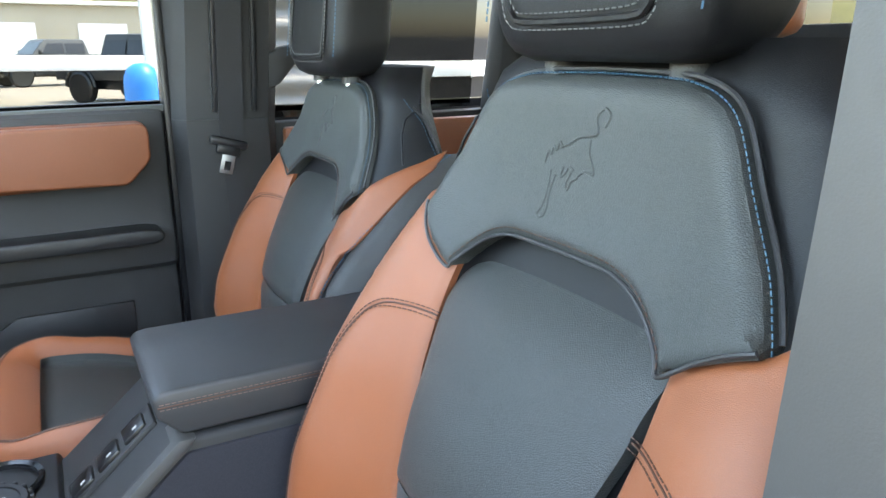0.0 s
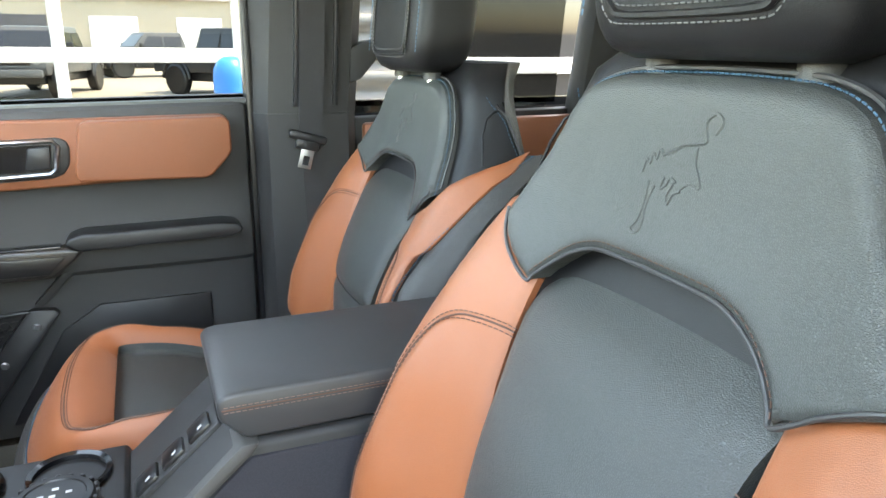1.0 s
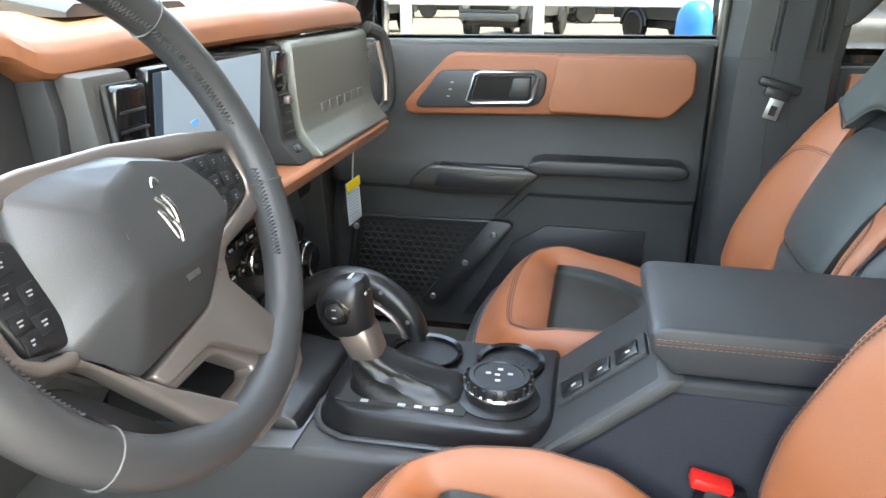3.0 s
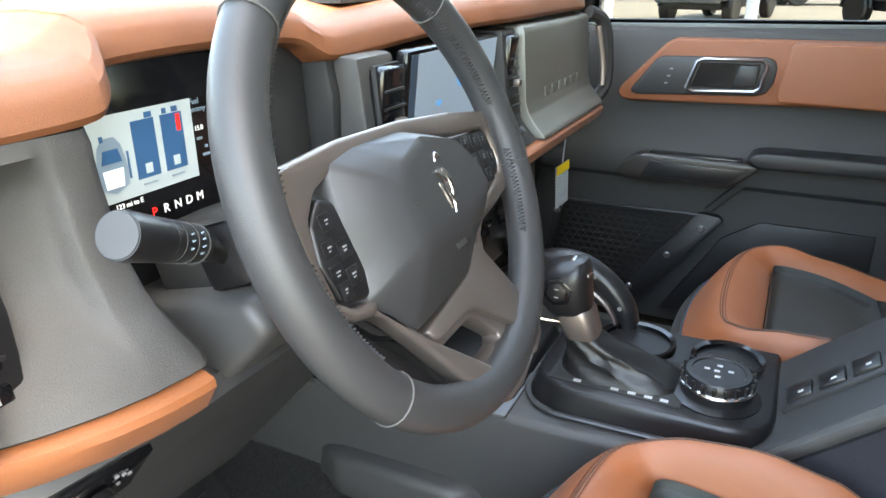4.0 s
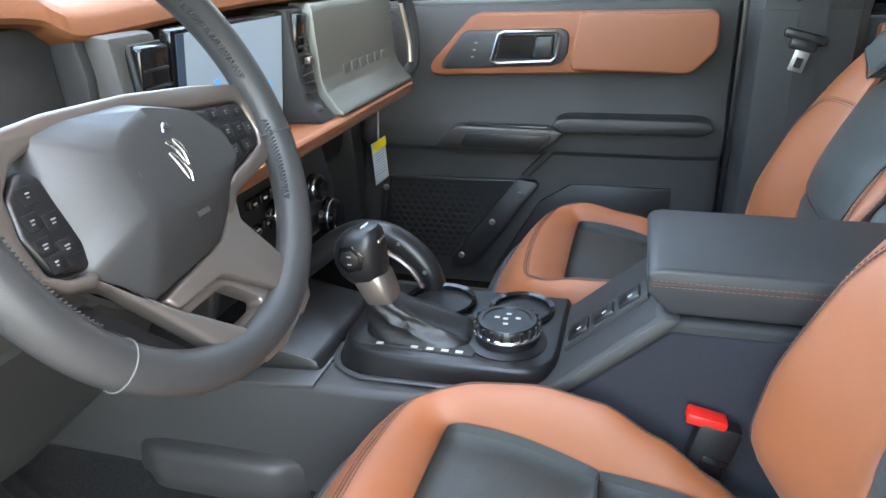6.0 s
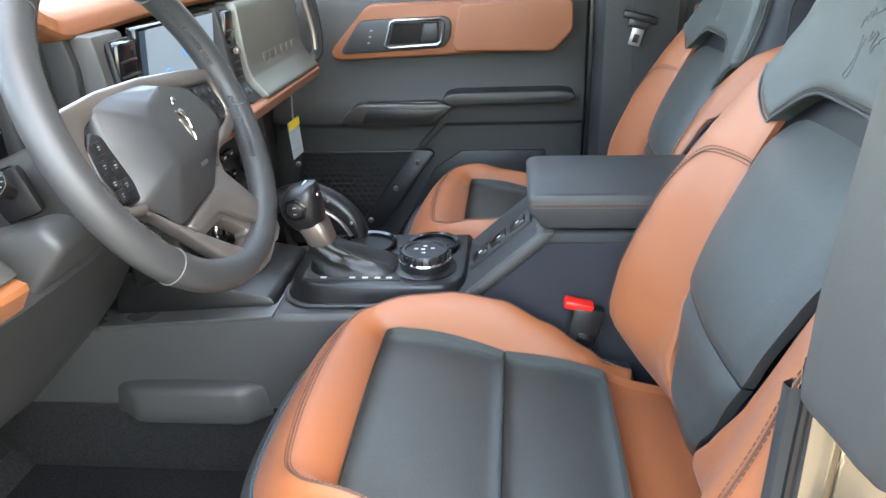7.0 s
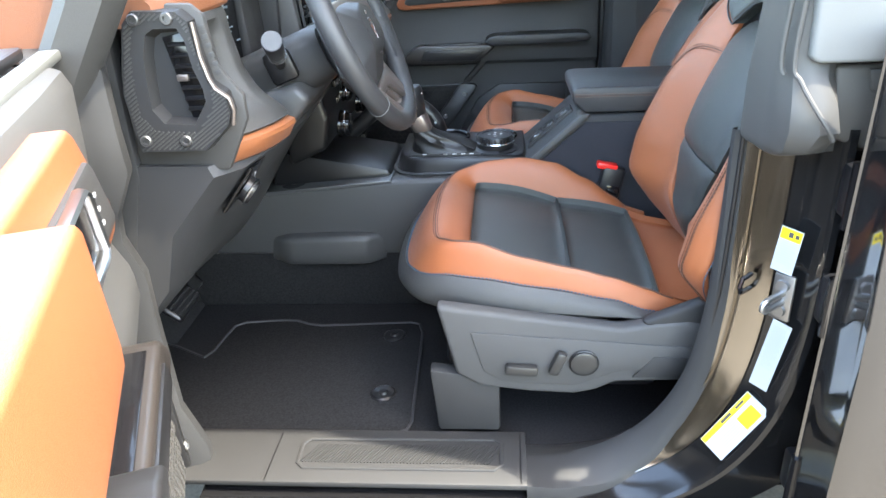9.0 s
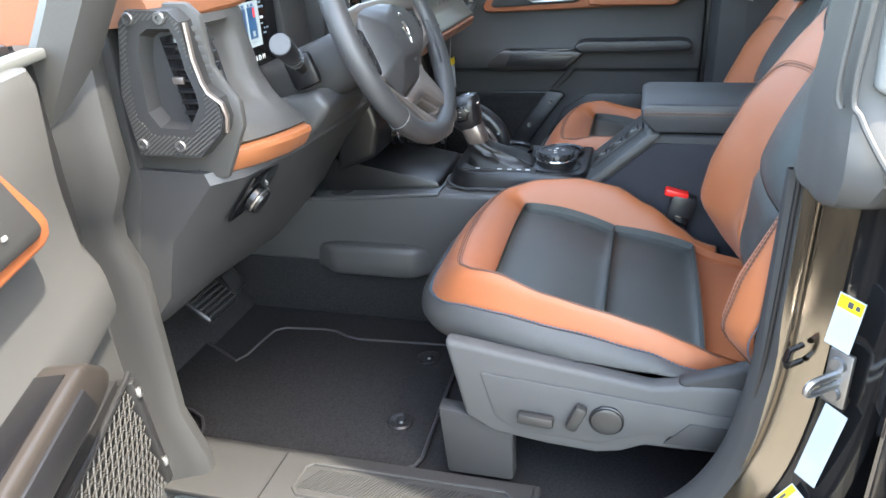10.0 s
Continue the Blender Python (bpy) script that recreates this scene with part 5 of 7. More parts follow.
car_shape([(-0.441, 1.268), (-0.442, 1.277), (-0.439, 1.293), (-0.435, 1.298), (-0.427, 1.298), (-0.423, 1.293), (-0.420, 1.277), (-0.421, 1.268), (-0.431, 1.264)], 0.0003, 0.0012, SCRG, "display_car")
car_shape([(-0.438, 1.283), (-0.436, 1.291), (-0.426, 1.291), (-0.424, 1.283)], 0.0012, 0.0018, SCRB, "display_car_glass")
car_shape([(-0.437, 1.268), (-0.438, 1.279), (-0.424, 1.279), (-0.425, 1.268)], 0.0012, 0.0018, SCRT, "display_car_hood")
for y in (-0.459, -0.427):
    part("display_mark", box((CX + 0.0008, y, 1.278), (0.001, 0.0016, 0.022), 0), SCRB, clu)
for a, b, w in ((-0.402, 1.3135, 0.007), (-0.385, 1.3135, 0.004), (-0.374, 1.3135, 0.006), (-0.449, 1.302, 0.003), (-0.449, 1.268, 0.003)):
    part("display_mark", box((CX + 0.0008, a, b), (0.001, w, 0.0045), 0), SCRB, clu)
for a, b, w in ((-0.349, 1.283, 0.006), (-0.342, 1.275, 0.003), (-0.343, 1.268, 0.008), (-0.333, 1.275, 0.006), (-0.31, 1.25, 0.014), (-0.28, 1.3, 0.02)):
    part("display_mark", box((CX + 0.0003, a, b), (0.001, w, 0.0022), 0), SCRG, clu)


def text_mesh(name, s, size, m, mat, parent):
    """Lettering as a thin mesh, placed by the matrix m."""
    cu = bpy.data.curves.new(name, "FONT")
    cu.body, cu.size, cu.extrude, cu.align_x, cu.align_y = s, size, 0.0003, "CENTER", "CENTER"
    tmp = bpy.data.objects.new(name, cu)
    scene.collection.objects.link(tmp)
    me = bpy.data.meshes.new_from_object(tmp.evaluated_get(bpy.context.evaluated_depsgraph_get()))
    bpy.data.objects.remove(tmp)
    me.transform(m)
    me.materials.clear()
    me.materials.append(mat)
    ob = new(name, me)
    ob.parent = parent
    return ob


FACE = Matrix(((0, 0, 1), (1, 0, 0), (0, 1, 0))).to_4x4()     # writing that looks towards the rear
for k, ch in enumerate("PRNDM"):
    text_mesh("gear_letter", ch, 0.011, Matrix.Translation((CX, -0.409 + 0.013 * k, 1.2325)) @ FACE, SCRR if ch == "P" else SCRT, clu)
text_mesh("display_text", "Fuel\nEconomy", 0.0068, Matrix.Translation((CX, -0.350, 1.312)) @ FACE, SCRG, clu)
text_mesh("display_text", "15.0", 0.006, Matrix.Translation((CX, -0.348, 1.292)) @ FACE, SCRT, clu)
text_mesh("display_text", "123 mi to E", 0.0058, Matrix.Translation((CX, -0.432, 1.2465)) @ FACE, SCRT, clu)
part("cluster_hood_side", prism([(-0.475, 1.356), (-0.43, 1.352), (-0.42, 1.30), (-0.425, 1.20), (-0.475, 1.19)], "y", -0.205, -0.186, 0.006), PLAST, dash)
part("cluster_cove", prism([(-0.470, 1.352), (-0.455, 1.352), (-0.448, 1.22), (-0.42, 1.19), (-0.47, 1.18)], "y", -0.300, -0.205, 0.006), PLAST, dash, "dark grey cove beside the display")
# middle: vents, touch screen
cs = part("center_screen", box((-0.398, 0.016, 1.250), (0.016, 0.262, 0.178), 0.004, Matrix.Rotation(radians(6), 3, "Y")), GLOSSB, dash, "large touch screen")
SQ = Matrix.Rotation(radians(6), 3, "Y")


def on_screen(y, z, d=0.0085):
    return Vector((-0.398, 0.016, 1.250)) + SQ @ Vector((d, y - 0.016, z - 1.250))


MAPC = material("display_map", (0.20, 0.27, 0.36), 0.16, emit=0.035)
MAPB = material("display_map_blue", (0.10, 0.33, 0.7), 0.16, emit=0.03)
part("map_page", box(on_screen(0.024, 1.254), (0.001, 0.232, 0.160), 0, SQ), MAPC, cs)
part("map_bar", box(on_screen(0.024, 1.181), (0.0016, 0.232, 0.014), 0, SQ), material("display_navy", (0.01, 0.03, 0.12), 0.3, emit=0.06), cs)
part("map_side", box(on_screen(-0.100, 1.254), (0.0016, 0.014, 0.160), 0, SQ), material("display_dark", (0.03, 0.05, 0.08), 0.3, emit=0.03), cs)
for y, z, w, h in ((0.03, 1.29, 0.026, 0.016), (0.10, 1.232, 0.014, 0.040), (0.107, 1.215, 0.02, 0.015), (-0.03, 1.27, 0.016, 0.008)):
    part("map_patch", prism([(w * 0.5 * math.cos(q) * (1 + 0.25 * math.sin(3 * q)), h * 0.5 * math.sin(q)) for q in [2 * math.pi * k / 14 for k in range(14)]], "x", 0, 0.001, 0), MAPB, cs).matrix_local = Matrix.Translation(on_screen(y, z, 0.0088)) @ SQ.to_4x4()


def vent(y, w, z0, z1, x, n):
    v = part("center_vent", box((x - 0.012, y, (z0 + z1) / 2), (0.02, w, z1 - z0), 0.005, SQ), GLOSSB, dash, "black air vent")
    for k in range(n):
        z = lerp(z0 + 0.009, z1 - 0.009, k / (n - 1))
        part("vent_slat", box((x + 0.000 + (1.27 - z) * 0.1, y, z), (0.012, w - 0.008, 0.0028), 0.001, Matrix.Rotation(radians(-16), 3, "Y")), BLACKP, v)
    part("vent_tab", box((x + 0.008, y, (z0 + z1) / 2 - 0.006), (0.010, 0.014, 0.010), 0.002), WARMG, v)
    part("vent_lip", tube([(x - 0.004 + (1.27 - b) * 0.1, y + a, b) for a, b in ((-w / 2, z0), (w / 2, z0), (w / 2, z1), (-w / 2, z1))], 0.003, 6, True), PLAST, v)
    return v


vent(-0.152, 0.048, 1.222, 1.328, -0.379, 6)
vent(0.172, 0.036, 1.212, 1.335, -0.368, 9)
part("vent_column", prism([(-0.43, 1.340), (-0.398, 1.338), (-0.382, 1.21), (-0.36, 1.178), (-0.45, 1.17)], "y", -0.192, -0.118, 0.006), PLASTL, dash)
part("vent_column", prism([(-0.43, 1.343), (-0.376, 1.340), (-0.362, 1.212), (-0.335, 1.180), (-0.45, 1.176)], "y", 0.146, 0.200, 0.005), PLAST, dash)
part("vent_switch", box((-0.352, 0.172, 1.198), (0.006, 0.022, 0.013), 0.002, Matrix.Rotation(radians(-40), 3, "Y")), GLOSSB, dash)
part("screen_shelf", prism([(-0.43, 1.176), (-0.385, 1.174), (-0.335, 1.172), (-0.335, 1.166), (-0.44, 1.16)], "y", -0.19, 0.20, 0.003), PLAST, dash)
# passenger panel with a row of badge bars
PPX = [(-0.40, 1.346), (-0.366, 1.343), (-0.362, 1.335), (-0.356, 1.235), (-0.350, 1.216), (-0.335, 1.196), (-0.325, 1.186), (-0.324, 1.180), (-0.45, 1.176)]
pp_ = part("passenger_panel", prism(PPX, "y", 0.201, 0.548, 0.004), SILVERG, dash, "satin grey-green passenger panel")
for k in range(6):
    part("badge_bar", box((-0.3560, 0.300 + 0.036 * k, 1.238), (0.0022, 0.026, 0.016), 0.0008, Matrix.Rotation(radians(-3), 3, "Y")), SILVERG, pp_)
part("lower_rail", prism([(-0.45, 1.177), (-0.328, 1.179), (-0.321, 1.174), (-0.326, 1.160), (-0.336, 1.150), (-0.45, 1.14)], "y", -0.19, 0.552, 0.004), TAN_PAD, dash, "tan padded lower rail")
# passenger end: grab loop and vent
part("end_grab", tube(curve_points([(-0.365, 0.558, 1.345), (-0.345, 0.592, 1.325), (-0.335, 0.600, 1.26), (-0.335, 0.594, 1.205), (-0.345, 0.566, 1.185)], 30), 0.013, 10), PLAST, dash, "grab loop at the dash end")
part("end_grab_strip", tube(curve_points([(-0.35, 0.572, 1.32), (-0.338, 0.578, 1.255), (-0.335, 0.574, 1.21)], 16), 0.006, 8), WARMG, dash)
for k in range(6):
    part("vent_slat", box((-0.375, 0.566, 1.215 + 0.018 * k), (0.02, 0.02, 0.003), 0.001), BLACKP, dash)
# middle stack with the heater knobs
stk = part("heater_panel", prism([(-0.47, 1.145), (-0.395, 1.145), (-0.372, 1.05), (-0.385, 0.985), (-0.47, 0.95)], "y", -0.115, 0.255, 0.012, seg=3), BLACKP, dash, "black heater control panel")
for y, z, r in ((0.213, 1.012, 0.027), (0.0, 1.012, 0.027), (0.166, 1.074, 0.019), (0.045, 1.074, 0.019)):
    part("heater_knob", lathe([(0, 0), (r + 0.004, 0), (r + 0.003, 0.006), (r, 0.008), (r - 0.002, 0.022), (r - 0.006, 0.024), (0, 0.022)], (-0.376, y, z), (1, 0, -0.1), 24), GLOSSB, stk)
    part("knob_ring", tube([(-0.362, y + (r + 0.001) * math.cos(q), z + (r + 0.001) * math.sin(q)) for q in [2 * math.pi * k / 24 for k in range(24)]], 0.0018, 6, True), CHROME, stk)
for k in range(5):
    for z in (1.105, 1.068, 1.00):
        part("heater_button", box((-0.378, -0.005 + 0.028 * k, z), (0.01, 0.022, 0.014), 0.002), GLOSSB, stk)
        part("button_mark", box((-0.3725, -0.005 + 0.028 * k, z), (0.001, 0.008, 0.003), 0), INKW, stk)
# paper tag hanging under the rail
tag = thing("paper_tag", "white paper tag with a yellow head hanging under the dash", "tag")
TQ = Matrix.Rotation(radians(-10), 3, "Z") @ Matrix.Rotation(radians(6), 3, "X")
part("card", box((-0.375, 0.478, 1.032), (0.001, 0.052, 0.085), 0, TQ), LABELW, tag)
part("yellow_head", box((-0.3742, 0.478, 1.065), (0.001, 0.051, 0.018), 0, TQ), YELLOW, tag)
for k in range(8):
    part("print", box((-0.3742, 0.476, 1.050 - 0.006 * k), (0.001, 0.036, 0.0016), 0, TQ), INKW if k > 7 else SCRG, tag)
part("string", tube([(-0.376, 0.478, 1.07), (-0.372, 0.470, 1.10), (-0.366, 0.462, 1.15)], 0.004, 6, flat=0.3), LABELW, tag)
# pedals
ped = thing("brake_pedal", "black ribbed brake pedal in the footwell", "pedal")
PQ = Matrix.Rotation(radians(-52), 3, "Y")
pd = part("pad", box((-0.668, -0.360, 0.766), (0.016, 0.105, 0.085), 0.010, PQ, seg=3), BLACKP, ped)
for k in range(7):
    part("pad_rib", box(Vector((-0.668, -0.360, 0.766)) + PQ @ Vector((0.009, 0, -0.033 + 0.011 * k)), (0.004, 0.092, 0.004), 0.001, PQ), PLAST, pd)
part("arm", tube([(-0.672, -0.360, 0.766), (-0.74, -0.36, 0.85), (-0.76, -0.36, 1.0)], 0.009, 8), BLACKP, ped)
acc = thing("accelerator_pedal", "black plastic accelerator pedal", "pedal")
part("pad", box((-0.690, -0.245, 0.755), (0.012, 0.050, 0.075), 0.006, Matrix.Rotation(radians(-35), 3, "Y")), BLACKP, acc)
part("arm", tube([(-0.697, -0.245, 0.752), (-0.76, -0.245, 0.800), (-0.868, -0.245, 0.87)], 0.009, 8), BLACKP, acc)

# ---- steering wheel and column ----
WC = Vector((-0.243, -0.3556, 1.2753))
LEANW = radians(22.8)
WM = Matrix(((0, -math.sin(LEANW), math.cos(LEANW)), (1, 0, 0), (0, math.cos(LEANW), math.sin(LEANW)))).to_4x4()
WM.translation = WC


def wpart(name, bm, mat, parent, label="", sharp=35):
    """A part drawn on the wheel's own plane: x to the passenger side, y up the wheel, z towards the driver."""
    bmesh.ops.transform(bm, matrix=WM, verts=bm.verts[:])
    return part(name, bm, mat, parent, label, sharp)


wheel = thing("steering_wheel", "black leather steering wheel with satin rose-grey spokes", "steering wheel")
bm = bmesh.new()
rings = []
for k in range(96):
    q = 2 * math.pi * k / 96
    thick = 0.0170
    rings.append([Vector(((0.1703 + thick * math.cos(u)) * math.sin(q), (0.1703 + thick * math.cos(u)) * math.cos(q), 0.0165 * math.sin(u))) for u in [2 * math.pi * j / 18 for j in range(18)]])
rings.append(rings[0])
rim = wpart("rim", loft(rings, bm, cap=False), BLACKL, wheel, "black leather rim")
SEAMG = material("grey_seam", (0.07, 0.068, 0.065), 0.6)
for deg in (-133, 100, -42, 42):
    q = radians(deg)
    wpart("rim_seam", tube([((0.1703 + 0.0180 * math.cos(u)) * math.sin(q), (0.1703 + 0.0180 * math.cos(u)) * math.cos(q), 0.0170 * math.sin(u)) for u in [2 * math.pi * j / 18 for j in range(18)]], 0.0008, 6, True), SEAMG, rim)
for a0, a1 in ((15, 80), (95, 125), (-80, -15), (-125, -95)):
    bm = bmesh.new()
    P = []
    for k in range(int(abs(a1 - a0) * 1.6)):
        q = radians(a0 + (a1 - a0) * k / (abs(a1 - a0) * 1.6))
        s_ = 0.0028 if k % 2 else -0.0028
        P.append(((0.1545) * math.sin(q), 0.1545 * math.cos(q), 0.006 + s_))
    wpart("rim_lacing", tube(P, 0.0012, 5), BLACKL, rim)
EDGE = [(-0.095, 0.036), (-0.062, 0.040), (0.0, 0.038), (0.052, 0.024), (0.087, -0.009), (0.090, -0.033), (0.056, -0.068), (0.024, -0.090), (-0.067, -0.099), (-0.105, -0.058), (-0.099, -0.039), (-0.102, 0.0)]
FLAT = [(-0.050, 0.004), (-0.036, 0.018), (-0.006, 0.029), (0.045, 0.016), (0.070, -0.010), (0.074, -0.030), (0.048, -0.048), (0.018, -0.049), (-0.045, -0.045), (-0.049, -0.040), (-0.051, -0.025), (-0.052, -0.003)]


def hub_ring(k, d, out=1.0):
    """Between the cover's edge (k 0) and its flat middle (k 1), at depth d, with every side split and the corners eased."""
    P = [Vector((lerp(a[0], b[0], k) * out, lerp(a[1], b[1], k) * out, d)) for a, b in zip(EDGE, FLAT)]
    r = []
    for i in range(12):
        a, b, c = P[i - 1], P[i], P[(i + 1) % 12]
        r += [b.lerp(a, 0.16), b.lerp(a, 0.055) * 0.5 + b.lerp(c, 0.055) * 0.5, b.lerp(c, 0.16)]
    return r


hub = wpart("hub_cover", loft([hub_ring(0, -0.040, 0.97), hub_ring(0, -0.014), hub_ring(0.02, -0.008), hub_ring(0.08, -0.002), hub_ring(0.94, 0.0150), hub_ring(1.0, 0.0165), hub_ring(1.0, 0.0172, 0.7)]), BLACKL, wheel, "faceted black airbag cover", 50)
# a plain bright mark in the middle and two rows of small print
MARK = [[(-0.003, 0.018), (0.001, 0.023), (0.005, 0.020)], [(-0.006, 0.012), (0.001, 0.004), (0.004, -0.006)], [(0.002, 0.012), (0.007, 0.002), (0.006, -0.009)], [(-0.008, 0.004), (-0.004, -0.004), (-0.001, -0.018)], [(0.001, -0.006), (0.004, -0.014), (0.001, -0.021)]]
bm = bmesh.new()
for k, m_ in enumerate(MARK):
    P = curve_points([(a * 1.05 + 0.004, b * 1.05 - 0.012, 0.0178) for a, b in m_], 14)
    tube(P, [0.0010 + (0.0016 if k in (1, 2, 3) else 0.0009) * math.sin(math.pi * (q + 0.4) / (len(P) + 0.2)) for q in range(len(P))], 8, False, bm, 0.6)
wpart("bright_mark", bm, CHROME, hub, "small bright chrome mark")
wpart("print", rbox(bmesh.new(), (-0.038, -0.014, 0.0172), (0.008, 0.004, 0.0006), 0), PLASTL, hub)
wpart("print", rbox(bmesh.new(), (0.004, -0.058, 0.0130), (0.016, 0.004, 0.001), 0), PLASTL, hub)
sat = wpart("spoke_frame", prism([(-0.152, 0.030), (-0.142, 0.042), (-0.07, 0.047), (0.01, 0.045), (0.09, 0.037), (0.155, 0.027), (0.170, 0.012), (0.174, -0.010), (0.168, -0.034), (0.145, -0.049), (0.105, -0.056), (0.080, -0.060), (0.060, -0.075), (0.05, -0.06), (0.088, -0.045), (0.112, -0.040), (0.146, -0.031), (0.151, -0.020), (0.147, 0.008), (0.140, 0.013), (0.08, 0.018), (0.0, 0.030), (-0.085, 0.030), (-0.112, 0.022), (-0.128, 0.006), (-0.134, -0.02), (-0.131, -0.046), (-0.118, -0.055), (-0.095, -0.058), (-0.100, -0.068), (-0.125, -0.062), (-0.145, -0.045), (-0.156, -0.01)], "z", -0.022, -0.003, 0.004, seg=3), WARMG, wheel, "satin rose-grey spoke frame")
PADS = (([(-0.129, 0.003), (-0.112, 0.018), (-0.098, 0.012), (-0.094, -0.016), (-0.090, -0.050), (-0.096, -0.056), (-0.127, -0.048), (-0.134, -0.02)], ((-0.114, 0.002, 7), (-0.121, -0.014, 7), (-0.107, -0.018, 9), (-0.122, -0.030, 9), (-0.108, -0.036, 9), (-0.121, -0.042, 6))),
        ([(0.075, 0.016), (0.139, 0.012), (0.146, 0.007), (0.150, -0.020), (0.145, -0.030), (0.112, -0.039), (0.085, -0.045), (0.08, -0.02)], ((0.098, 0.008, 7), (0.116, 0.006, 7), (0.133, 0.004, 7), (0.106, -0.010, 9), (0.124, -0.011, 9), (0.139, -0.014, 7), (0.104, -0.028, 7), (0.124, -0.028, 7))))
for outline, marks in PADS:
    pad = wpart("button_pad", prism(outline, "z", -0.026, -0.004, 0.005, seg=3), BLACKP, sat, "black button pad")
    for a, b, w_ in marks:
        wpart("wheel_button", rbox(bmesh.new(), (a, b, -0.0039), (0.0125, 0.0115, 0.0016), 0.0006), BLACKP, pad)
        wpart("button_mark", rbox(rbox(bmesh.new(), (a, b + 0.0012, -0.0029), (w_ * 0.00045, 0.0010, 0.0004), 0), (a - 0.0006, b - 0.0012, -0.0029), (w_ * 0.00032, 0.0010, 0.0004), 0), SCRG0, pad)


def sheared(bm):
    """The lower arms come forward as they go down."""
    for v in bm.verts:
        v.co.z += 0.17 * max(0.0, -v.co.y - 0.06)
    return bm


wpart("lower_spoke", sheared(prism([(-0.120, -0.055), (-0.097, -0.058), (-0.066, -0.097), (-0.054, -0.111), (-0.040, -0.124), (-0.012, -0.151), (0.007, -0.172), (0.030, -0.176), (0.062, -0.177), (0.02, -0.187), (-0.012, -0.186), (-0.048, -0.147), (-0.090, -0.075), (-0.104, -0.066)], "z", -0.026, -0.008, 0.004, seg=3)), WARMG, wheel, "satin rose-grey lower spoke")
wpart("lower_spoke", sheared(prism([(0.026, -0.088), (0.058, -0.070), (0.080, -0.060), (0.066, -0.082), (0.090, -0.140), (0.096, -0.158), (0.084, -0.172), (0.062, -0.179), (0.050, -0.177), (0.062, -0.173), (0.069, -0.167), (0.066, -0.159), (0.012, -0.114), (0.002, -0.110), (-0.046, -0.112), (-0.054, -0.111), (-0.06, -0.1)], "z", -0.026, -0.008, 0.004, seg=3)), WARMG, wheel, "satin rose-grey lower spoke")
wpart("spoke_bezel", sheared(prism([(0.002, -0.107), (0.014, -0.111), (0.070, -0.158), (0.072, -0.168), (0.062, -0.176), (0.006, -0.174), (-0.012, -0.153), (0.030, -0.152), (0.036, -0.147), (0.012, -0.122), (0.004, -0.119), (-0.044, -0.120), (-0.050, -0.110)], "z", -0.036, -0.016, 0.003)), WARMG, wheel)
wpart("spoke_blade", sheared(prism([(-0.140, -0.060), (-0.122, -0.066), (-0.102, -0.078), (-0.050, -0.150), (-0.064, -0.156), (-0.078, -0.146), (-0.098, -0.104), (-0.118, -0.082)], "z", -0.034, -0.022, 0.003)), BLACKP, wheel)
wpart("wheel_back", lathe([(0, -0.06), (0.045, -0.06), (0.060, -0.04), (0.064, -0.016), (0.055, -0.006), (0, -0.006)], (-0.004, -0.030, 0), (0, 0, 1), 24), BLACKP, wheel)
col = thing("steering_column", "dark grey steering column shroud with stalks", "steering column")
CD = Vector((-math.cos(LEANW), 0, -math.sin(LEANW)))
rings = []
for d, w, h in ((0.055, 0.052, 0.040), (0.075, 0.066, 0.046), (0.14, 0.070, 0.048), (0.22, 0.072, 0.050)):
    c = WC + CD * d + Vector((0, 0, -0.016))
    rings.append([c + Vector((-math.sin(LEANW) * h * math.copysign(abs(math.sin(q)) ** 0.6, math.sin(q)), w * math.copysign(abs(math.cos(q)) ** 0.6, math.cos(q)), math.cos(LEANW) * h * math.copysign(abs(math.sin(q)) ** 0.6, math.sin(q)))) for q in [2 * math.pi * k / 24 for k in range(24)]])
part("shroud", loft(rings), PLAST, col, "dark grey shroud")
part("lower_cover", prism([(-0.33, 1.20), (-0.31, 1.175), (-0.36, 1.12), (-0.48, 1.07), (-0.50, 1.16)], "y", -0.46, -0.25, 0.012, seg=3), TUNP, col)
part("stalk_socket", box((-0.352, -0.452, 1.228), (0.045, 0.012, 0.05), 0.008, Matrix.Rotation(radians(-20), 3, "Y")), BLACKP, col)
stalk = part("wiper_stalk", tube([(-0.352, -0.446, 1.228), (-0.350, -0.462, 1.236), (-0.347, -0.478, 1.247)], [0.009, 0.008, 0.011], 16), BLACKP, col, "black wiper and lamp stalk")
E1, E2 = Vector((-0.347, -0.478, 1.247)), Vector((-0.328, -0.555, 1.283))
part("stalk_barrel", tube([E1, E1.lerp(E2, 0.06), E1.lerp(E2, 0.55), E1.lerp(E2, 0.92), E1.lerp(E2, 0.99)], [0.0110, 0.0130, 0.0142, 0.0152, 0.0146], 24), BLACKP, stalk)
for k in (0.10, 0.26, 0.42, 0.52):
    part("stalk_ring", tube([E1.lerp(E2, k), E1.lerp(E2, k + 0.010)], 0.0142, 24), PLASTL, stalk)
part("stalk_end", tube([E1.lerp(E2, 0.985), E1.lerp(E2, 1.0)], [0.0142, 0.0136], 24), material("pale_grey_cap", (0.045, 0.046, 0.048), 0.5), stalk, "pale grey end cap")
UA = (E2 - E1).normalized()
for k in range(7):
    r = Vector((0.8, 0.1, 0.62 - 0.16 * k))
    r = (r - UA * r.dot(UA)).normalized()
    part("stalk_mark", box(E1.lerp(E2, 0.20 + 0.15 * (k % 2)) + r * 0.0141, (0.0010, 0.0024, 0.0011), 0), SCRG, stalk)


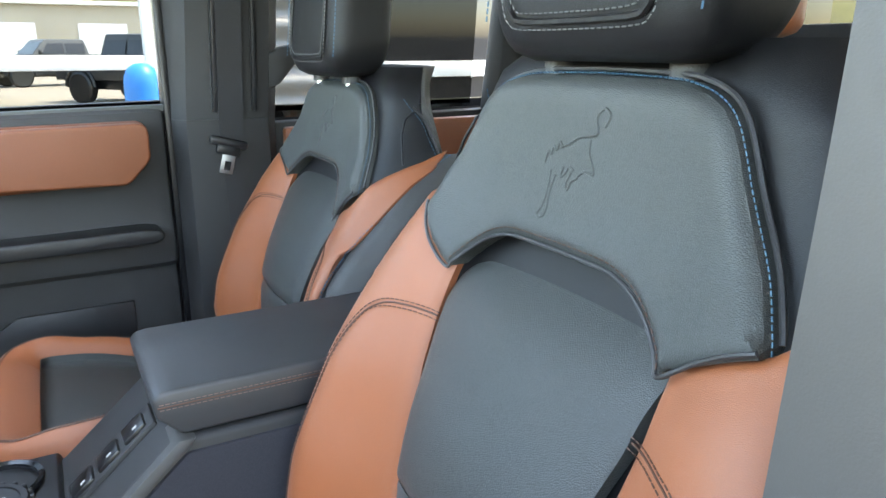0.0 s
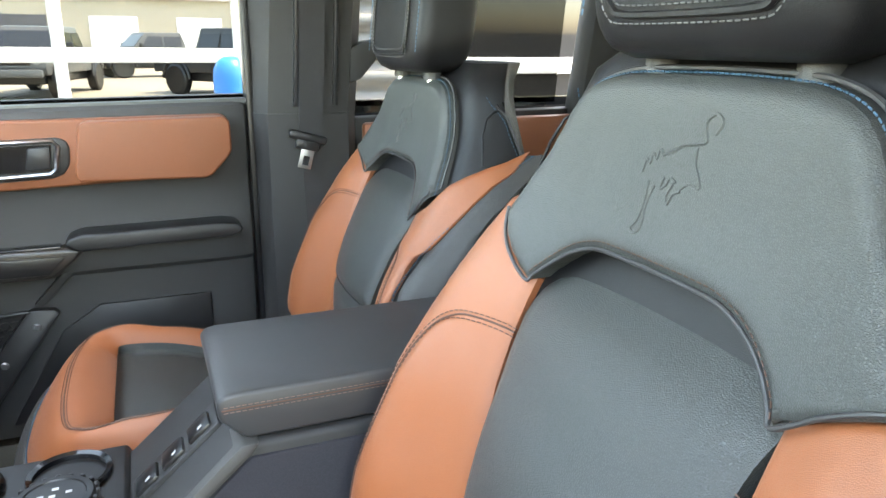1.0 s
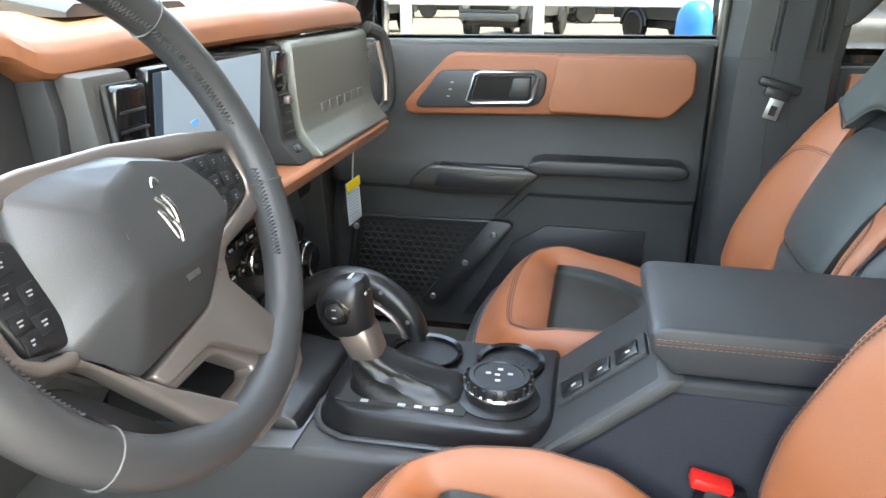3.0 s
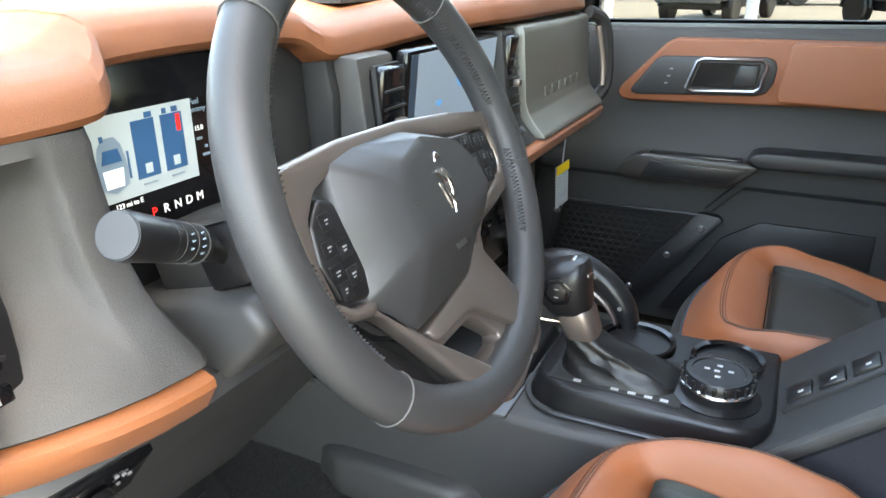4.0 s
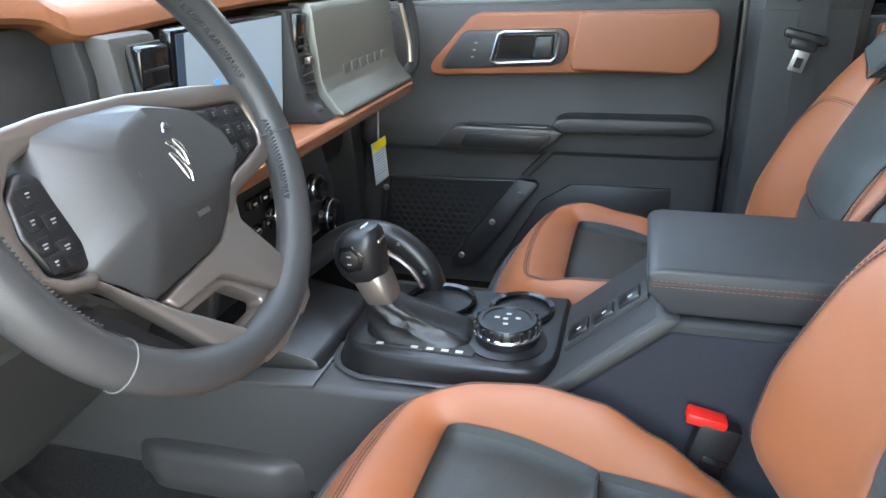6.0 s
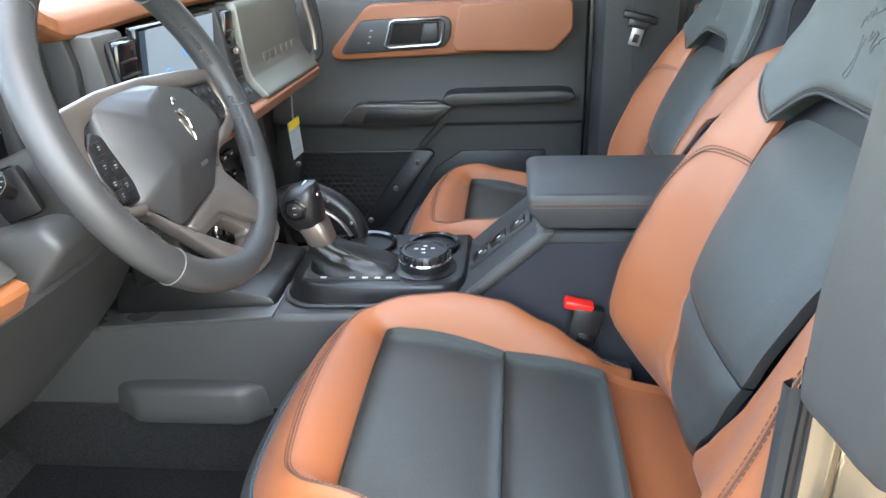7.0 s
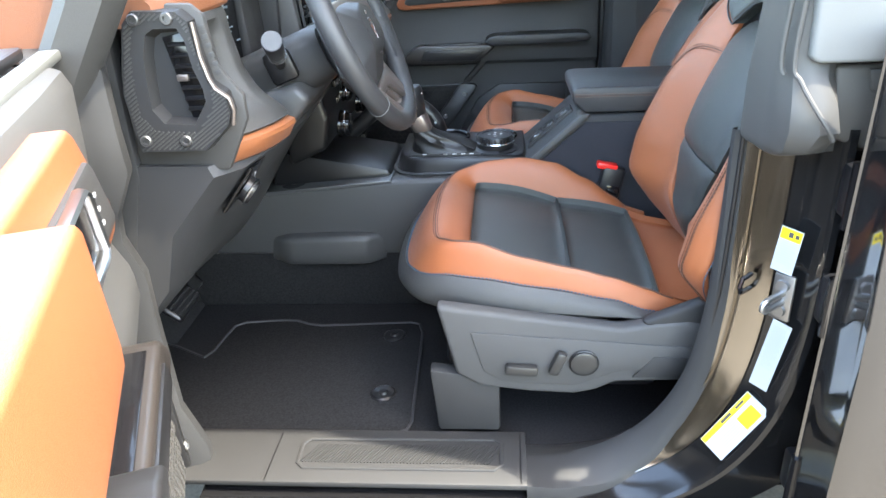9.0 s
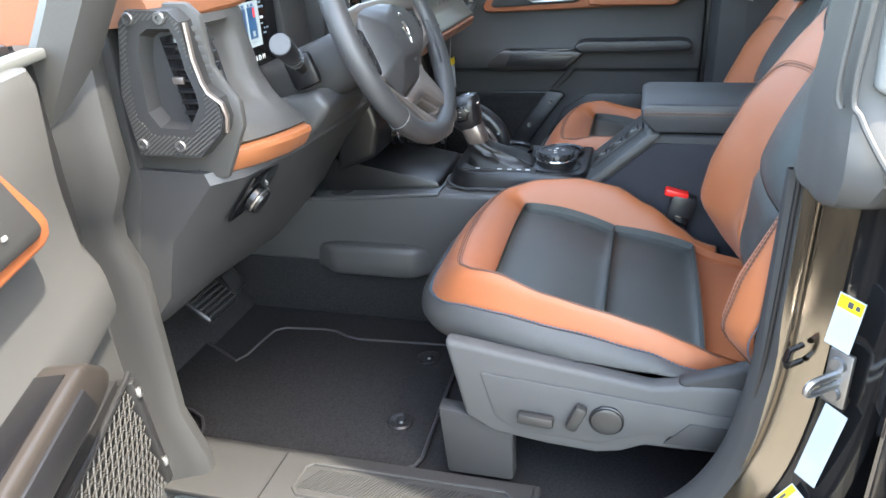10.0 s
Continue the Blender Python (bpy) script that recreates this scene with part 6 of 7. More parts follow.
# ---- doors ----
MESH = material("dark_net", (0.016, 0.015, 0.014), 0.6)
PULLK = material("brown_black_satin", (0.020, 0.017, 0.0155), 0.36, grain=0.05, scale=1200, bump=0.1)
PLATEK = material("black_grained_plate", (0.022, 0.022, 0.0225), 0.5, grain=0.06, scale=1300, bump=0.2)
TRIMK = material("black_door_plastic", (0.011, 0.011, 0.012), 0.45, grain=0.05, scale=1200, bump=0.2)


def build_door(sg, name, label):
    """A front door, shut; sg -1 on the driver's side, 1 on the passenger's. It is drawn for the passenger's side and mirrored."""
    d = tagged(new(name), label, "car door", "front doors", "structure")

    def dp(nm, bm, mat, parent=None, lab="", sharp=35):
        if sg < 0:
            mirror_y(bm)
        return part(nm, bm, mat, parent or d, lab, sharp)
    # main panel: runs of height with their depth, so that it steps and hollows as it goes down
    PROF = [(0.66, 0.745), (0.70, 0.728), (0.86, 0.722), (0.93, 0.722), (0.980, 0.722), (0.994, 0.719), (1.000, 0.712), (1.006, 0.704), (1.020, 0.700), (1.050, 0.700), (1.066, 0.702), (1.10, 0.714), (1.16, 0.714), (1.20, 0.712), (1.285, 0.708), (1.300, 0.716), (1.306, 0.732)]
    rings = []
    front = lambda z: table([(0.60, -0.54), (0.87, -0.515), (1.20, -0.462), (1.27, -0.462), (1.31, -0.475)], z)
    for k, dd in ((-0.03, 0.05), (0.0, 0.014), (0.03, 0.004), (0.2, 0.0), (0.4, 0.0), (0.6, 0.0), (0.86, 0.0), (0.965, 0.002), (0.99, 0.010), (1.0, 0.028)):
        rings.append([Vector((lerp(front(z), 0.288, k), y + dd, z + 0.012 * (lerp(front(z), 0.288, k) + 0.53) / 0.8 * smooth(1.0, 1.3, z))) for z, y in PROF])
    dp("door_panel", loft(rings, None, closed=False), DOORP, None, "dark grey grained door panel")
    dp("panel_back", prism([(-0.54, 0.66), (-0.545, 1.30), (0.285, 1.31), (0.285, 0.66)], "y", 0.752, 0.775, 0.002), BLACKP)
    trim = [(-0.327, 1.186), (-0.318, 1.200), (-0.238, 1.285), (-0.222, 1.293), (0.232, 1.297), (0.243, 1.291), (0.246, 1.28), (0.246, 1.232), (0.240, 1.220), (0.208, 1.186), (0.196, 1.180), (-0.305, 1.167), (-0.322, 1.171)]
    dp("tan_trim", prism(trim, "y", 0.684, 0.722, 0.010, seg=4), DOORTAN, None, "tan leather upper trim")
    dp("trim_pad", prism([(-0.022, 1.186), (-0.028, 1.200), (-0.014, 1.286), (-0.004, 1.2925), (0.231, 1.296), (0.242, 1.2905), (0.245, 1.28), (0.245, 1.232), (0.239, 1.221), (0.207, 1.187), (0.195, 1.1815)], "y", 0.648, 0.70, 0.014, seg=5), DOORTAN, None, "tan leather padded trim")
    hp = dp("handle_plate", prism([(-0.303, 1.186), (-0.298, 1.197), (-0.256, 1.252), (-0.244, 1.259), (-0.052, 1.264), (-0.038, 1.258), (-0.033, 1.245), (-0.036, 1.215), (-0.048, 1.197), (-0.068, 1.190), (-0.29, 1.181)], "y", 0.679, 0.70, 0.005), PLATEK, None, "black release plate")
    loop = [(-0.192, 1.200), (-0.176, 1.252), (-0.165, 1.257), (-0.060, 1.258), (-0.052, 1.250), (-0.058, 1.208), (-0.068, 1.200), (-0.18, 1.195)]
    dp("release_loop", tube([(x, 0.6765, z) for x, z in loop], [0.0065] * 8, 8, True, flat=0.6), SATINC, hp, "satin chrome surround")
    dp("release_well", prism([(-0.184, 1.203), (-0.170, 1.25), (-0.062, 1.252), (-0.066, 1.205)], "y", 0.6775, 0.684, 0), GLOSSB, hp)
    dp("release_lever", prism([(-0.108, 1.206), (-0.100, 1.248), (-0.064, 1.250), (-0.066, 1.208)], "y", 0.672, 0.684, 0.004), TRIMK, hp, "black pull lever")
    for k in range(3):
        dp("lock_mark", box((-0.232 + 0.004 * k, 0.678, 1.207 + 0.014 * k), (0.006, 0.002, 0.003), 0), SCRG0, hp)
    dp("armrest_pad", prism([(-0.062, 1.072), (-0.052, 1.084), (-0.03, 1.090), (0.22, 1.092), (0.246, 1.088), (0.257, 1.078), (0.252, 1.068), (0.235, 1.062), (-0.04, 1.058)], "y", 0.648, 0.715, 0.011, seg=4), TRIMK, None, "black padded armrest")
    ph = dp("pull_handle", prism([(-0.316, 1.020), (-0.306, 1.035), (-0.275, 1.060), (-0.262, 1.064), (-0.05, 1.062), (-0.030, 1.056), (-0.060, 1.028), (-0.088, 1.008), (-0.27, 1.006), (-0.300, 1.010)], "y", 0.664, 0.715, 0.010, seg=3), PULLK, None, "brown-black pull handle")
    dp("pull_face", prism([(-0.262, 1.018), (-0.245, 1.050), (-0.062, 1.049), (-0.092, 1.016)], "y", 0.6605, 0.666, 0.002), BLACKP, ph)
    # pull cup seen from above on an open door
    dp("pull_well", box((-0.16, 0.690, 1.063), (0.18, 0.030, 0.004), 0.001), GLOSSB, ph)
    # slanted rib from the armrest down to the pocket's bracket
    dp("panel_rib", prism([(-0.03, 1.056), (-0.012, 1.050), (-0.115, 0.942), (-0.132, 0.946)], "y", 0.705, 0.722, 0.004), PLAST)
    dp("lower_recess", prism([(-0.09, 0.885), (-0.02, 0.930), (0.19, 0.930), (0.19, 0.70), (-0.20, 0.70)], "y", 0.7155, 0.726, 0.003), TRIMK)
    # map pocket: net, frame, bracket with bolts
    br = dp("pocket_bracket", prism([(-0.148, 0.932), (-0.135, 0.938), (-0.098, 0.935), (-0.090, 0.926), (-0.240, 0.722), (-0.29, 0.722), (-0.296, 0.735)], "y", 0.700, 0.722, 0.003), TRIMK, None, "black angled pocket bracket")
    for x, z in ((-0.131, 0.905), (-0.194, 0.835), (-0.268, 0.747)):
        dp("bolt", lathe([(0, 0), (0.0075, 0), (0.0075, 0.002), (0.005, 0.0045), (0, 0.0045)], (x, 0.700, z), (0, -1, 0), 12), STEEL, br, "round steel bolt")
    fr = dp("pocket_frame", prism([(-0.452, 0.925), (-0.436, 0.925), (-0.470, 0.735), (-0.486, 0.735)], "y", 0.698, 0.722, 0.003), TRIMK)
    for x, z in ((-0.446, 0.905), (-0.470, 0.775)):
        dp("bolt", lathe([(0, 0), (0.0075, 0), (0.0075, 0.002), (0.005, 0.0045), (0, 0.0045)], (x, 0.698, z), (0, -1, 0), 12), STEEL, fr)
    dp("pocket_back", prism([(-0.44, 0.93), (-0.14, 0.93), (-0.29, 0.735), (-0.475, 0.735)], "y", 0.717, 0.7265, 0), TRIMK)
    bm = bmesh.new()
    rows, cols = 13, 18
    for r in range(rows):
        for c in range(cols):
            x = -0.462 + 0.0185 * (c + 0.5 * (r % 2))
            z = 0.742 + 0.0142 * r
            right = -0.292 + (z - 0.735) * 0.77
            left = -0.470 + (z - 0.735) * 0.18
            if x < left + 0.004 or x > right - 0.008:
                continue
            hexa = [(x + 0.0095 * math.cos(q), 0.707 - 0.004 * math.sin(math.pi * (z - 0.735) / 0.19), z + 0.0072 * math.sin(q)) for q in [math.pi * k / 3 for k in range(6)]]
            tube(hexa, 0.0013, 4, True, bm)
    net = dp("pocket_net", bm, MESH, None, "black elastic net pocket")
    net["kind"] = "stuff"
    dp("pocket_top", tube([(-0.452, 0.706, 0.930), (-0.3, 0.702, 0.932), (-0.14, 0.706, 0.934)], 0.004, 8), TRIMK)
    # outer shell and the slot for the glass
    dp("outer_skin", loft([[Vector(q) for q in ((x, 0.775, 0.58), (x, 0.86, 0.58), (x, 0.885, 0.75), (x, 0.890, 0.95), (x, 0.875, 1.16), (x, 0.845, 1.25), (x, 0.828, 1.31), (x, 0.806, 1.316), (x, 0.775, 1.314))] for x in (-0.56, -0.3, 0.0, 0.325)]), PAINT, None, "gloss black outer skin")
    dp("shell_edge", prism([(0.288, 0.60), (0.288, 1.312), (0.325, 1.314), (0.325, 0.60)], "y", 0.742, 0.80, 0.004), PAINT)
    dp("inner_seal", prism([(-0.54, 1.300), (-0.54, 1.312), (0.29, 1.324), (0.29, 1.311)], "y", 0.732, 0.756, 0.003), material("pale_grey_seal", (0.085, 0.09, 0.088), 0.5, grain=0.04), None, "pale grey window seal")
    dp("outer_seal", prism([(-0.54, 1.304), (-0.54, 1.318), (0.32, 1.330), (0.32, 1.314)], "y", 0.770, 0.802, 0.004), BLACKP, None, "black rubber window seal")
    return d


door_1 = build_door(1, "door_1", "shut car door with dark grey panel, tan trim and net pocket")
door_2 = build_door(-1, "door_2", "open car door with dark grey panel, tan trim and net pocket")
HINGE = Vector((-0.53, -0.75, 0))
door_2.matrix_world = Matrix.Translation(HINGE + Vector((0, -0.01, 0))) @ pose(0, 0, 0, 0, 0, -68) @ Matrix.Translation(-HINGE)

GLASS = bpy.data.materials.new("clear_glass")
GLASS.use_nodes = True
_g = GLASS.node_tree.nodes["Principled BSDF"]
_g.inputs["Transmission Weight"].default_value = 1.0
_g.inputs["Roughness"].default_value = 0.0
_g.inputs["IOR"].default_value = 1.02
_g.inputs["Base Color"].default_value = (0.94, 0.97, 0.95, 1)


TINT = GLASS.copy()
TINT.name = "tinted_glass"
TINT.node_tree.nodes["Principled BSDF"].inputs["Base Color"].default_value = (0.18, 0.185, 0.18, 1)
# Heavy tint added only to tone down the overbright outdoors; shadows stay off.
TINTL = GLASS.copy()
TINTL.name = "lightly_tinted_glass"
TINTL.node_tree.nodes["Principled BSDF"].inputs["Base Color"].default_value = (0.19, 0.20, 0.195, 1)


def pane(name, bm, label, mat=None, dark=False):
    ob = tagged(part(name, bm, mat or GLASS), label, "window", kind="structure")
    ob.visible_shadow = dark
    return ob


pane("window_1", prism([(-0.50, 1.31), (-0.30, 1.80), (0.26, 1.82), (0.29, 1.31)], "y", 0.762, 0.766, 0), "side window glass, shut, tinted to dim the outdoors", TINTL)
pane("windshield", loft([[Vector((-0.86, y, 1.39)), Vector((-0.215, y * 0.95, 1.87)), Vector((-0.21, y * 0.95, 1.875)), Vector((-0.855, y, 1.395))] for y in (-0.68, 0.68)]), "clear sloping windshield glass")

# ---- shell of the car ----
def shell(name, bm, mat, label, category="car body"):
    return tagged(part(name, bm, mat), label, category, kind="structure")


shell("roof", box((0.925, 0, 1.90), (2.25, 1.46, 0.03), 0.01), material("grey_headliner", (0.42, 0.42, 0.41), 0.9, grain=0.05, scale=300, stain=0.05), "pale grey headliner under the hard top", "car roof")
shell("wall_rear", box((2.05, 0, 1.05), (0.04, 1.5, 0.9), 0.01), PLAST, "dark rear panel of the cabin")
for sg in (-1, 1):
    shell("roof_rail", prism([(-0.20, 1.84), (-0.20, 1.89), (2.05, 1.90), (2.05, 1.83)], "y", sg * 0.66, sg * 0.745, 0.012), PLAST, "dark grey roof rail")
    shell("pillar_front", loft([[Vector((x, sg * y, z)) for x, y in ((x0 - 0.07, 0.690), (x0 - 0.072, 0.735), (x0 - 0.05, 0.748), (x0 - 0.012, 0.738), (x0, 0.715), (x0 - 0.004, 0.690), (x0 - 0.03, 0.676))] for x0, z in ((-0.548, 1.20), (-0.490, 1.29), (-0.446, 1.358), (-0.33, 1.586), (-0.24, 1.87))]), PLASTL, "grey windshield pillar trim", "car pillar")
    shell("pillar_rear", prism([(1.02, 1.2), (1.10, 1.86), (1.22, 1.86), (1.14, 1.2)], "y", sg * 0.66, sg * 0.74, 0.02), PLAST, "dark rear door pillar")
    shell("rear_quarter", prism([(1.10, 0.60), (1.10, 1.29), (2.05, 1.29), (2.05, 0.60)], "y", sg * 0.68, sg * 0.88, 0.02), PAINT, "gloss black rear quarter")
# passenger pillar with its belt
shell("pillar_middle", loft([[Vector(q) for q in ((0.298, 0.735, z), (0.300 + a, 0.700 - b, z), (0.318 + a, 0.676 - b, z), (0.40 + a, 0.655 - b, z), (0.475 + a, 0.660 - b, z), (0.500 + a, 0.69, z), (0.50 + a, 0.76, z), (0.30 + a, 0.76, z))] for z, a, b in ((0.60, -0.03, 0.0), (0.80, 0.0, 0.005), (1.28, 0.0, 0.010), (1.2965, 0.0, 0.010), (1.2966, 0.001, 0.006), (1.55, 0.02, 0.006), (1.88, 0.045, 0.0))]), PLAST, "dark grey middle pillar trim", "car pillar")
shell("pillar_edge", prism([(0.288, 0.66), (0.288, 1.82), (0.302, 1.82), (0.302, 0.66)], "y", 0.725, 0.78, 0.003), BLACKP, "black door frame edge")
belt = thing("seat_belt", "black seat belt hanging on the pillar with its latch plate", "seat belt")
part("webbing", prism([(0.372, 1.250), (0.419, 1.246), (0.452, 1.84), (0.400, 1.84)], "y", 0.6385, 0.6405, 0), WEB, belt)
part("webbing", prism([(0.392, 0.70), (0.420, 0.70), (0.414, 1.25), (0.376, 1.25)], "y", 0.642, 0.6435, 0), WEB, belt)
LT = Matrix.Rotation(radians(15), 3, "Y")
part("latch_cover", box((0.388, 0.631, 1.253), (0.076, 0.013, 0.017), 0.006, LT), BLACKP, belt)
part("latch_cover", box((0.386, 0.630, 1.238), (0.048, 0.011, 0.020), 0.005, LT), BLACKP, belt)
tg = part("latch_tongue", box((0.3830, 0.629, 1.214), (0.026, 0.0025, 0.044), 0.001, LT), STEEL, belt, "bright steel latch tongue")
part("tongue_slot", box((0.3815, 0.6272, 1.208), (0.012, 0.001, 0.018), 0, LT), GLOSSB, tg)
# Raised black strips stand in for the shade inside the two slots.
for x in (0.371, 0.447):
    shell("belt_slot", prism([(x - 0.004, 1.312), (x + 0.005, 1.312), (x + 0.032, 1.85), (x + 0.024, 1.85)], "y", 0.6425, 0.66, 0.001), BLACKP, "black strip for the shade in a belt slot", "car pillar")
shell("pillar_gusset", prism([(0.478, 1.419), (0.513, 1.435), (0.562, 1.442), (0.556, 1.418), (0.507, 1.362), (0.482, 1.352)], "y", 0.655, 0.70, 0.006), PLAST, "dark grey bracket behind the pillar", "car pillar")
belt_d = thing("seat_belt", "black seat belt running down beside the driver's seat", "seat belt")
part("webbing", prism([(0.345, 0.80), (0.39, 0.80), (0.40, 1.84), (0.355, 1.84)], "y", -0.632, -0.630, 0), WEB, belt_d)
# rear doors with tan trim inside
for sg in (-1, 1):
    n = "door_3" if sg > 0 else "door_4"
    rd = tagged(new(n), "shut gloss black rear car door with tan inner trim", "car door", "rear doors", "structure")
    ring = [(0.76, 0.58), (0.850, 0.58), (0.870, 0.75), (0.875, 0.95), (0.866, 1.10), (0.850, 1.20), (0.826, 1.27), (0.812, 1.31), (0.78, 1.31)]
    part("outer_skin", loft([[Vector((x + 0.004 * (1.3 - z), sg * (lerp(0.78, y, k)), z)) for y, z in ring] for x, k in ((0.381, 0.72), (0.378, 0.90), (0.386, 0.97), (0.402, 1.0), (1.20, 1.0))]), PAINT, rd, "gloss black outer skin")
    part("inner_panel", prism([(0.50, 0.66), (0.50, 1.28), (1.12, 1.29), (1.12, 0.66)], "y", sg * 0.712, sg * 0.752, 0.006), PLAST, rd)
    part("tan_trim", prism([(0.52, 1.10), (0.52, 1.27), (1.06, 1.275), (1.06, 1.13)], "y", sg * 0.69, sg * 0.714, 0.008), TAN, rd, "tan leather trim")
    for z in (0.975, 0.70, 1.12) if sg < 0 else ():
        part("hinge", box((0.395, -0.745, z), (0.030, 0.030, 0.065), 0.008), BLACKP, rd, "black hinge")
        part("hinge_pin", tube([(0.385, -0.765, z - 0.04), (0.385, -0.765, z + 0.04)], 0.008, 10), GLOSSB, rd)
    part("hinge_plate", box((0.425, sg * 0.722, 1.09), (0.06, 0.004, 0.11), 0.006), GLOSSB, rd)
pane("window_2", prism([(0.50, 1.30), (0.52, 1.84), (1.06, 1.84), (1.02, 1.30)], "y", 0.756, 0.760, 0), "tinted rear side window glass", TINT, True)
# Panes out of view, added with shadows on to cut sky light from behind.
pane("window_3", prism([(0.50, 1.262), (0.50, 1.86), (1.06, 1.84), (1.02, 1.30)], "y", -0.760, -0.756, 0), "tinted rear side window glass", TINT, True)
for sg in (-1, 1):
    pane("window_quarter", prism([(1.15, 1.29), (1.22, 1.84), (2.04, 1.84), (2.04, 1.29)], "y", sg * 0.72, sg * 0.724, 0), "tinted rear quarter window glass", TINT, True)
pane("window_rear", box((2.05, 0, 1.67), (0.005, 1.42, 0.36), 0), "tinted rear window glass", TINT, True)
# rear bench
bench = thing("rear_bench", "tan and dark leather rear bench seat with headrests", "car seat")
part("bench_cushion", box((1.15, 0, 0.86), (0.45, 1.24, 0.20), 0.05, seg=3), TAN, bench)
part("bench_back", box((1.45, 0, 1.15), (0.16, 1.24, 0.60), 0.06, Matrix.Rotation(radians(14), 3, "Y"), seg=3), DARK, bench)
for y in (-0.36, 0.36):
    part("headrest", box((1.52, y, 1.54), (0.10, 0.27, 0.17), 0.04, seg=3), TAN, bench, "tan headrest")
# nose of the car, front footwell sides
shell("hood", loft([[Vector(q) for q in ((x, -0.80, 0.7), (x, -0.84, z - 0.10), (x, -0.72, z), (x, 0, z + 0.03), (x, 0.72, z), (x, 0.84, z - 0.10), (x, 0.80, 0.7))] for x, z in ((-2.1, 1.12), (-1.5, 1.17), (-0.92, 1.20))]), PAINT, "gloss black hood", "car body")
shell("cowl", box((-0.90, 0, 1.30), (0.12, 1.36, 0.10), 0.02), BLACKP, "black windshield cowl")
shell("wiper", tube([(-0.90, -0.55, 1.375), (-0.82, -0.1, 1.40), (-0.80, 0.15, 1.41)], 0.008, 6), BLACKP, "black wiper arm")
KICK = [(-0.500, 1.30, -0.035), (-0.500, 1.20, -0.037), (-0.497, 1.145, -0.039), (-0.530, 1.085, -0.032), (-0.540, 1.04, -0.022), (-0.525, 0.985, -0.012), (-0.533, 0.90, 0.0), (-0.53, 0.74, 0.0), (-0.50, 0.66, 0.0), (-0.50, 0.60, 0.0)]
shell("pillar_hinge", loft([[Vector(q) for q in ((x - 0.35, -0.635, z), (x - 0.012, -0.640 + e * 0.7, z), (x, -0.652 + e, z), (x + 0.002, -0.668 + e, z), (x - 0.010, -0.680 + e, z), (x - 0.022, -0.684 + e, z), (x - 0.05, -0.70 + e, z), (x - 0.06, -0.748 + e, z), (x - 0.35, -0.75 + e, z))] for x, z, e in KICK]), PLAST, "dark grey hinge pillar trim", "car pillar")
shell("pillar_hinge_paint", prism([(-0.90, 0.55), (-0.90, 1.30), (-0.60, 1.31), (-0.585, 1.0), (-0.59, 0.55)], "y", -0.78, -0.70, 0.01), PAINT, "gloss black hinge pillar", "car pillar")
shell("kick_right", prism([(-0.95, 0.60), (-0.95, 1.30), (-0.54, 1.30), (-0.50, 0.60)], "y", 0.70, 0.78, 0.01), PLAST, "dark kick panel")
shell("fender", prism([(-2.1, 0.6), (-2.1, 1.08), (-0.62, 1.16), (-0.60, 0.6)], "y", -0.90, -0.80, 0.02), PAINT, "gloss black fender")
# door mirrors
for sg in (1,):
    mir = thing("side_mirror", "black side mirror with bright rim", "mirror")
    part("housing", box((-0.50, sg * 0.98, 1.40), (0.10, 0.20, 0.24), 0.05, Matrix.Rotation(radians(12), 3, "Z"), seg=3), PAINT, mir)
    part("mirror_glass", box((-0.448, sg * 0.98, 1.40), (0.006, 0.17, 0.20), 0.003, Matrix.Rotation(radians(12), 3, "Z")), CHROME, mir, "mirror glass")

# ---- outside ----
ASPH = material("grey_asphalt", (0.088, 0.080, 0.068), 0.92, grain=0.6, scale=75, bump=0.6, stain=0.2, stain_scale=0.5, spec=0.2)
# Paler copy of the lot ground: brighter light put into its colour.
LOTPALE = material("lightened_lot", (0.26, 0.235, 0.195), 0.9, grain=0.2, scale=40, bump=0.3, stain=0.2, stain_scale=0.4, spec=0.2)
ground = tagged(part("ground", prism([(-400, -400), (400, -400), (400, 400), (-400, 400)], "z", -0.3, 0, 0), ASPH), "grey sunlit asphalt lot", "ground", kind="structure")
# Slab added for the brighter lot; it also bounces light to the passenger side.
lot = tagged(part("concrete_lot", prism([(-60, 1.4), (60, 1.4), (60, 60), (-60, 60)], "z", -0.1, 0.012, 0.004), LOTPALE), "lot ground beside the car, coloured pale for brighter light", "ground", kind="structure")
WALL_Y = 3.4
fence = thing("white_frame", "white painted metal frame of rails and posts", "fence")
for z in (1.362, 0.45, 2.15):
    part("rail", box((-3.35, WALL_Y + 0.002, z), (8.0, 0.05, 0.075), 0.006), WHITE, fence)
for x in (0.622, -0.260, -1.02, -1.80, -2.58, -3.36, -4.14, -4.92, -5.70, -6.48, -7.26):
    part("post", box((x, WALL_Y, 1.3), (0.06, 0.055, 2.6), 0.006), WHITE, fence)
wall = tagged(new("wall_metal"), "pale grey corrugated metal wall", "wall", kind="structure")
CORR = material("corrugated_metal", (0.24, 0.245, 0.25), 0.45, metal=0.4, grain=0.05, stain=0.12, stain_scale=2)
rings = []
for k in range(160):
    z = 0.02 * k
    y = WALL_Y - 0.02 + 0.018 * math.copysign(abs(math.sin(2 * math.pi * z / 0.16)) ** 0.6, math.sin(2 * math.pi * z / 0.16))
    rings.append([Vector((0.75, y, z)), Vector((1.86, y, z))])
part("cladding", loft(rings, None, closed=False), CORR, wall, "corrugated sheet")
part("cladding_back", box((1.305, WALL_Y + 0.08, 1.6), (1.11, 0.06, 3.2), 0.004), CORR, wall)
bay = thing("dark_bay_door", "dark glazed bay door with white rails", "bay door")
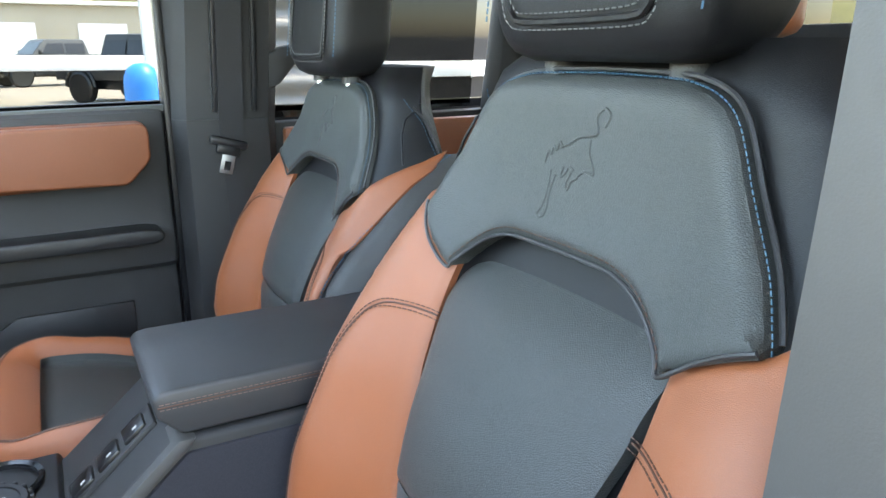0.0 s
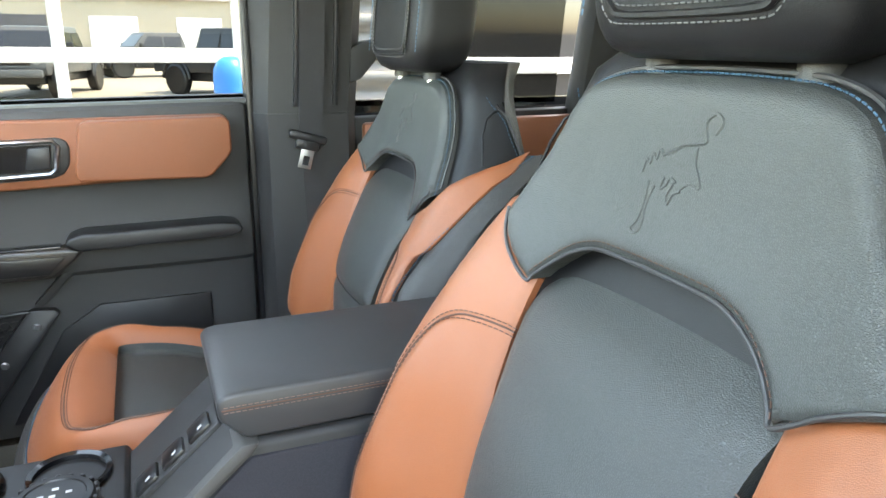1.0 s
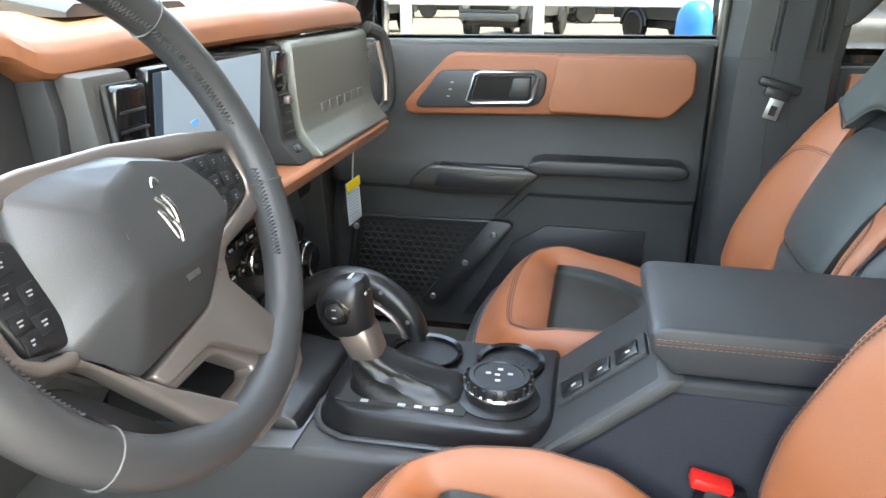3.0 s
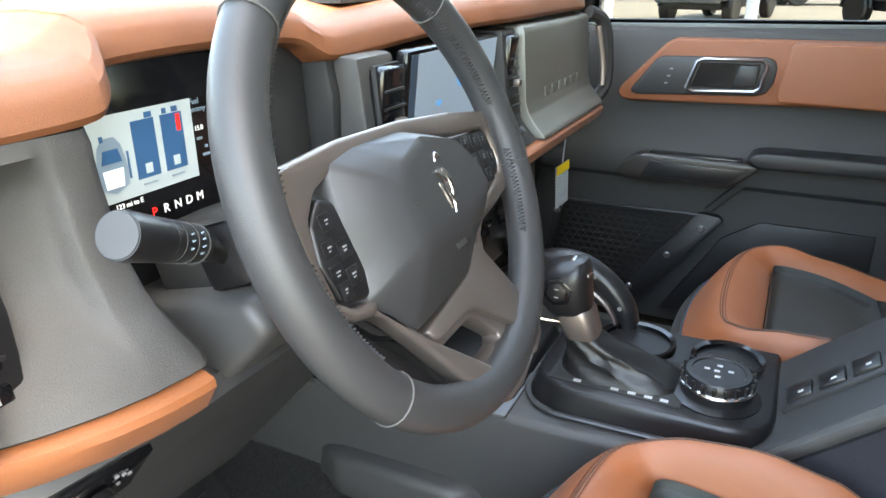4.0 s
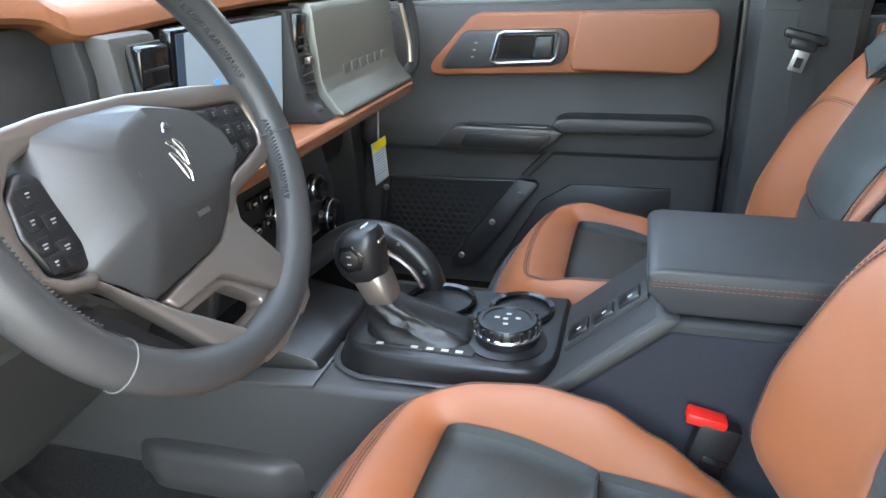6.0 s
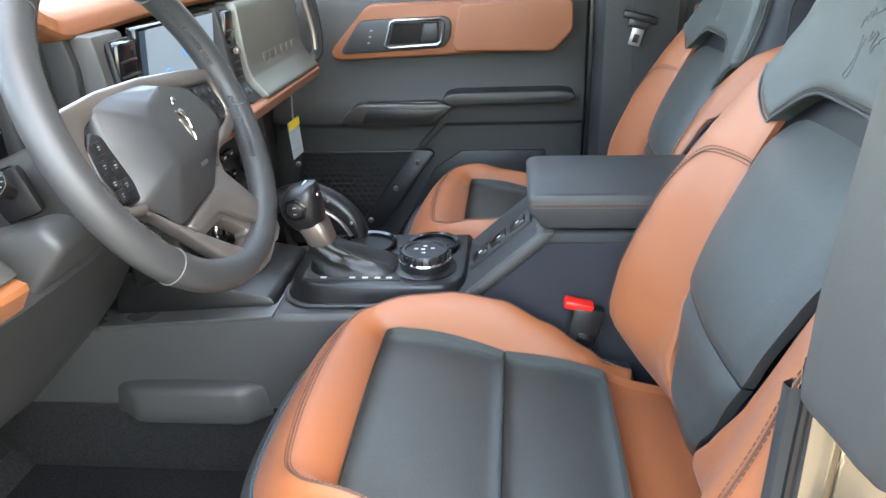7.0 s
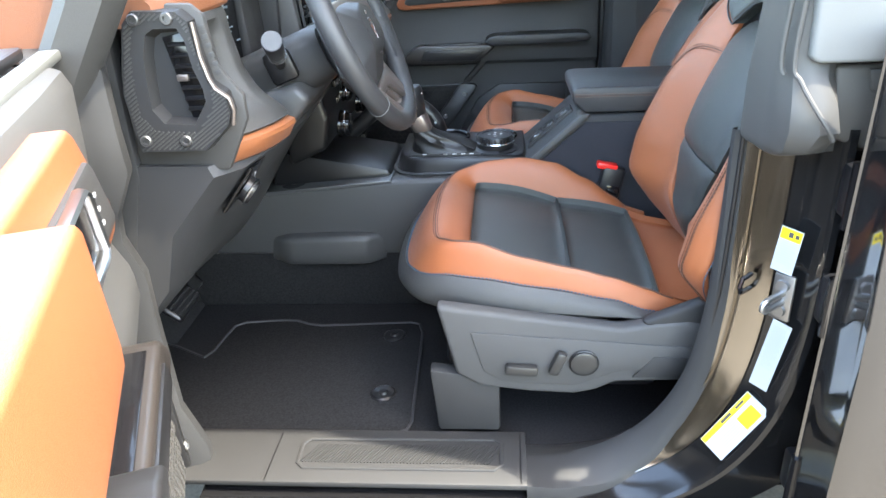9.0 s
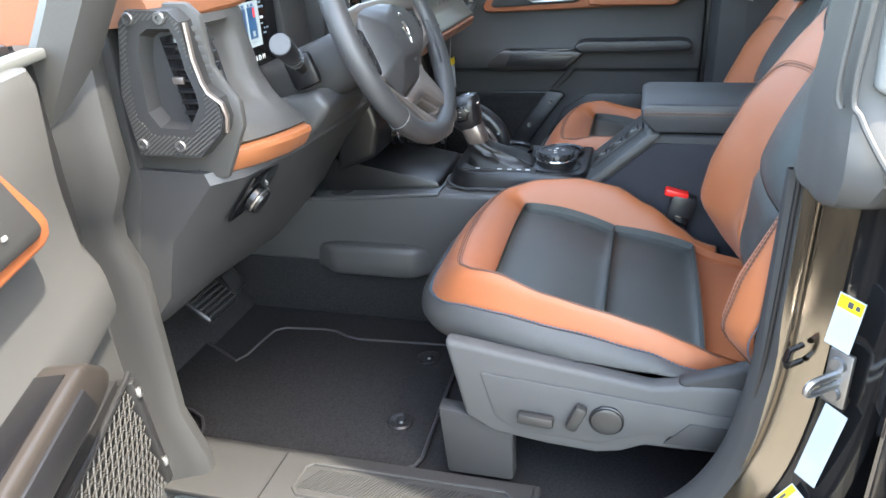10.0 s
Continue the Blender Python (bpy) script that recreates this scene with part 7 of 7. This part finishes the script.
part("dark_glazing", box((4.2, WALL_Y + 0.05, 1.6), (4.66, 0.03, 3.2), 0.004), material("dark_glass", (0.012, 0.013, 0.015), 0.05), bay)
for z in (1.307, 2.4):
    part("rail", box((4.2, WALL_Y, z), (4.66, 0.06, 0.10), 0.006), WHITE, bay)
boll = thing("bollard", "blue plastic-sleeved safety bollard", "bollard")
part("sleeve", lathe([(0.0, 0), (0.088, 0), (0.086, 1.26), (0.081, 1.305), (0.062, 1.342), (0.034, 1.362), (0.0, 1.367)], (0.521, 3.0, 0), (0, 0, 1), 32), BLUE, boll)


TRK = material("black_truck_paint", (0.022, 0.023, 0.025), 0.35, stain=0.05)
TRG = material("grey_truck_paint", (0.075, 0.08, 0.085), 0.35, stain=0.05)
TRW = material("white_truck_paint", (0.45, 0.45, 0.45), 0.4, stain=0.05)
TGLASS = material("truck_glass", (0.02, 0.024, 0.03), 0.12)


def truck(x, y, turn, paint, label):
    """A parked pickup, nose at -x: body, cab, glass, arches, wheels, grille, lamps, mirrors."""
    t = thing("pickup_truck", label, "truck", "parked trucks")
    part("body", prism([(-2.55, 0.62), (-2.62, 0.80), (-2.60, 1.08), (-2.45, 1.15), (-1.25, 1.22), (0.95, 1.22), (1.0, 1.24), (2.6, 1.22), (2.66, 1.1), (2.64, 0.62)], "y", -0.92, 0.92, 0.07, seg=3), paint, t)
    part("cab", loft([[Vector(q) for q in ((-1.22 + k * 0.52, -0.86 + k * 0.14, z), (0.98 - k * 0.12, -0.86 + k * 0.14, z), (0.98 - k * 0.12, 0.86 - k * 0.14, z), (-1.22 + k * 0.52, 0.86 - k * 0.14, z))] for z, k in ((1.20, 0.0), (1.72, 0.95), (1.80, 1.1), (1.82, 1.4))]), paint, t)
    part("windshield", loft([[Vector((-1.19 + k * 0.50, -0.78 + k * 0.12, z)), Vector((-1.19 + k * 0.50, 0.78 - k * 0.12, z)), Vector((-1.23 + k * 0.50, 0.78 - k * 0.12, z)), Vector((-1.23 + k * 0.50, -0.78 + k * 0.12, z))] for z, k in ((1.26, 0.1), (1.70, 0.92))]), TGLASS, t)
    for sg in (-1, 1):
        for a, b in ((-0.86, 0.0), (0.08, 0.82)):
            part("side_glass", loft([[Vector((a + (0.34 if a < 0 else 0) * k, sg * (0.865 - 0.13 * k), z)), Vector((b, sg * (0.865 - 0.13 * k), z)), Vector((b, sg * (0.875 - 0.13 * k), z)), Vector((a + (0.34 if a < 0 else 0) * k, sg * (0.875 - 0.13 * k), z))] for z, k in ((1.27, 0.0), (1.66, 0.85))]), TGLASS, t)
        for wx in (-1.72, 1.72):
            part("wheel_arch", tube([(wx + 0.52 * math.cos(q), sg * 0.93, 0.45 + 0.52 * math.sin(q)) for q in [math.pi * k / 10 for k in range(11)]], 0.055, 6), BLACKP, t)
            w = part("tyre", lathe([(0.24, -0.13), (0.37, -0.14), (0.43, -0.10), (0.43, 0.10), (0.37, 0.14), (0.24, 0.13)], (wx, sg * 0.86, 0.43), (0, 1, 0), 22), BLACKP, t)
            part("wheel_rim", lathe([(0, -0.06), (0.10, -0.07), (0.24, -0.10), (0.24, 0.10), (0.10, 0.07), (0, 0.06)], (wx, sg * 0.86, 0.43), (0, 1, 0), 10), TRG, w)
        part("headlight", lathe([(0, 0), (0.115, 0), (0.115, 0.03), (0.09, 0.05), (0, 0.05)], (-2.59, sg * 0.70, 0.97), (-1, 0, 0), 16), STEEL, t)
        part("mirror", box((-0.98, sg * 1.04, 1.32), (0.10, 0.18, 0.18), 0.03), BLACKP, t)
    part("grille", box((-2.61, 0, 0.97), (0.05, 1.12, 0.24), 0.02), GLOSSB, t)
    part("grille_bar", box((-2.64, 0, 0.97), (0.02, 1.06, 0.035), 0.008), TRG, t)
    part("bumper", box((-2.70, 0, 0.66), (0.20, 1.72, 0.20), 0.06), TRG, t)
    part("underbody", box((0, 0, 0.50), (4.6, 1.5, 0.24), 0.05), BLACKP, t)
    t.matrix_world = pose(x, y, 0, 0, 0, turn)
    return t


truck(-2.3, 22.2, 78, TRG, "dark grey pickup truck parked in the lot")
truck(2.9, 20.4, 128, TRK, "black off-road truck parked in the lot")
truck(-7.4, 22.0, 80, TRK, "black pickup truck parked in the lot")
truck(-12.5, 23.0, 84, TRG, "grey pickup truck at the end of the row")
truck(0.9, 33.0, 20, TRG, "grey pickup truck parked further back")
truck(-6.5, 36.0, 12, TRW, "white pickup truck parked far back")
truck(9.5, 31.0, 165, TRG, "grey pickup truck parked far back")
truck(16.0, 27.0, 120, TRK, "black pickup truck parked far back")
bld = thing("service_building", "long pale service building with bay doors", "building")
part("wall", box((10, 64, 2.3), (80, 6, 4.6), 0.05), material("cream_cladding", (0.42, 0.38, 0.31), 0.7, stain=0.1, stain_scale=0.3), bld)
part("roof", box((10, 64, 4.75), (81, 7, 0.3), 0.05), WHITE, bld)
for k in range(12):
    part("bay_door", box((-26 + 6.2 * k, 60.95, 1.7), (3.4, 0.15, 3.2), 0.02), WHITE if k % 3 else material("shaded_bay", (0.08, 0.08, 0.09), 0.6), bld)
HILL = material("dry_wooded_hill", (0.10, 0.10, 0.035), 0.95, grain=0.5, scale=0.6, bump=0.0, stain=0.5, stain_scale=0.08)
bm = bmesh.new()
random.seed(3)
rings = []
for j in range(7):
    rings.append([Vector((-160 + 8 * i + random.uniform(-2, 2), 95 + 9 * j + random.uniform(-2, 2), (0, 6, 12, 17, 21, 24, 25)[j] + random.uniform(-1.2, 1.2) * (j > 0))) for i in range(48)])
tagged(part("hillside", loft(rings, bm, closed=False), HILL), "dry wooded hillside behind the lot", "hill", kind="structure")
